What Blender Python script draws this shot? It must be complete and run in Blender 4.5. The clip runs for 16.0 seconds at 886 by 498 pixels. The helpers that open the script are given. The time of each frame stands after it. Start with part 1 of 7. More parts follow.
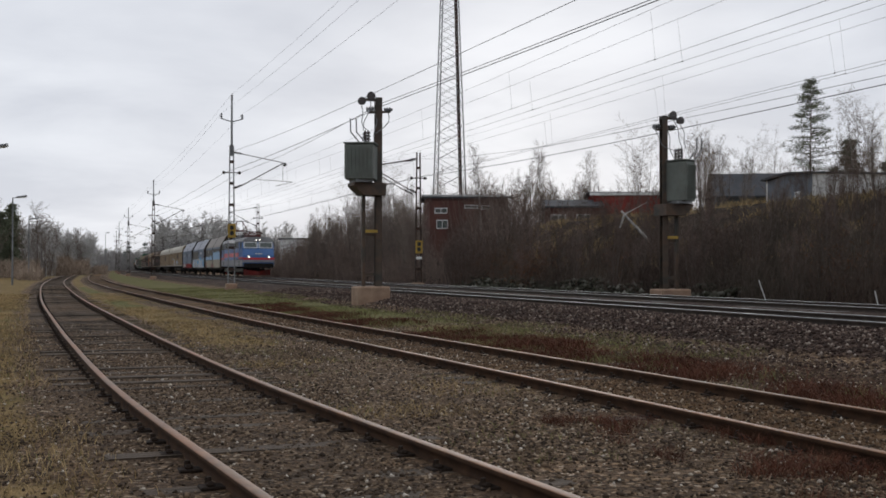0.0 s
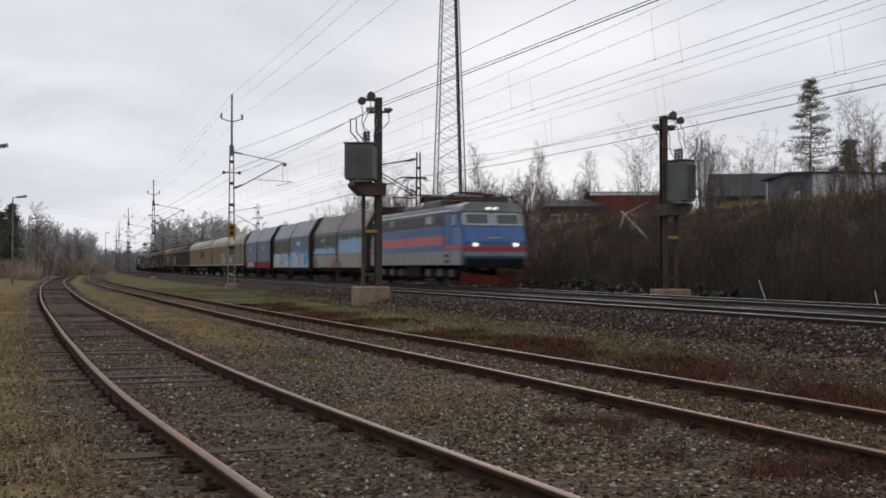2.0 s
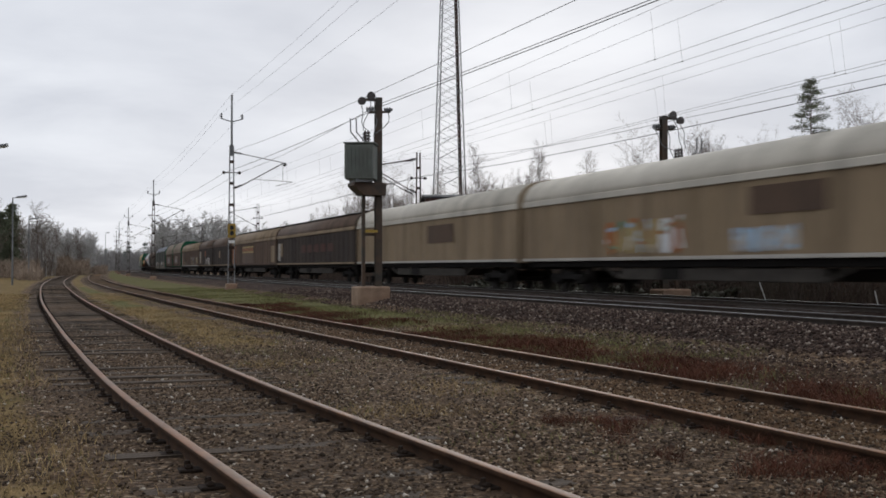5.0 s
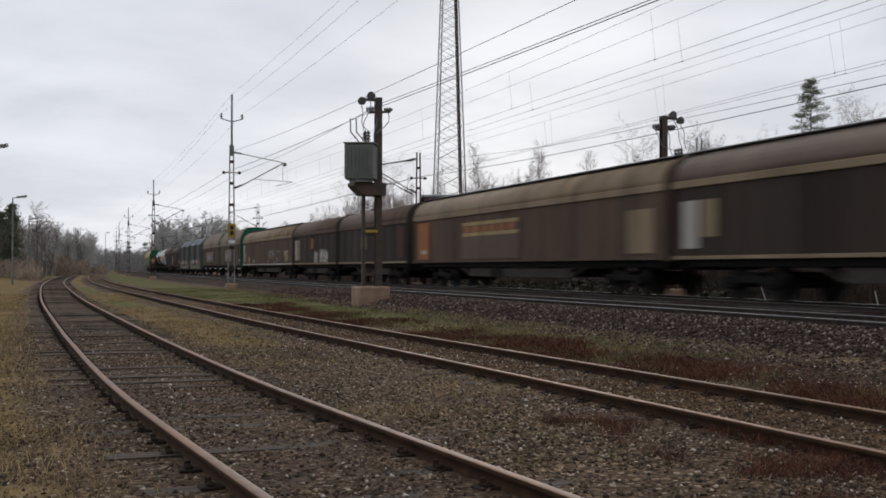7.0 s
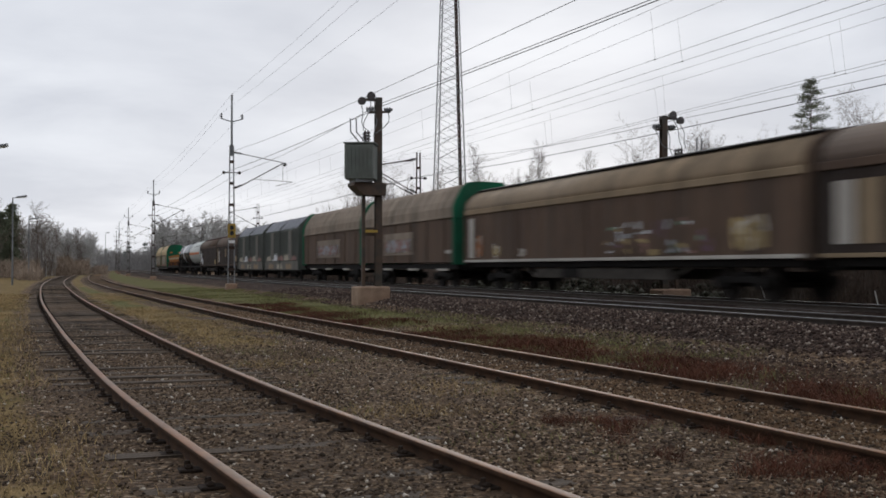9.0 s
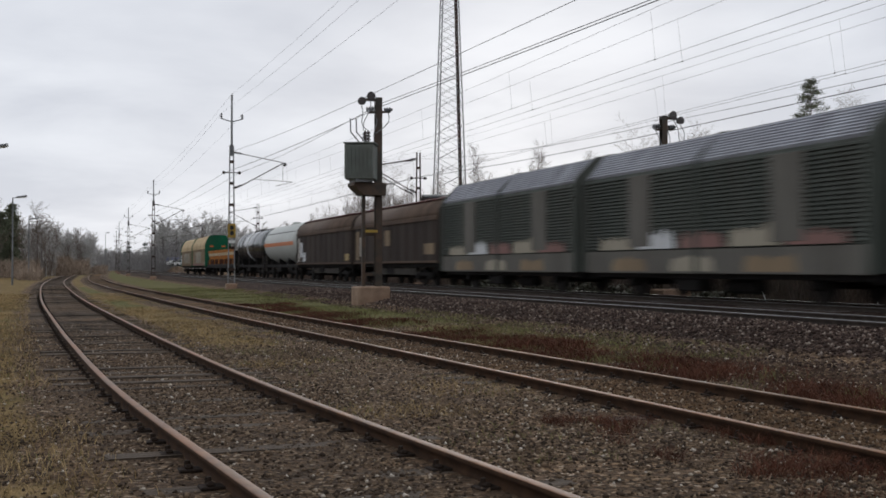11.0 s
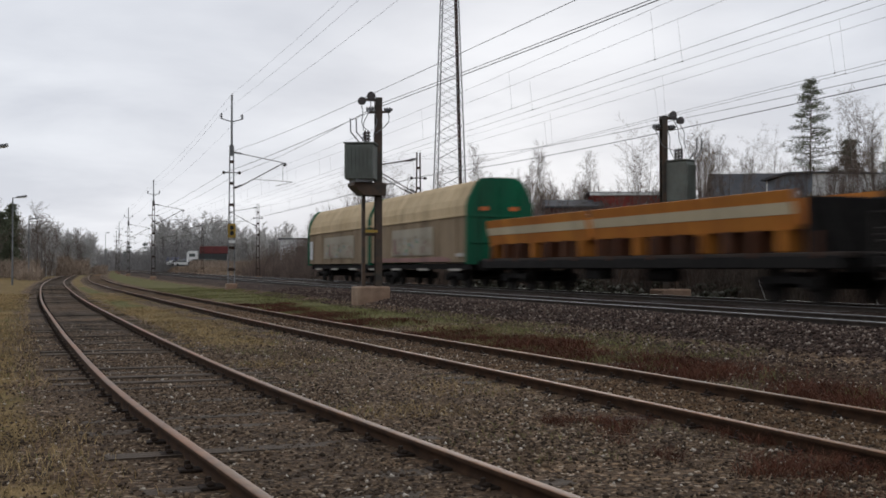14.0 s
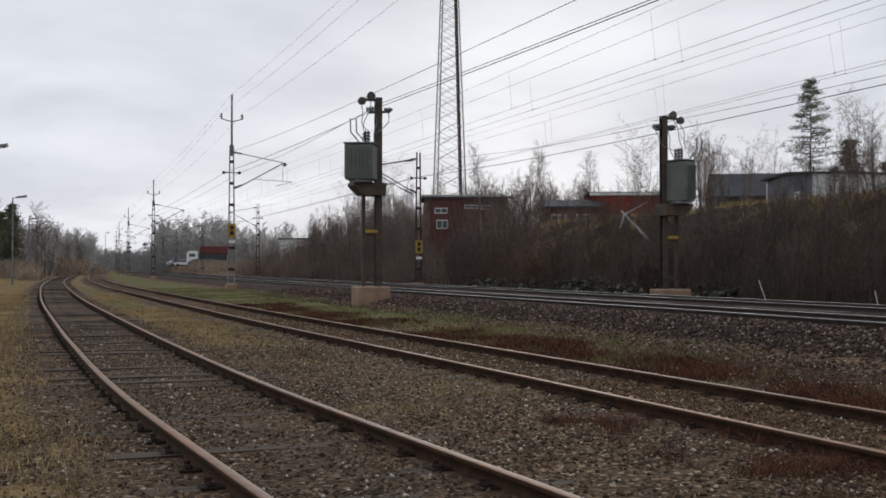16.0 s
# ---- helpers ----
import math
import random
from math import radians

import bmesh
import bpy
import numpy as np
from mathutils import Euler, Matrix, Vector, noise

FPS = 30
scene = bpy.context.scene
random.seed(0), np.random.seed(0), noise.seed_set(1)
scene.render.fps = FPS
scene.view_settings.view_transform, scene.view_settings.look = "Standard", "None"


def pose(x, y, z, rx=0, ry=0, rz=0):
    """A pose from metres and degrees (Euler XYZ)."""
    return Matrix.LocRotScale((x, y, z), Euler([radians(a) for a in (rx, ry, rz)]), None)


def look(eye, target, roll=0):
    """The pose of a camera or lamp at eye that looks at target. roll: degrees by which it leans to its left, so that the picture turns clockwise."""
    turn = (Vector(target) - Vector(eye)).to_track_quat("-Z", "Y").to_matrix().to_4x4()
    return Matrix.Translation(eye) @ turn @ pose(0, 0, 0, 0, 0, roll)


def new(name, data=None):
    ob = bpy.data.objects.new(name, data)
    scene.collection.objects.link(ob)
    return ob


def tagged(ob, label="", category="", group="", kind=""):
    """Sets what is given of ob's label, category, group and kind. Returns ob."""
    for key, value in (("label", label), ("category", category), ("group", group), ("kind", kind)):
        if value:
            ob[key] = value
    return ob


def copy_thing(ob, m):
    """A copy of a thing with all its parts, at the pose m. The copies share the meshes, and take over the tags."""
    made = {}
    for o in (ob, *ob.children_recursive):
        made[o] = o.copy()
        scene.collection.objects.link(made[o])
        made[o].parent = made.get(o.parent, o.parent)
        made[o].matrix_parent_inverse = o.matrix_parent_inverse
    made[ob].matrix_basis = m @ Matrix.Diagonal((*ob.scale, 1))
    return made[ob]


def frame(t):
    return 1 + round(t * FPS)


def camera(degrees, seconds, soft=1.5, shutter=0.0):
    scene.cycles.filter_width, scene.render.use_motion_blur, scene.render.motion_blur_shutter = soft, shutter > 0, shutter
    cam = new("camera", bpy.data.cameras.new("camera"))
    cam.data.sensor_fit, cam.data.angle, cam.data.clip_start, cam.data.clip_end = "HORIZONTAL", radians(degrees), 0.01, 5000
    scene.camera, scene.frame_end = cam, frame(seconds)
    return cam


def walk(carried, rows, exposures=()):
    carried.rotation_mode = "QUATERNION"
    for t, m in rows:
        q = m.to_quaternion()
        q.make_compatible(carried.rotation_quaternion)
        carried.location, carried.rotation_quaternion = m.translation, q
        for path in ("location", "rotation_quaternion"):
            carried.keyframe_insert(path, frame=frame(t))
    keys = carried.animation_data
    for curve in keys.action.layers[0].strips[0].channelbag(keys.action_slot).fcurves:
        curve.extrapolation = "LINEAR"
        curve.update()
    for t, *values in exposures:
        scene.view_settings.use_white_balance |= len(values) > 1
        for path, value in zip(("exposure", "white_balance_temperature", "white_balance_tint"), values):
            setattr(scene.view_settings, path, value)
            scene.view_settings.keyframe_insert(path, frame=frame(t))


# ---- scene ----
# Camera: fixed on a stand beside the sidings; +Y runs along the main line, +X across it.
HEAD = math.atan2(694.0, 2000.0)
UP = math.atan2(33.0, 2000.0)
EYE = Vector((0.0, 0.0, 1.40))
AIM = EYE + 50 * Vector((math.sin(HEAD), math.cos(HEAD), math.tan(UP)))
cam = camera(42.81, 16.0, soft=1.72, shutter=0.66)
walk(cam, [(0.0, look(EYE, AIM)), (16.0, look(EYE, AIM))])

# Overcast daylight: Nishita sky behind broken grey cloud, weak wide sun.
SUN_AZ, SUN_EL = math.radians(24.0), math.radians(14.0)
SUN_DIR = Vector((math.sin(SUN_AZ) * math.cos(SUN_EL), math.cos(SUN_AZ) * math.cos(SUN_EL), math.sin(SUN_EL)))


def build_world():
    w = bpy.data.worlds.new("overcast_sky")
    scene.world = w
    w.use_nodes = True
    nt = w.node_tree
    nt.nodes.clear()
    N = nt.nodes.new
    L = nt.links.new
    out = N("ShaderNodeOutputWorld")
    bg = N("ShaderNodeBackground")
    bg2 = N("ShaderNodeBackground")
    mix = N("ShaderNodeMixShader")
    sky = N("ShaderNodeTexSky")
    sky.sky_type = 'NISHITA'
    sky.sun_disc = False
    sky.sun_elevation = SUN_EL
    sky.sun_rotation = SUN_AZ
    L(sky.outputs[0], bg.inputs[0])
    bg.inputs[1].default_value = 0.06
    tc = N("ShaderNodeTexCoord")
    sep = N("ShaderNodeSeparateXYZ")
    L(tc.outputs["Generated"], sep.inputs[0])
    # project the direction on a flat cloud deck
    zz = N("ShaderNodeMath"); zz.operation = 'ADD'; zz.inputs[1].default_value = 0.16
    zm = N("ShaderNodeMath"); zm.operation = 'MAXIMUM'; zm.inputs[1].default_value = 0.0
    L(sep.outputs[2], zm.inputs[0]); L(zm.outputs[0], zz.inputs[0])
    dx = N("ShaderNodeMath"); dx.operation = 'DIVIDE'
    dy = N("ShaderNodeMath"); dy.operation = 'DIVIDE'
    L(sep.outputs[0], dx.inputs[0]); L(zz.outputs[0], dx.inputs[1])
    L(sep.outputs[1], dy.inputs[0]); L(zz.outputs[0], dy.inputs[1])
    com = N("ShaderNodeCombineXYZ")
    L(dx.outputs[0], com.inputs[0]); L(dy.outputs[0], com.inputs[1])
    n1 = N("ShaderNodeTexNoise")
    n1.inputs["Scale"].default_value = 1.25
    n1.inputs["Detail"].default_value = 7.0
    n1.inputs["Roughness"].default_value = 0.52
    n1.inputs["Distortion"].default_value = 0.25
    L(com.outputs[0], n1.inputs["Vector"])
    ramp = N("ShaderNodeValToRGB")
    ramp.color_ramp.elements[0].position = 0.33
    ramp.color_ramp.elements[0].color = (0.62, 0.65, 0.725, 1)
    ramp.color_ramp.elements[1].position = 0.66
    ramp.color_ramp.elements[1].color = (0.82, 0.85, 0.915, 1)
    L(n1.outputs[0], ramp.inputs[0])
    # thin cloud round the hidden sun and paler sky low down
    dot = N("ShaderNodeVectorMath"); dot.operation = 'DOT_PRODUCT'
    nor = N("ShaderNodeVectorMath"); nor.operation = 'NORMALIZE'
    L(tc.outputs["Generated"], nor.inputs[0])
    L(nor.outputs[0], dot.inputs[0])
    dot.inputs[1].default_value = (math.sin(SUN_AZ) * math.cos(0.165), math.cos(SUN_AZ) * math.cos(0.165), math.sin(0.165))
    glow = N("ShaderNodeMapRange")
    glow.interpolation_type = 'SMOOTHERSTEP'
    glow.inputs[1].default_value = 0.990
    glow.inputs[2].default_value = 1.0
    glow.inputs[3].default_value = 0.0
    glow.inputs[4].default_value = 0.03
    L(dot.outputs["Value"], glow.inputs[0])
    low = N("ShaderNodeMapRange")
    low.inputs[1].default_value = 0.0
    low.inputs[2].default_value = 0.22
    low.inputs[3].default_value = 0.075
    low.inputs[4].default_value = 0.0
    L(sep.outputs[2], low.inputs[0])
    add = N("ShaderNodeMath"); add.operation = 'ADD'
    L(glow.outputs[0], add.inputs[0]); L(low.outputs[0], add.inputs[1])
    vadd = N("ShaderNodeMixRGB"); vadd.blend_type = 'ADD'; vadd.inputs[0].default_value = 1.0
    L(ramp.outputs[0], vadd.inputs[1]); L(add.outputs[0], vadd.inputs[2])
    L(vadd.outputs[0], bg2.inputs[0])
    bg2.inputs[1].default_value = 1.0
    mix.inputs[0].default_value = 0.96
    L(bg.outputs[0], mix.inputs[1]); L(bg2.outputs[0], mix.inputs[2])
    L(mix.outputs[0], out.inputs[0])
    lamp = bpy.data.lights.new("sun", 'SUN')
    lamp.energy = 0.6
    lamp.angle = math.radians(25)
    lamp.color = (1.0, 0.97, 0.92)
    ob = new("sun", lamp)
    ob.matrix_world = look(SUN_DIR * 100, (0, 0, 0))


build_world()
scene.view_settings.exposure = 0.0


# ---- materials ----
def ramp_set(r, stops):
    el = r.color_ramp.elements
    while len(el) < len(stops):
        el.new(0.5)
    for e, (p, c) in zip(el, stops):
        e.position = p
        e.color = (*c, 1)


def mat(name, a, b=None, rough=0.8, metal=0.0, scale=3.0, fine=40.0, bump=0.2, rand=0.0, fine_mix=0.35, stretch=None, dirt=None, dirt_amt=0.5, dirt_scale=0.7, island=False, emit=None, power=1.0, coord="Object"):
    m = bpy.data.materials.new(name)
    m.use_nodes = True
    nt = m.node_tree
    p = nt.nodes["Principled BSDF"]
    N = nt.nodes.new
    L = nt.links.new
    if b is None:
        b = tuple(c * 0.7 for c in a)
    tc = N("ShaderNodeTexCoord")
    vec = tc.outputs["Object"]
    if coord == "World":
        vec = N("ShaderNodeNewGeometry").outputs["Position"]
    if stretch:
        mp = N("ShaderNodeMapping")
        mp.inputs["Scale"].default_value = stretch
        L(vec, mp.inputs[0])
        vec = mp.outputs[0]
    n1 = N("ShaderNodeTexNoise"); n1.inputs["Scale"].default_value = scale; n1.inputs["Detail"].default_value = 6
    n2 = N("ShaderNodeTexNoise"); n2.inputs["Scale"].default_value = fine; n2.inputs["Detail"].default_value = 4
    L(vec, n1.inputs["Vector"]); L(vec, n2.inputs["Vector"])
    mx = N("ShaderNodeMix")
    mx.inputs[0].default_value = fine_mix
    L(n1.outputs[0], mx.inputs[2]); L(n2.outputs[0], mx.inputs[3])
    r = N("ShaderNodeValToRGB")
    ramp_set(r, [(0.36, b), (0.64, a)])
    L(mx.outputs[0], r.inputs[0])
    col = r.outputs[0]
    if dirt:
        n3 = N("ShaderNodeTexNoise"); n3.inputs["Scale"].default_value = dirt_scale; n3.inputs["Detail"].default_value = 8; n3.inputs["Roughness"].default_value = 0.65
        L(vec, n3.inputs["Vector"])
        mr = N("ShaderNodeMapRange")
        mr.inputs[1].default_value = 0.42; mr.inputs[2].default_value = 0.68; mr.inputs[4].default_value = dirt_amt
        L(n3.outputs[0], mr.inputs[0])
        md = N("ShaderNodeMixRGB")
        md.inputs[2].default_value = (*dirt, 1)
        L(mr.outputs[0], md.inputs[0]); L(col, md.inputs[1])
        col = md.outputs[0]
    if rand:
        info = N("ShaderNodeNewGeometry").outputs["Random Per Island"] if island else N("ShaderNodeObjectInfo").outputs["Random"]
        mr = N("ShaderNodeMapRange")
        mr.inputs[3].default_value = 1 - rand; mr.inputs[4].default_value = 1 + rand
        L(info, mr.inputs[0])
        hs = N("ShaderNodeHueSaturation")
        L(mr.outputs[0], hs.inputs["Value"]); L(col, hs.inputs["Color"])
        col = hs.outputs[0]
    L(col, p.inputs["Base Color"])
    rr = N("ShaderNodeMapRange")
    rr.inputs[3].default_value = max(0.02, rough - 0.12); rr.inputs[4].default_value = min(1.0, rough + 0.12)
    L(n2.outputs[0], rr.inputs[0]); L(rr.outputs[0], p.inputs["Roughness"])
    p.inputs["Metallic"].default_value = metal
    if rough >= 0.7:
        p.inputs["Specular IOR Level"].default_value = 0.12
    if bump:
        bp = N("ShaderNodeBump")
        bp.inputs["Strength"].default_value = bump
        bp.inputs["Distance"].default_value = 0.02
        L(mx.outputs[0], bp.inputs["Height"]); L(bp.outputs[0], p.inputs["Normal"])
    if emit:
        p.inputs["Emission Color"].default_value = (*emit, 1)
        p.inputs["Emission Strength"].default_value = power
    return m


# ---- mesh helpers ----
def part(name, bm, material, parent=None, label=""):
    me = bpy.data.meshes.new(name)
    bm.to_mesh(me)
    bm.free()
    me.materials.append(material)
    ob = new(name, me)
    if parent is not None:
        ob.parent = parent
    if label:
        ob["label"] = label
    return ob


def share(name, me, parent, m):
    ob = new(name, me)
    ob.parent = parent
    ob.matrix_basis = m
    return ob


def raw(name, verts, faces, material, parent=None, smooth=False):
    me = bpy.data.meshes.new(name)
    verts = np.asarray(verts, dtype=np.float32).reshape(-1, 3)
    faces = np.asarray(faces, dtype=np.int32)
    k = faces.shape[1]
    me.vertices.add(len(verts))
    me.vertices.foreach_set("co", verts.ravel())
    me.loops.add(faces.size)
    me.loops.foreach_set("vertex_index", faces.ravel())
    me.polygons.add(len(faces))
    me.polygons.foreach_set("loop_start", np.arange(0, faces.size, k, dtype=np.int32))
    me.polygons.foreach_set("loop_total", np.full(len(faces), k, dtype=np.int32))
    if smooth:
        me.polygons.foreach_set("use_smooth", np.ones(len(faces), dtype=bool))
    me.update(calc_edges=True)
    me.validate()
    me.materials.append(material)
    ob = new(name, me)
    if parent is not None:
        ob.parent = parent
    return ob


def thing(name, m, label, category, group="", kind=""):
    ob = new(name)
    ob.matrix_basis = m
    return tagged(ob, label, category, group, kind)


def box(bm, x, y, z, sx, sy, sz, bevel=0.0, rot=None):
    """A box centred on x, y and standing on z."""
    m = Matrix.Translation((x, y, z + sz / 2))
    if rot is not None:
        m = m @ rot
    g = bmesh.ops.create_cube(bm, size=1.0, matrix=m @ Matrix.Diagonal((sx, sy, sz, 1)))
    if bevel:
        ed = list({e for v in g["verts"] for e in v.link_edges})
        bmesh.ops.bevel(bm, geom=ed, offset=bevel, segments=1, affect='EDGES')
    return bm


def rod(bm, a, b, r0, r1=None, n=8, caps=True):
    a, b = Vector(a), Vector(b)
    r1 = r0 if r1 is None else r1
    d = b - a
    q = d.to_track_quat('Z', 'Y').to_matrix().to_4x4()
    bmesh.ops.create_cone(bm, cap_ends=caps, segments=n, radius1=r0, radius2=r1, depth=d.length, matrix=Matrix.Translation((a + b) / 2) @ q)
    return bm


def ball(bm, c, r, u=12, v=8, sz=1.0):
    bmesh.ops.create_uvsphere(bm, u_segments=u, v_segments=v, radius=r, matrix=Matrix.Translation(c) @ Matrix.Diagonal((1, 1, sz, 1)))
    return bm


def loft(bm, prof, y0, y1, caps=True):
    """Extrude a closed outline of (x, z) along y."""
    a = [bm.verts.new((x, y0, z)) for x, z in prof]
    b = [bm.verts.new((x, y1, z)) for x, z in prof]
    n = len(prof)
    for i in range(n):
        bm.faces.new((a[i], a[(i + 1) % n], b[(i + 1) % n], b[i]))
    if caps:
        bm.faces.new(a[::-1])
        bm.faces.new(b)
    bmesh.ops.recalc_face_normals(bm, faces=bm.faces[:])
    return bm


def B():
    return bmesh.new()


def smooth_step(a, b, v):
    t = np.clip((np.asarray(v, dtype=float) - a) / (b - a), 0, 1)
    return t * t * (3 - 2 * t)


def sweep(name, pts, r, material, parent=None, n=4):
    """A thin round wire through pts."""
    pts = [Vector(p) for p in pts]
    vs, fs = [], []
    for i, p in enumerate(pts):
        d = (pts[min(i + 1, len(pts) - 1)] - pts[max(i - 1, 0)]).normalized()
        s = d.cross(Vector((0, 0, 1)))
        s = s.normalized() if s.length > 1e-4 else Vector((1, 0, 0))
        u = s.cross(d)
        for k in range(n):
            a = 2 * math.pi * k / n
            vs.append(p + r * (math.cos(a) * s + math.sin(a) * u))
    for i in range(len(pts) - 1):
        for k in range(n):
            fs.append((i * n + k, i * n + (k + 1) % n, (i + 1) * n + (k + 1) % n, (i + 1) * n + k))
    return raw(name, vs, fs, material, parent)


# ---- materials used ----
M_RUST = mat("rusty_rail_steel", (0.070, 0.037, 0.020), (0.028, 0.016, 0.010), 0.85, 0.0, 6, 60, 0.3)
M_RAILDARK = mat("oil_dark_rail_steel", (0.075, 0.060, 0.050), (0.040, 0.033, 0.028), 0.75, 0.1, 6, 60, 0.3)
M_HEAD_T = mat("worn_siding_rail_head", (0.20, 0.100, 0.040), (0.080, 0.040, 0.018), 0.58, 0.0, 5, 80, 0.1, dirt=(0.30, 0.095, 0.018), dirt_amt=0.6, dirt_scale=0.35)
M_HEAD = mat("polished_rail_head", (0.34, 0.34, 0.34), (0.24, 0.24, 0.24), 0.5, 0.7, 5, 80, 0.05)
M_SLEEPER = mat("weathered_tarred_timber", (0.115, 0.088, 0.066), (0.036, 0.028, 0.022), 0.85, 0, 2.5, 30, 0.6, rand=0.25, stretch=(1, 9, 6))
M_CHAIR = mat("dark_rusty_iron", (0.032, 0.020, 0.013), (0.015, 0.011, 0.009), 0.8, 0.1, 20, 80, 0.3)
M_CONC = mat("aged_concrete", (0.36, 0.26, 0.185), (0.20, 0.135, 0.095), 0.9, 0, 2, 40, 0.4, dirt=(0.20, 0.10, 0.06), dirt_amt=0.5)
M_CSLEEP = mat("grey_concrete_sleeper", (0.20, 0.19, 0.18), (0.12, 0.11, 0.10), 0.9, 0, 2, 40, 0.3)
M_GALV = mat("dull_galvanised_steel", (0.22, 0.225, 0.23), (0.12, 0.123, 0.125), 0.6, 0.3, 3, 40, 0.1)
M_DARKSTEEL = mat("dark_tarred_steel", (0.055, 0.042, 0.035), (0.025, 0.021, 0.019), 0.7, 0.3, 3, 40, 0.2, dirt=(0.10, 0.045, 0.025), dirt_amt=0.6, dirt_scale=1.2)
M_POLEGREEN = mat("weathered_green_brown_steel", (0.052, 0.046, 0.034), (0.028, 0.025, 0.020), 0.65, 0.2, 3, 40, 0.2, dirt=(0.13, 0.06, 0.03), dirt_amt=0.6, dirt_scale=1.5)
M_TANKGREY = mat("grey_green_transformer_paint", (0.135, 0.152, 0.132), (0.085, 0.096, 0.083), 0.6, 0.0, 1.5, 30, 0.1, dirt=(0.08, 0.075, 0.06), dirt_amt=0.5, dirt_scale=2)
M_PORC = mat("brown_porcelain", (0.035, 0.022, 0.018), (0.02, 0.014, 0.012), 0.2, 0, 4, 40, 0.0)
M_WIRE = mat("dull_copper_wire", (0.10, 0.10, 0.10), (0.06, 0.06, 0.06), 0.6, 0.4, 4, 40, 0.0)
M_YELLOW = mat("yellow_sign_paint", (0.42, 0.27, 0.03), (0.27, 0.17, 0.03), 0.6, 0, 4, 40, 0.1)
M_BLACK = mat("black_sign_paint", (0.02, 0.02, 0.02), (0.012, 0.012, 0.012), 0.6, 0, 4, 40, 0.0)
M_WHITE = mat("white_paint", (0.75, 0.75, 0.73), (0.60, 0.60, 0.58), 0.6, 0, 3, 40, 0.05)


# ---- plan of the tracks ----
def bend(y):
    """How far the main line has drifted across at y: straight, then a wide right-hand curve."""
    y = np.asarray(y, dtype=float)
    a = np.clip(y - 67.0, 0, 243.0)
    return a * a / 9240.0 + np.maximum(y - 310.0, 0) * (243.0 / 4620.0)


def hermite(xs, ys, q):
    xs, ys, q = np.array(xs, float), np.array(ys, float), np.asarray(q, float)
    m = np.gradient(ys, xs)
    i = np.clip(np.searchsorted(xs, q) - 1, 0, len(xs) - 2)
    h = xs[i + 1] - xs[i]
    t = np.clip((q - xs[i]) / h, 0, 1)
    return ((2 * t**3 - 3 * t**2 + 1) * ys[i] + (t**3 - 2 * t**2 + t) * h * m[i]
            + (-2 * t**3 + 3 * t**2) * ys[i + 1] + (t**3 - t**2) * h * m[i + 1])


def siding_one(y):
    return hermite([-30, -10, 5.7, 11, 19, 29, 43, 60, 80, 100, 120, 150, 182, 250, 330, 520],
                   [5.6, 3.3, 1.86, 1.43, 1.08, 0.79, 0.46, 0.27, 0.18, 0.30, 0.64, 1.5, 2.55, 5.4, 9.5, 19.5], y)


def siding_two(y):
    return hermite([-30, -10, 6, 11, 25, 40, 54, 70, 92, 134, 195, 230, 330, 520],
                   [7.6, 6.7, 5.95, 5.79, 5.22, 4.83, 4.52, 4.16, 4.02, 4.75, 7.2, 8.9, 14.0, 24.0], y)


NEAR, FAR = 13.4, 17.9          # centres of the two main tracks
RAIL_S, RAIL_M = 0.185, 0.52    # rail tops


def main_near(y):
    return NEAR + bend(y)


def main_far(y):
    return FAR + bend(y)


# ---- ground ----
def value_noise(x, y, seed=0):
    xi, yi = np.floor(x).astype(np.int64), np.floor(y).astype(np.int64)
    fx, fy = x - xi, y - yi
    fx, fy = fx * fx * (3 - 2 * fx), fy * fy * (3 - 2 * fy)

    def h(a, b):
        n = (a * 374761393 + b * 668265263 + seed * 974634719) & 0x7fffffff
        n = ((n ^ (n >> 13)) * 1274126177) & 0x7fffffff
        return ((n ^ (n >> 16)) & 0xffff) / 65535.0
    return (h(xi, yi) * (1 - fx) + h(xi + 1, yi) * fx) * (1 - fy) + (h(xi, yi + 1) * (1 - fx) + h(xi + 1, yi + 1) * fx) * fy


def fbm(x, y, seed=0, octs=4):
    v, a = 0, 0.5
    for o in range(octs):
        v = v + a * value_noise(x * 2**o, y * 2**o, seed + o)
        a *= 0.5
    return v


def bank_share(y):
    return 1 - smooth_step(125, 185, y)


def height(x, y):
    x, y = np.asarray(x, float), np.asarray(y, float)
    xm = x - bend(y)
    z = 0.07 + 0.03 * smooth_step(7.0, 9.0, xm) + 0.31 * smooth_step(9.3, 11.2, xm)
    z = z - 0.22 * smooth_step(20.2, 22.6, xm)
    rise = smooth_step(23.5, 37.0, xm) * bank_share(y)
    z = z + rise * (4.55 + 0.9 * (fbm(x * 0.09, y * 0.09, 3) - 0.5))
    z = z + 1.5 * smooth_step(21.5, 23.6, xm) * smooth_step(195, 215, y) * (1 - smooth_step(300, 340, y)) * (1 - smooth_step(60, 90, xm))
    west = smooth_step(-1.0, -5.0, x)
    z = z + west * 0.10 + smooth_step(-8, -30, x) * 0.8
    rough = 0.5 + 0.5 * smooth_step(2.0, 8.0, np.abs(x - 3.2))
    z = z + 0.05 * rough * (fbm(x * 1.3, y * 1.3, 11) - 0.47) * (1 - smooth_step(60, 200, np.abs(y)))
    z = z + 0.5 * (fbm(x * 0.02, y * 0.02, 21) - 0.47) * smooth_step(25, 90, np.abs(x - 8)) * 1.2
    return z


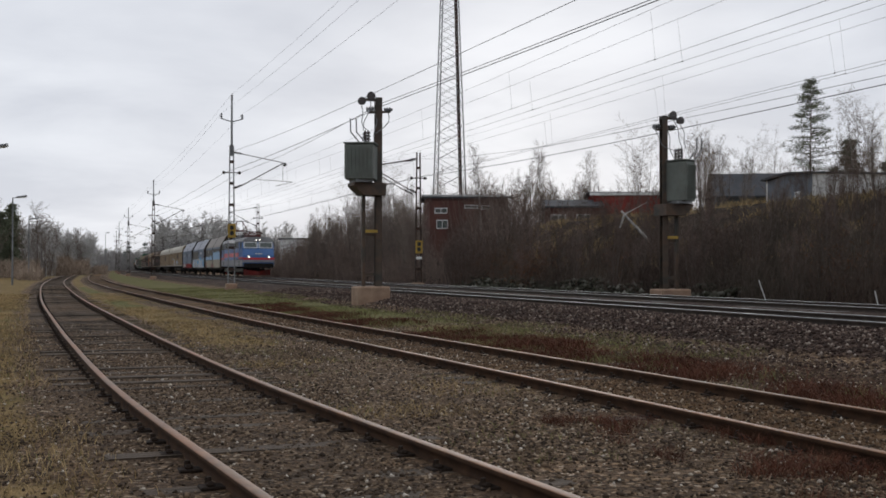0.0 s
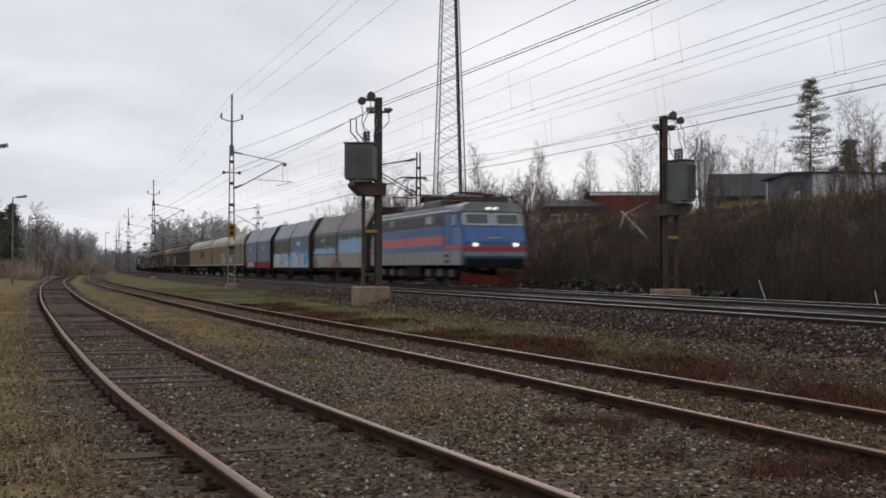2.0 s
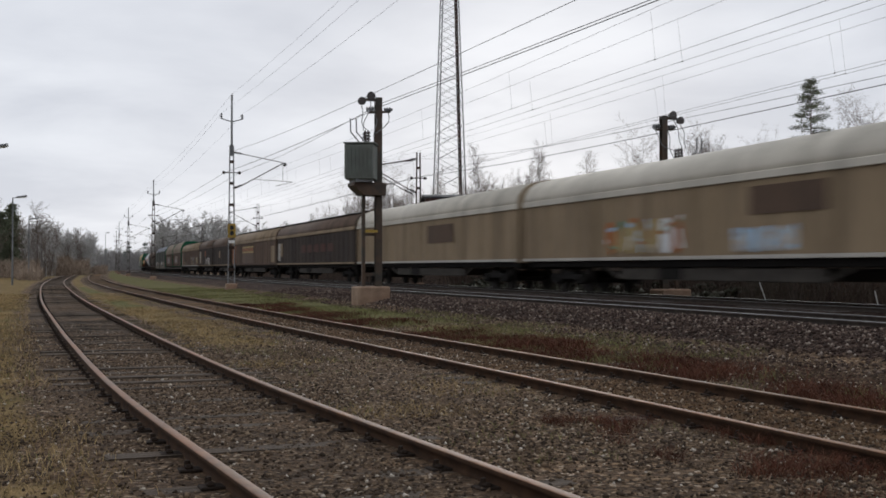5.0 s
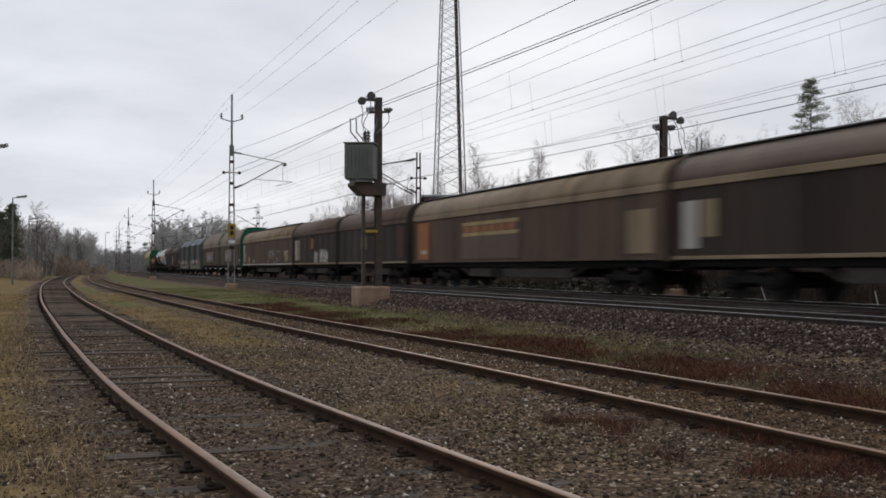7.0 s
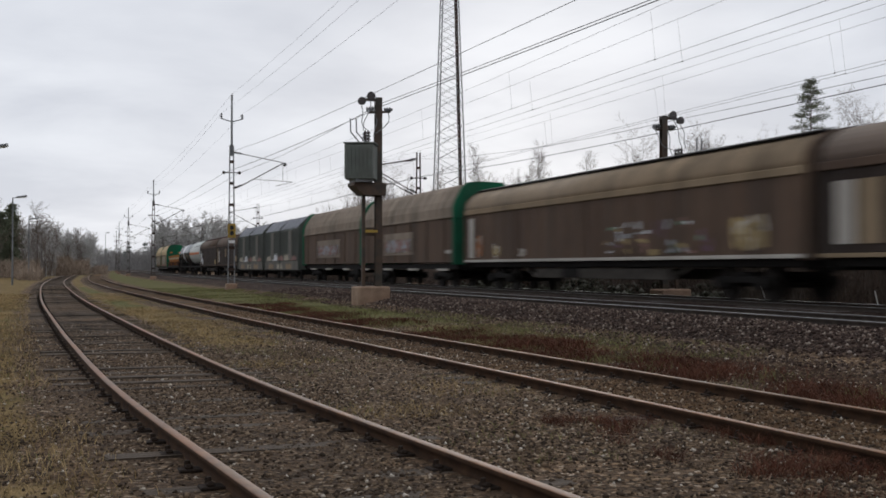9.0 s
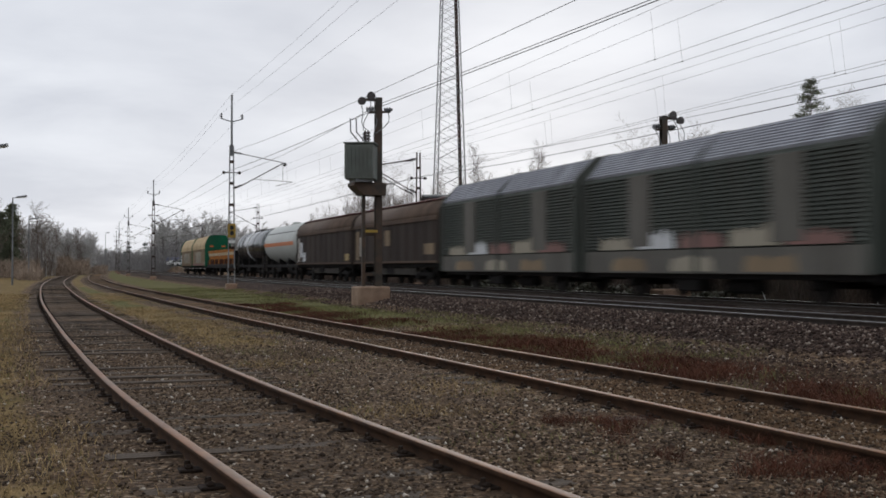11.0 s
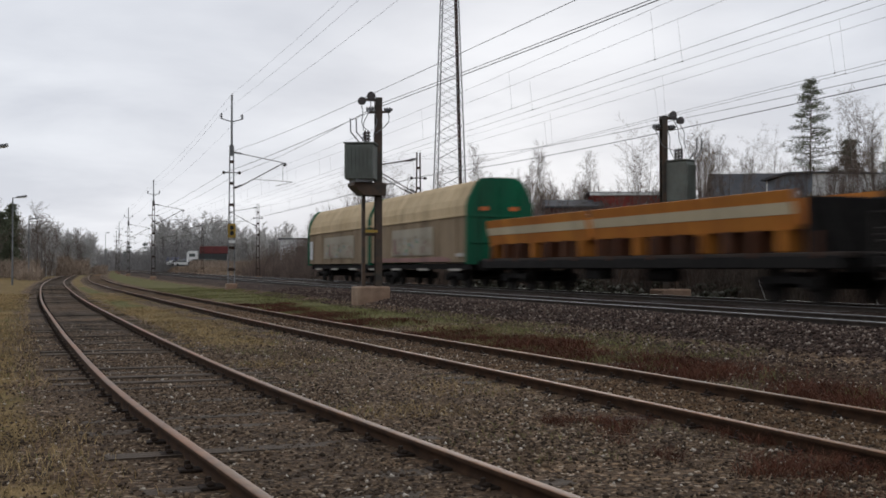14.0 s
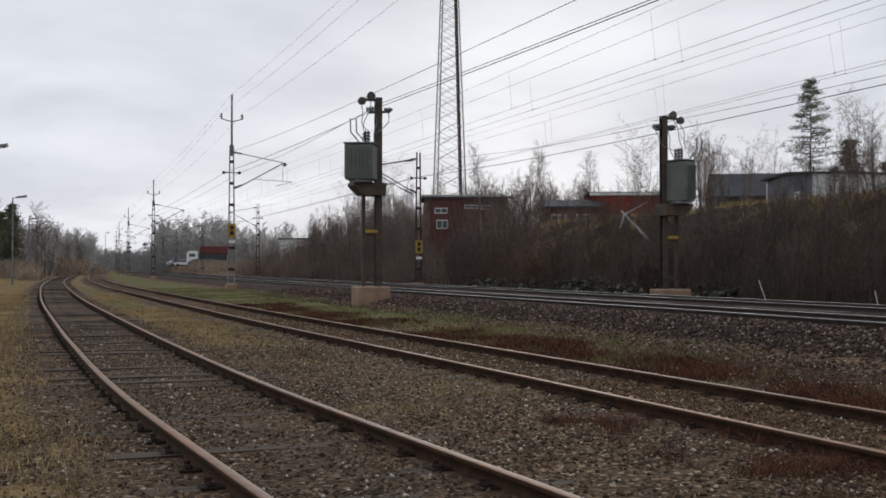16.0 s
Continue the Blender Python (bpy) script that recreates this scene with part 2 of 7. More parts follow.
def ground_material():
    m = bpy.data.materials.new("gravel_grass_and_litter")
    m.use_nodes = True
    nt = m.node_tree
    p = nt.nodes["Principled BSDF"]
    N = nt.nodes.new
    L = nt.links.new
    pos = N("ShaderNodeNewGeometry").outputs["Position"]

    def noise_tex(scale, detail=6, rough=0.6):
        n = N("ShaderNodeTexNoise")
        n.inputs["Scale"].default_value = scale
        n.inputs["Detail"].default_value = detail
        n.inputs["Roughness"].default_value = rough
        L(pos, n.inputs["Vector"])
        return n.outputs[0]

    def ramp(src, stops):
        r = N("ShaderNodeValToRGB")
        ramp_set(r, stops)
        L(src, r.inputs[0])
        return r.outputs[0]

    def blend(fac, a, b, kind='MIX'):
        x = N("ShaderNodeMixRGB")
        x.blend_type = kind
        if isinstance(fac, float):
            x.inputs[0].default_value = fac
        else:
            L(fac, x.inputs[0])
        L(a, x.inputs[1])
        L(b, x.inputs[2])
        return x.outputs[0]

    def mask(attr, lo=0.35, hi=0.65, scale=1.7, weight=0.55):
        a = N("ShaderNodeAttribute")
        a.attribute_name = attr
        n = noise_tex(scale, 8, 0.7)
        s = N("ShaderNodeMath"); s.operation = 'MULTIPLY_ADD'
        s.inputs[1].default_value = weight
        L(n, s.inputs[0])
        o = N("ShaderNodeMath"); o.operation = 'SUBTRACT'
        o.inputs[1].default_value = weight * 0.5
        L(a.outputs["Fac"], s.inputs[2])
        L(s.outputs[0], o.inputs[0])
        r = N("ShaderNodeMapRange")
        r.inputs[1].default_value = lo
        r.inputs[2].default_value = hi
        L(o.outputs[0], r.inputs[0])
        return r.outputs[0]

    v = N("ShaderNodeTexVoronoi")
    v.inputs["Scale"].default_value = 30
    L(pos, v.inputs["Vector"])
    sepc = N("ShaderNodeSeparateColor")
    L(v.outputs["Color"], sepc.inputs[0])
    stone = ramp(sepc.outputs[0], [(0.0, (0.036, 0.027, 0.020)), (0.45, (0.092, 0.064, 0.044)), (0.78, (0.185, 0.128, 0.086)), (0.92, (0.27, 0.18, 0.105)), (1.0, (0.50, 0.42, 0.33))])
    soil = ramp(noise_tex(3.0), [(0.3, (0.050, 0.032, 0.018)), (0.7, (0.195, 0.118, 0.062))])
    cinder = ramp(noise_tex(7.0, 8, 0.75), [(0.3, (0.026, 0.019, 0.014)), (0.55, (0.070, 0.050, 0.037)), (0.75, (0.150, 0.108, 0.078))])
    gravel = blend(mask("soil", 0.3, 0.7, 2.3, 0.9), stone, soil)
    grass = ramp(noise_tex(2.2, 10, 0.72), [(0.30, (0.070, 0.050, 0.022)), (0.5, (0.20, 0.142, 0.062)), (0.70, (0.36, 0.255, 0.128))])
    green = ramp(noise_tex(4.0, 10, 0.7), [(0.3, (0.075, 0.075, 0.029)), (0.7, (0.195, 0.180, 0.076))])
    heath = ramp(noise_tex(9.0, 8, 0.75), [(0.36, (0.018, 0.009, 0.006)), (0.64, (0.072, 0.034, 0.021))])
    litter = ramp(noise_tex(1.5, 8), [(0.3, (0.018, 0.013, 0.009)), (0.7, (0.050, 0.035, 0.024))])
    v2 = N("ShaderNodeTexVoronoi")
    v2.inputs["Scale"].default_value = 16
    L(pos, v2.inputs["Vector"])
    sep2 = N("ShaderNodeSeparateColor")
    L(v2.outputs["Color"], sep2.inputs[0])
    ballast = ramp(sep2.outputs[0], [(0.0, (0.016, 0.011, 0.009)), (0.5, (0.045, 0.030, 0.024)), (1.0, (0.120, 0.086, 0.068))])
    gravel = blend(mask("bed", 0.3, 0.7, 1.6, 0.8), gravel, cinder)
    col = blend(mask("ballast"), gravel, ballast)
    col = blend(mask("grass", 0.3, 0.6, 1.3, 0.8), col, grass)
    col = blend(mask("green", 0.4, 0.7, 0.9, 1.0), col, green)
    col = blend(mask("heath", 0.40, 0.6, 0.9, 1.3), col, heath)
    col = blend(mask("litter", 0.35, 0.65, 0.8, 0.5), col, litter)
    big = ramp(noise_tex(0.45, 5), [(0.3, (0.72, 0.72, 0.72)), (0.7, (1.15, 1.12, 1.08))])
    col = blend(1.0, col, big, 'MULTIPLY')
    L(col, p.inputs["Base Color"])
    p.inputs["Roughness"].default_value = 0.95
    p.inputs["Specular IOR Level"].default_value = 0.06
    b = N("ShaderNodeBump")
    b.inputs["Strength"].default_value = 0.9
    b.inputs["Distance"].default_value = 0.03
    hsum = N("ShaderNodeMath"); hsum.operation = 'ADD'
    L(v.outputs["Distance"], hsum.inputs[0])
    L(noise_tex(14, 8, 0.7), hsum.inputs[1])
    L(hsum.outputs[0], b.inputs["Height"])
    L(b.outputs[0], p.inputs["Normal"])
    return m


def masks(x, y):
    xm = x - bend(y)
    s1, s2 = x - siding_one(y), x - siding_two(y)
    out = {}
    out["ballast"] = smooth_step(9.6, 10.6, xm) * (1 - smooth_step(21.5, 22.5, xm))
    left = smooth_step(-1.25, -2.1, s1)
    patchy = 0.45 + 0.55 * smooth_step(0.36, 0.56, fbm(x * 0.9, y * 0.7, 44)) + 0.3 * smooth_step(14, 24, y)
    mid = smooth_step(1.1, 1.8, s1) * (1 - smooth_step(-1.9, -1.2, s2)) * smooth_step(9, 26, y)
    out["grass"] = np.clip(left * np.minimum(patchy, 1.0) * 0.95 + mid * 0.75 + 0.55 * smooth_step(1.2, 2.2, s2) * (1 - smooth_step(9.2, 10, xm)) * smooth_step(8, 20, y) + 0.9 * smooth_step(26, 40, xm) * smooth_step(-40, 0, y), 0, 1)
    out["green"] = np.clip(0.85 * smooth_step(1.1, 2.4, s2) * (1 - smooth_step(9.0, 10.2, xm)) * smooth_step(17, 30, y) + 0.75 * mid * smooth_step(13, 26, y) * smooth_step(0.38, 0.55, fbm(x * 0.5, y * 0.22, 45)) + 0.5 * left * smooth_step(0.45, 0.6, fbm(x * 0.7, y * 0.5, 46)) * (1 - smooth_step(20, 40, y)), 0, 1)
    out["heath"] = 0.55 * smooth_step(1.0, 1.9, s2) * (1 - smooth_step(9.2, 10.4, xm)) * (1 - smooth_step(17, 27, y))
    out["litter"] = smooth_step(22.6, 24, xm) * (1 - smooth_step(34, 42, xm)) * bank_share(y)
    out["bed"] = 0.4 * np.clip(smooth_step(1.7, 0.9, np.abs(s1)) + 0.5 * smooth_step(-2.6, -1.0, s1) * smooth_step(0.2, -0.6, s1 + 0.8), 0, 1)
    out["soil"] = np.clip(0.35 + 0.4 * smooth_step(0.5, 0.2, np.abs(s2) - 0.3), 0, 1)
    return out


def build_ground():
    xs = np.concatenate([-np.geomspace(9, 3200, 46)[::-1], np.arange(-8.8, 12, 0.22), np.arange(12, 40, 0.7), np.geomspace(41, 3400, 46)])
    ys = np.concatenate([-np.geomspace(6, 800, 22)[::-1], np.arange(-5, 3, 1.0), np.arange(3, 26, 0.22), np.arange(26, 70, 0.6), np.arange(70, 330, 3.5), np.geomspace(333, 4500, 40)])
    X, Y = np.meshgrid(xs, ys)
    Z = height(X, Y)
    nx, ny = len(xs), len(ys)
    idx = np.arange(nx * ny).reshape(ny, nx)
    F = np.stack([idx[:-1, :-1], idx[:-1, 1:], idx[1:, 1:], idx[1:, :-1]], -1).reshape(-1, 4)
    ob = raw("ground", np.stack([X, Y, Z], -1).reshape(-1, 3), F, ground_material(), smooth=True)
    for k, v in masks(X.ravel(), Y.ravel()).items():
        at = ob.data.attributes.new(k, 'FLOAT', 'POINT')
        at.data.foreach_set("value", v.astype(np.float32))
    tagged(ob, "gravelly ground with dry grass, dark heath and a rising brown bank", "ground", kind="structure")


build_ground()


# ---- tracks ----
def rail_sweep(name, centre, off, z_top, ys, prof, material, parent):
    """A rail of constant section that follows a track's centre line at a sideways offset."""
    ys = np.asarray(ys, float)
    cx = centre(ys)
    sl = (centre(ys + 0.05) - centre(ys - 0.05)) / 0.1
    nrm = np.stack([1 / np.sqrt(1 + sl * sl), -sl / np.sqrt(1 + sl * sl)], -1)
    k = len(prof)
    vs = np.zeros((len(ys), k, 3))
    for j, (px, pz) in enumerate(prof):
        vs[:, j, 0] = cx + nrm[:, 0] * (off + px)
        vs[:, j, 1] = ys + nrm[:, 1] * (off + px)
        vs[:, j, 2] = z_top + pz
    idx = np.arange(len(ys) * k).reshape(-1, k)
    nxt = np.roll(idx, -1, 1)
    F = np.stack([idx[:-1], nxt[:-1], nxt[1:], idx[1:]], -1).reshape(-1, 4)
    return raw(name, vs.reshape(-1, 3), F[:, ::-1], material, parent)


RAIL_PROF = [(-0.066, -0.150), (0.066, -0.150), (0.066, -0.139), (0.010, -0.122), (0.009, -0.045), (0.034, -0.034), (0.036, -0.008), (0.028, -0.001),
             (-0.028, -0.001), (-0.036, -0.008), (-0.034, -0.034), (-0.009, -0.045), (-0.010, -0.122), (-0.066, -0.139)]
HEAD_PROF = [(-0.0365, -0.006), (0.0365, -0.006), (0.034, -0.003), (0.026, 0.0), (-0.026, 0.0), (-0.034, -0.003)]
RAIL_YS = np.concatenate([np.arange(-25, 90, 1.0), np.arange(90, 520, 5.0)])


def sleeper_mesh(seed, sx, sy, sz):
    r = random.Random(seed)
    bm = B()
    box(bm, 0, 0, -sz, sx, sy, sz, 0.012)
    for v in bm.verts:
        v.co.x += r.uniform(-0.02, 0.02)
        v.co.y += r.uniform(-0.012, 0.012)
        v.co.z += r.uniform(-0.006, 0.006)
    me = bpy.data.meshes.new("sleeper")
    bm.to_mesh(me)
    bm.free()
    return me


def chair_mesh():
    bm = B()
    box(bm, 0, 0, 0, 0.30, 0.14, 0.020, 0.006)
    for s in (-1, 1):
        box(bm, s * 0.086, 0, 0.012, 0.05, 0.10, 0.034, 0.012)
        rod(bm, (s * 0.092, 0.012, 0.035), (s * 0.094, 0.012, 0.070), 0.022, 0.018, 6)
    me = bpy.data.meshes.new("rail_chair")
    bm.to_mesh(me)
    bm.free()
    me.materials.append(M_CHAIR)
    return me


def build_siding(name, centre, label, chair):
    tr = thing(name, Matrix(), label, "railway track", kind="structure")
    for s in (-1, 1):
        r = rail_sweep("rail", centre, s * 0.75, RAIL_S, RAIL_YS, RAIL_PROF, M_RUST, tr)
        rail_sweep("running_surface", centre, s * 0.75, RAIL_S + 0.002, RAIL_YS, HEAD_PROF, M_HEAD_T, r)["label"] = "worn pale brown rail head"
    meshes = [sleeper_mesh(i, 2.55, 0.23, 0.15) for i in range(4)]
    for me in meshes:
        me.materials.append(M_SLEEPER)
    rnd = random.Random(7 if name == "railway_track" else 8)
    y = -14.0
    far_v, far_f = [], []
    while y < 190:
        yy = y + rnd.uniform(-0.04, 0.04)
        c = float(centre(yy))
        slope = float(centre(yy + 0.1) - centre(yy - 0.1)) / 0.2
        a = -math.degrees(math.atan(slope)) + rnd.uniform(-1.2, 1.2)
        zt = (0.070 if name == "railway_track" else 0.060) + 0.012 * (y > 12) + rnd.uniform(-0.020, 0.010)
        m = pose(c + rnd.uniform(-0.05, 0.05), yy, zt, rnd.uniform(-1, 1), rnd.uniform(-0.3, 0.3), a)
        if y < 95:
            share("sleeper", meshes[rnd.randrange(4)], tr, m)
            if y < 60:
                for s in (-1, 1):
                    share("rail_chair", chair, tr, pose(c + s * 0.75, yy - s * 0.75 * slope, 0.066, 0, 0, a + rnd.uniform(-6, 6)))
        else:
            src = [Vector((sx * 1.27, sy * 0.11, 0)) for sx, sy in ((-1, -1), (1, -1), (1, 1), (-1, 1))]
            n = len(far_v)
            far_v += [m @ v for v in src]
            far_v += [m @ (v - Vector((0, 0, 0.1))) for v in src]
            far_f += [(n, n + 1, n + 2, n + 3)] + [(n + i, n + 4 + i, n + 4 + (i + 1) % 4, n + (i + 1) % 4) for i in range(4)]
        y += 0.655
    tagged(raw("distant_sleepers", far_v, far_f, M_SLEEPER, tr), kind="stuff")
    return tr


def build_main(name, centre, label):
    tr = thing(name, Matrix(), label, "railway track", kind="structure")
    for s in (-1, 1):
        r = rail_sweep("rail", centre, s * 0.75, RAIL_M, RAIL_YS, RAIL_PROF, M_RAILDARK, tr)
        rail_sweep("running_surface", centre, s * 0.75, RAIL_M + 0.002, RAIL_YS, HEAD_PROF, M_HEAD, r)["label"] = "polished steel rail head"
    me = sleeper_mesh(20, 2.5, 0.26, 0.16)
    me.materials.append(M_CSLEEP)
    rnd = random.Random(31)
    vs, fs = [], []
    y = 2.0
    while y < 330:
        c = float(centre(y))
        slope = float(centre(y + 0.1) - centre(y - 0.1)) / 0.2
        m = pose(c, y, 0.405, 0, 0, -math.degrees(math.atan(slope)))
        if 6 < y < 84:
            share("sleeper", me, tr, m)
        else:
            src = [Vector((sx * 1.25, sy * 0.13, 0)) for sx, sy in ((-1, -1), (1, -1), (1, 1), (-1, 1))]
            n = len(vs)
            vs += [m @ v for v in src] + [m @ (v - Vector((0, 0, 0.1))) for v in src]
            fs += [(n, n + 1, n + 2, n + 3)] + [(n + i, n + 4 + i, n + 4 + (i + 1) % 4, n + (i + 1) % 4) for i in range(4)]
        y += 0.62
    tagged(raw("distant_sleepers", vs, fs, M_CSLEEP, tr), kind="stuff")


CHAIR = chair_mesh()
build_siding("railway_track", siding_one, "rusty siding track on old tarred timber sleepers", CHAIR)
build_siding("siding_track", siding_two, "rusty siding track half sunk in brown gravel", CHAIR)
build_main("main_track", main_near, "electrified main line track with polished rails on ballast")
build_main("main_track", main_far, "electrified main line track the goods train runs on")


# ---- goods train ----
SPEED = 29.42


def on_line(u, t):
    """The pose of a vehicle whose middle lies u metres along the line at 0 s, at time t."""
    y = u - SPEED * t
    slope = float(bend(y + 0.5) - bend(y - 0.5))
    return pose(float(main_far(y)), y, RAIL_M, 0, 0, -math.degrees(math.atan(slope)))


TRAIN = []
STREAK = (1, 1, 0.22)


def paint(name, a, b=None, rough=0.72, dirt=(0.05, 0.042, 0.036), amt=0.55, metal=0.0):
    return mat(name, a, b, rough, metal, 0.8, 9, 0.08, stretch=STREAK, dirt=dirt, dirt_amt=amt, dirt_scale=0.9)


P_BROWN = paint("weathered_brown_wagon_paint", (0.135, 0.088, 0.060), (0.075, 0.050, 0.037))
P_DKBROWN = paint("sooty_dark_brown_wagon_paint", (0.051, 0.036, 0.028), (0.028, 0.021, 0.018))
P_TAN = paint("faded_tan_wagon_paint", (0.32, 0.24, 0.155), (0.215, 0.16, 0.10), dirt=(0.09, 0.065, 0.045))
P_ROOFTAN = paint("dusty_tan_roof", (0.34, 0.255, 0.17), (0.22, 0.165, 0.11))
P_ROOFBROWN = paint("dusty_brown_roof", (0.17, 0.118, 0.088), (0.10, 0.072, 0.056))
P_ROOFPALE = paint("pale_grey_beige_roof", (0.62, 0.58, 0.50), (0.44, 0.41, 0.35), amt=0.3)
P_ROOFRED = paint("dull_red_roof_edge", (0.13, 0.035, 0.035), (0.075, 0.025, 0.025))
P_GREYHOOD = paint("dull_grey_hood", (0.43, 0.445, 0.49), (0.31, 0.32, 0.355), amt=0.35)
P_GREYBROWN = paint("grey_brown_hood_roof", (0.36, 0.33, 0.305), (0.25, 0.23, 0.21), amt=0.35)
P_BLUEGREY = paint("blue_grey_hood", (0.235, 0.275, 0.325), (0.155, 0.18, 0.215), amt=0.3)
P_OLIVE = paint("grey_olive_wagon_side", (0.175, 0.165, 0.145), (0.11, 0.104, 0.09), amt=0.4)
P_REDBAND = paint("red_side_band", (0.30, 0.03, 0.028), (0.21, 0.024, 0.022), amt=0.25)
P_DKGREEN = paint("dark_grey_green_hood", (0.095, 0.105, 0.090), (0.055, 0.062, 0.054), amt=0.4)
P_GREEN = paint("bright_green_end_paint", (0.010, 0.13, 0.065), (0.008, 0.085, 0.045), amt=0.25)
P_CANVAS = paint("dirty_cream_canvas", (0.64, 0.50, 0.315), (0.46, 0.35, 0.21), rough=0.8, amt=0.3, dirt=(0.16, 0.13, 0.09))
P_CANVASBROWN = paint("grimy_brown_canvas", (0.33, 0.27, 0.21), (0.22, 0.175, 0.135), rough=0.8)
P_UNDER = mat("sooty_underframe", (0.022, 0.02, 0.018), (0.011, 0.010, 0.010), 0.8, 0.2, 3, 30, 0.3)
P_WHEEL = mat("grimy_wheel_steel", (0.024, 0.020, 0.017), (0.013, 0.011, 0.010), 0.75, 0.1, 4, 40, 0.2)
P_LTGREY = paint("pale_grey_tank_paint", (0.53, 0.55, 0.515), (0.41, 0.43, 0.40), rough=0.45, amt=0.3, dirt=(0.22, 0.20, 0.17))
P_ORANGE = paint("orange_paint", (0.62, 0.17, 0.025), (0.48, 0.12, 0.02), rough=0.45, amt=0.15)
P_ORANGELOAD = paint("weathered_orange_steel", (0.50, 0.20, 0.035), (0.33, 0.115, 0.025), amt=0.45, dirt=(0.12, 0.045, 0.02))
P_RUSTY = paint("rusty_stakes", (0.12, 0.045, 0.02), (0.06, 0.025, 0.015))
P_CREAM = paint("cream_band_paint", (0.60, 0.52, 0.36), (0.46, 0.38, 0.25), amt=0.3)
P_TAR = mat("glossy_black_tank_paint", (0.13, 0.135, 0.135), (0.085, 0.09, 0.09), 0.22, 0.9, 1, 10, 0.01)
P_LOCOBLUE = paint("locomotive_blue", (0.055, 0.150, 0.36), (0.042, 0.115, 0.28), rough=0.4, amt=0.2)
P_LOCORED = paint("locomotive_red", (0.52, 0.035, 0.045), (0.42, 0.03, 0.035), rough=0.4, amt=0.12)
P_LOCOGREY = paint("locomotive_grey", (0.27, 0.275, 0.28), (0.20, 0.205, 0.21), rough=0.5, amt=0.4)
P_LOCODARK = paint("locomotive_dark_grey_upper_side", (0.085, 0.085, 0.09), (0.055, 0.055, 0.058), rough=0.5, amt=0.3)
P_PANTO = paint("dull_red_pantograph_paint", (0.15, 0.052, 0.045), (0.075, 0.032, 0.028), amt=0.5)
P_PLOUGH = paint("red_snow_plough", (0.17, 0.016, 0.013), (0.09, 0.011, 0.009), amt=0.6)
P_BROWNRED = paint("faded_brown_red_paint", (0.105, 0.040, 0.030), (0.060, 0.030, 0.024), amt=0.6)
P_SILVER = mat("bare_aluminium_trim", (0.55, 0.55, 0.55), (0.42, 0.42, 0.42), 0.35, 0.8, 3, 30, 0.05)
M_LIGHTS = mat("lit_headlight", (0.9, 0.9, 0.85), (0.9, 0.9, 0.85), 0.3, 0, 3, 30, 0.0, emit=(1.0, 0.93, 0.82), power=1.8)
M_GLASS = bpy.data.materials.new("dark_window_glass")
M_GLASS.use_nodes = True
M_GLASS.node_tree.nodes["Principled BSDF"].inputs["Base Color"].default_value = (0.06, 0.075, 0.068, 1)
M_GLASS.node_tree.nodes["Principled BSDF"].inputs["Roughness"].default_value = 0.08
G_BLUE = paint("light_blue_spray_paint", (0.36, 0.50, 0.64), (0.28, 0.42, 0.56), amt=0.15)
G_CYAN = paint("cyan_spray_paint", (0.10, 0.42, 0.70), (0.08, 0.33, 0.6), amt=0.1)
G_WHITE = paint("whitish_spray_paint", (0.72, 0.73, 0.72), (0.50, 0.51, 0.52), amt=0.3, dirt=(0.25, 0.25, 0.25))
G_SAND = paint("sand_coloured_spray_paint", (0.40, 0.36, 0.28), (0.30, 0.27, 0.21), amt=0.2)
G_PINK = paint("pink_spray_paint", (0.34, 0.19, 0.165), (0.22, 0.125, 0.11), amt=0.5, dirt=(0.12, 0.10, 0.085))
G_YELLOW = paint("yellowish_spray_paint", (0.46, 0.35, 0.16), (0.28, 0.21, 0.11), amt=0.6, dirt=(0.10, 0.075, 0.05))
G_ORANGE = paint("faded_orange_panel_paint", (0.42, 0.16, 0.06), (0.27, 0.105, 0.045), amt=0.5, dirt=(0.10, 0.065, 0.045))
G_GREEN = paint("green_spray_paint", (0.17, 0.30, 0.20), (0.11, 0.19, 0.13), amt=0.5, dirt=(0.10, 0.085, 0.065))
G_PURPLE = paint("purple_spray_paint", (0.17, 0.10, 0.14), (0.11, 0.065, 0.09), amt=0.5, dirt=(0.08, 0.06, 0.05))
G_GREY = paint("mid_grey_spray_paint", (0.36, 0.375, 0.39), (0.24, 0.25, 0.265), amt=0.3)
P_FRAME = mat("dusty_grey_brown_underframe", (0.085, 0.076, 0.066), (0.045, 0.040, 0.036), 0.85, 0.1, 3, 30, 0.3)
G_PLATE = paint("pale_marking_plate", (0.50, 0.47, 0.42), (0.38, 0.35, 0.31), amt=0.3)


def bogie_meshes():
    bm = B()
    for s in (-1, 1):
        box(bm, s * 1.02, 0, 0.48, 0.14, 2.5, 0.18, 0.03)
        for a in (-0.9, 0.9):
            box(bm, s * 1.05, a, 0.32, 0.24, 0.34, 0.32, 0.05)
            rod(bm, (s * 1.02, a - 0.28, 0.42), (s * 1.02, a - 0.28, 0.66), 0.07)
            rod(bm, (s * 1.02, a + 0.28, 0.42), (s * 1.02, a + 0.28, 0.66), 0.07)
    box(bm, 0, 0, 0.55, 2.1, 0.5, 0.22, 0.04)
    f = bpy.data.meshes.new("bogie")
    bm.to_mesh(f)
    bm.free()
    f.materials.append(P_UNDER)
    bm = B()
    for s in (-1, 1):
        rod(bm, (s * 0.69, 0, 0.46), (s * 0.82, 0, 0.46), 0.46, 0.45, 20)
    rod(bm, (-0.95, 0, 0.46), (0.95, 0, 0.46), 0.09, None, 8)
    w = bpy.data.meshes.new("wheelset")
    bm.to_mesh(w)
    bm.free()
    w.materials.append(P_WHEEL)
    return f, w


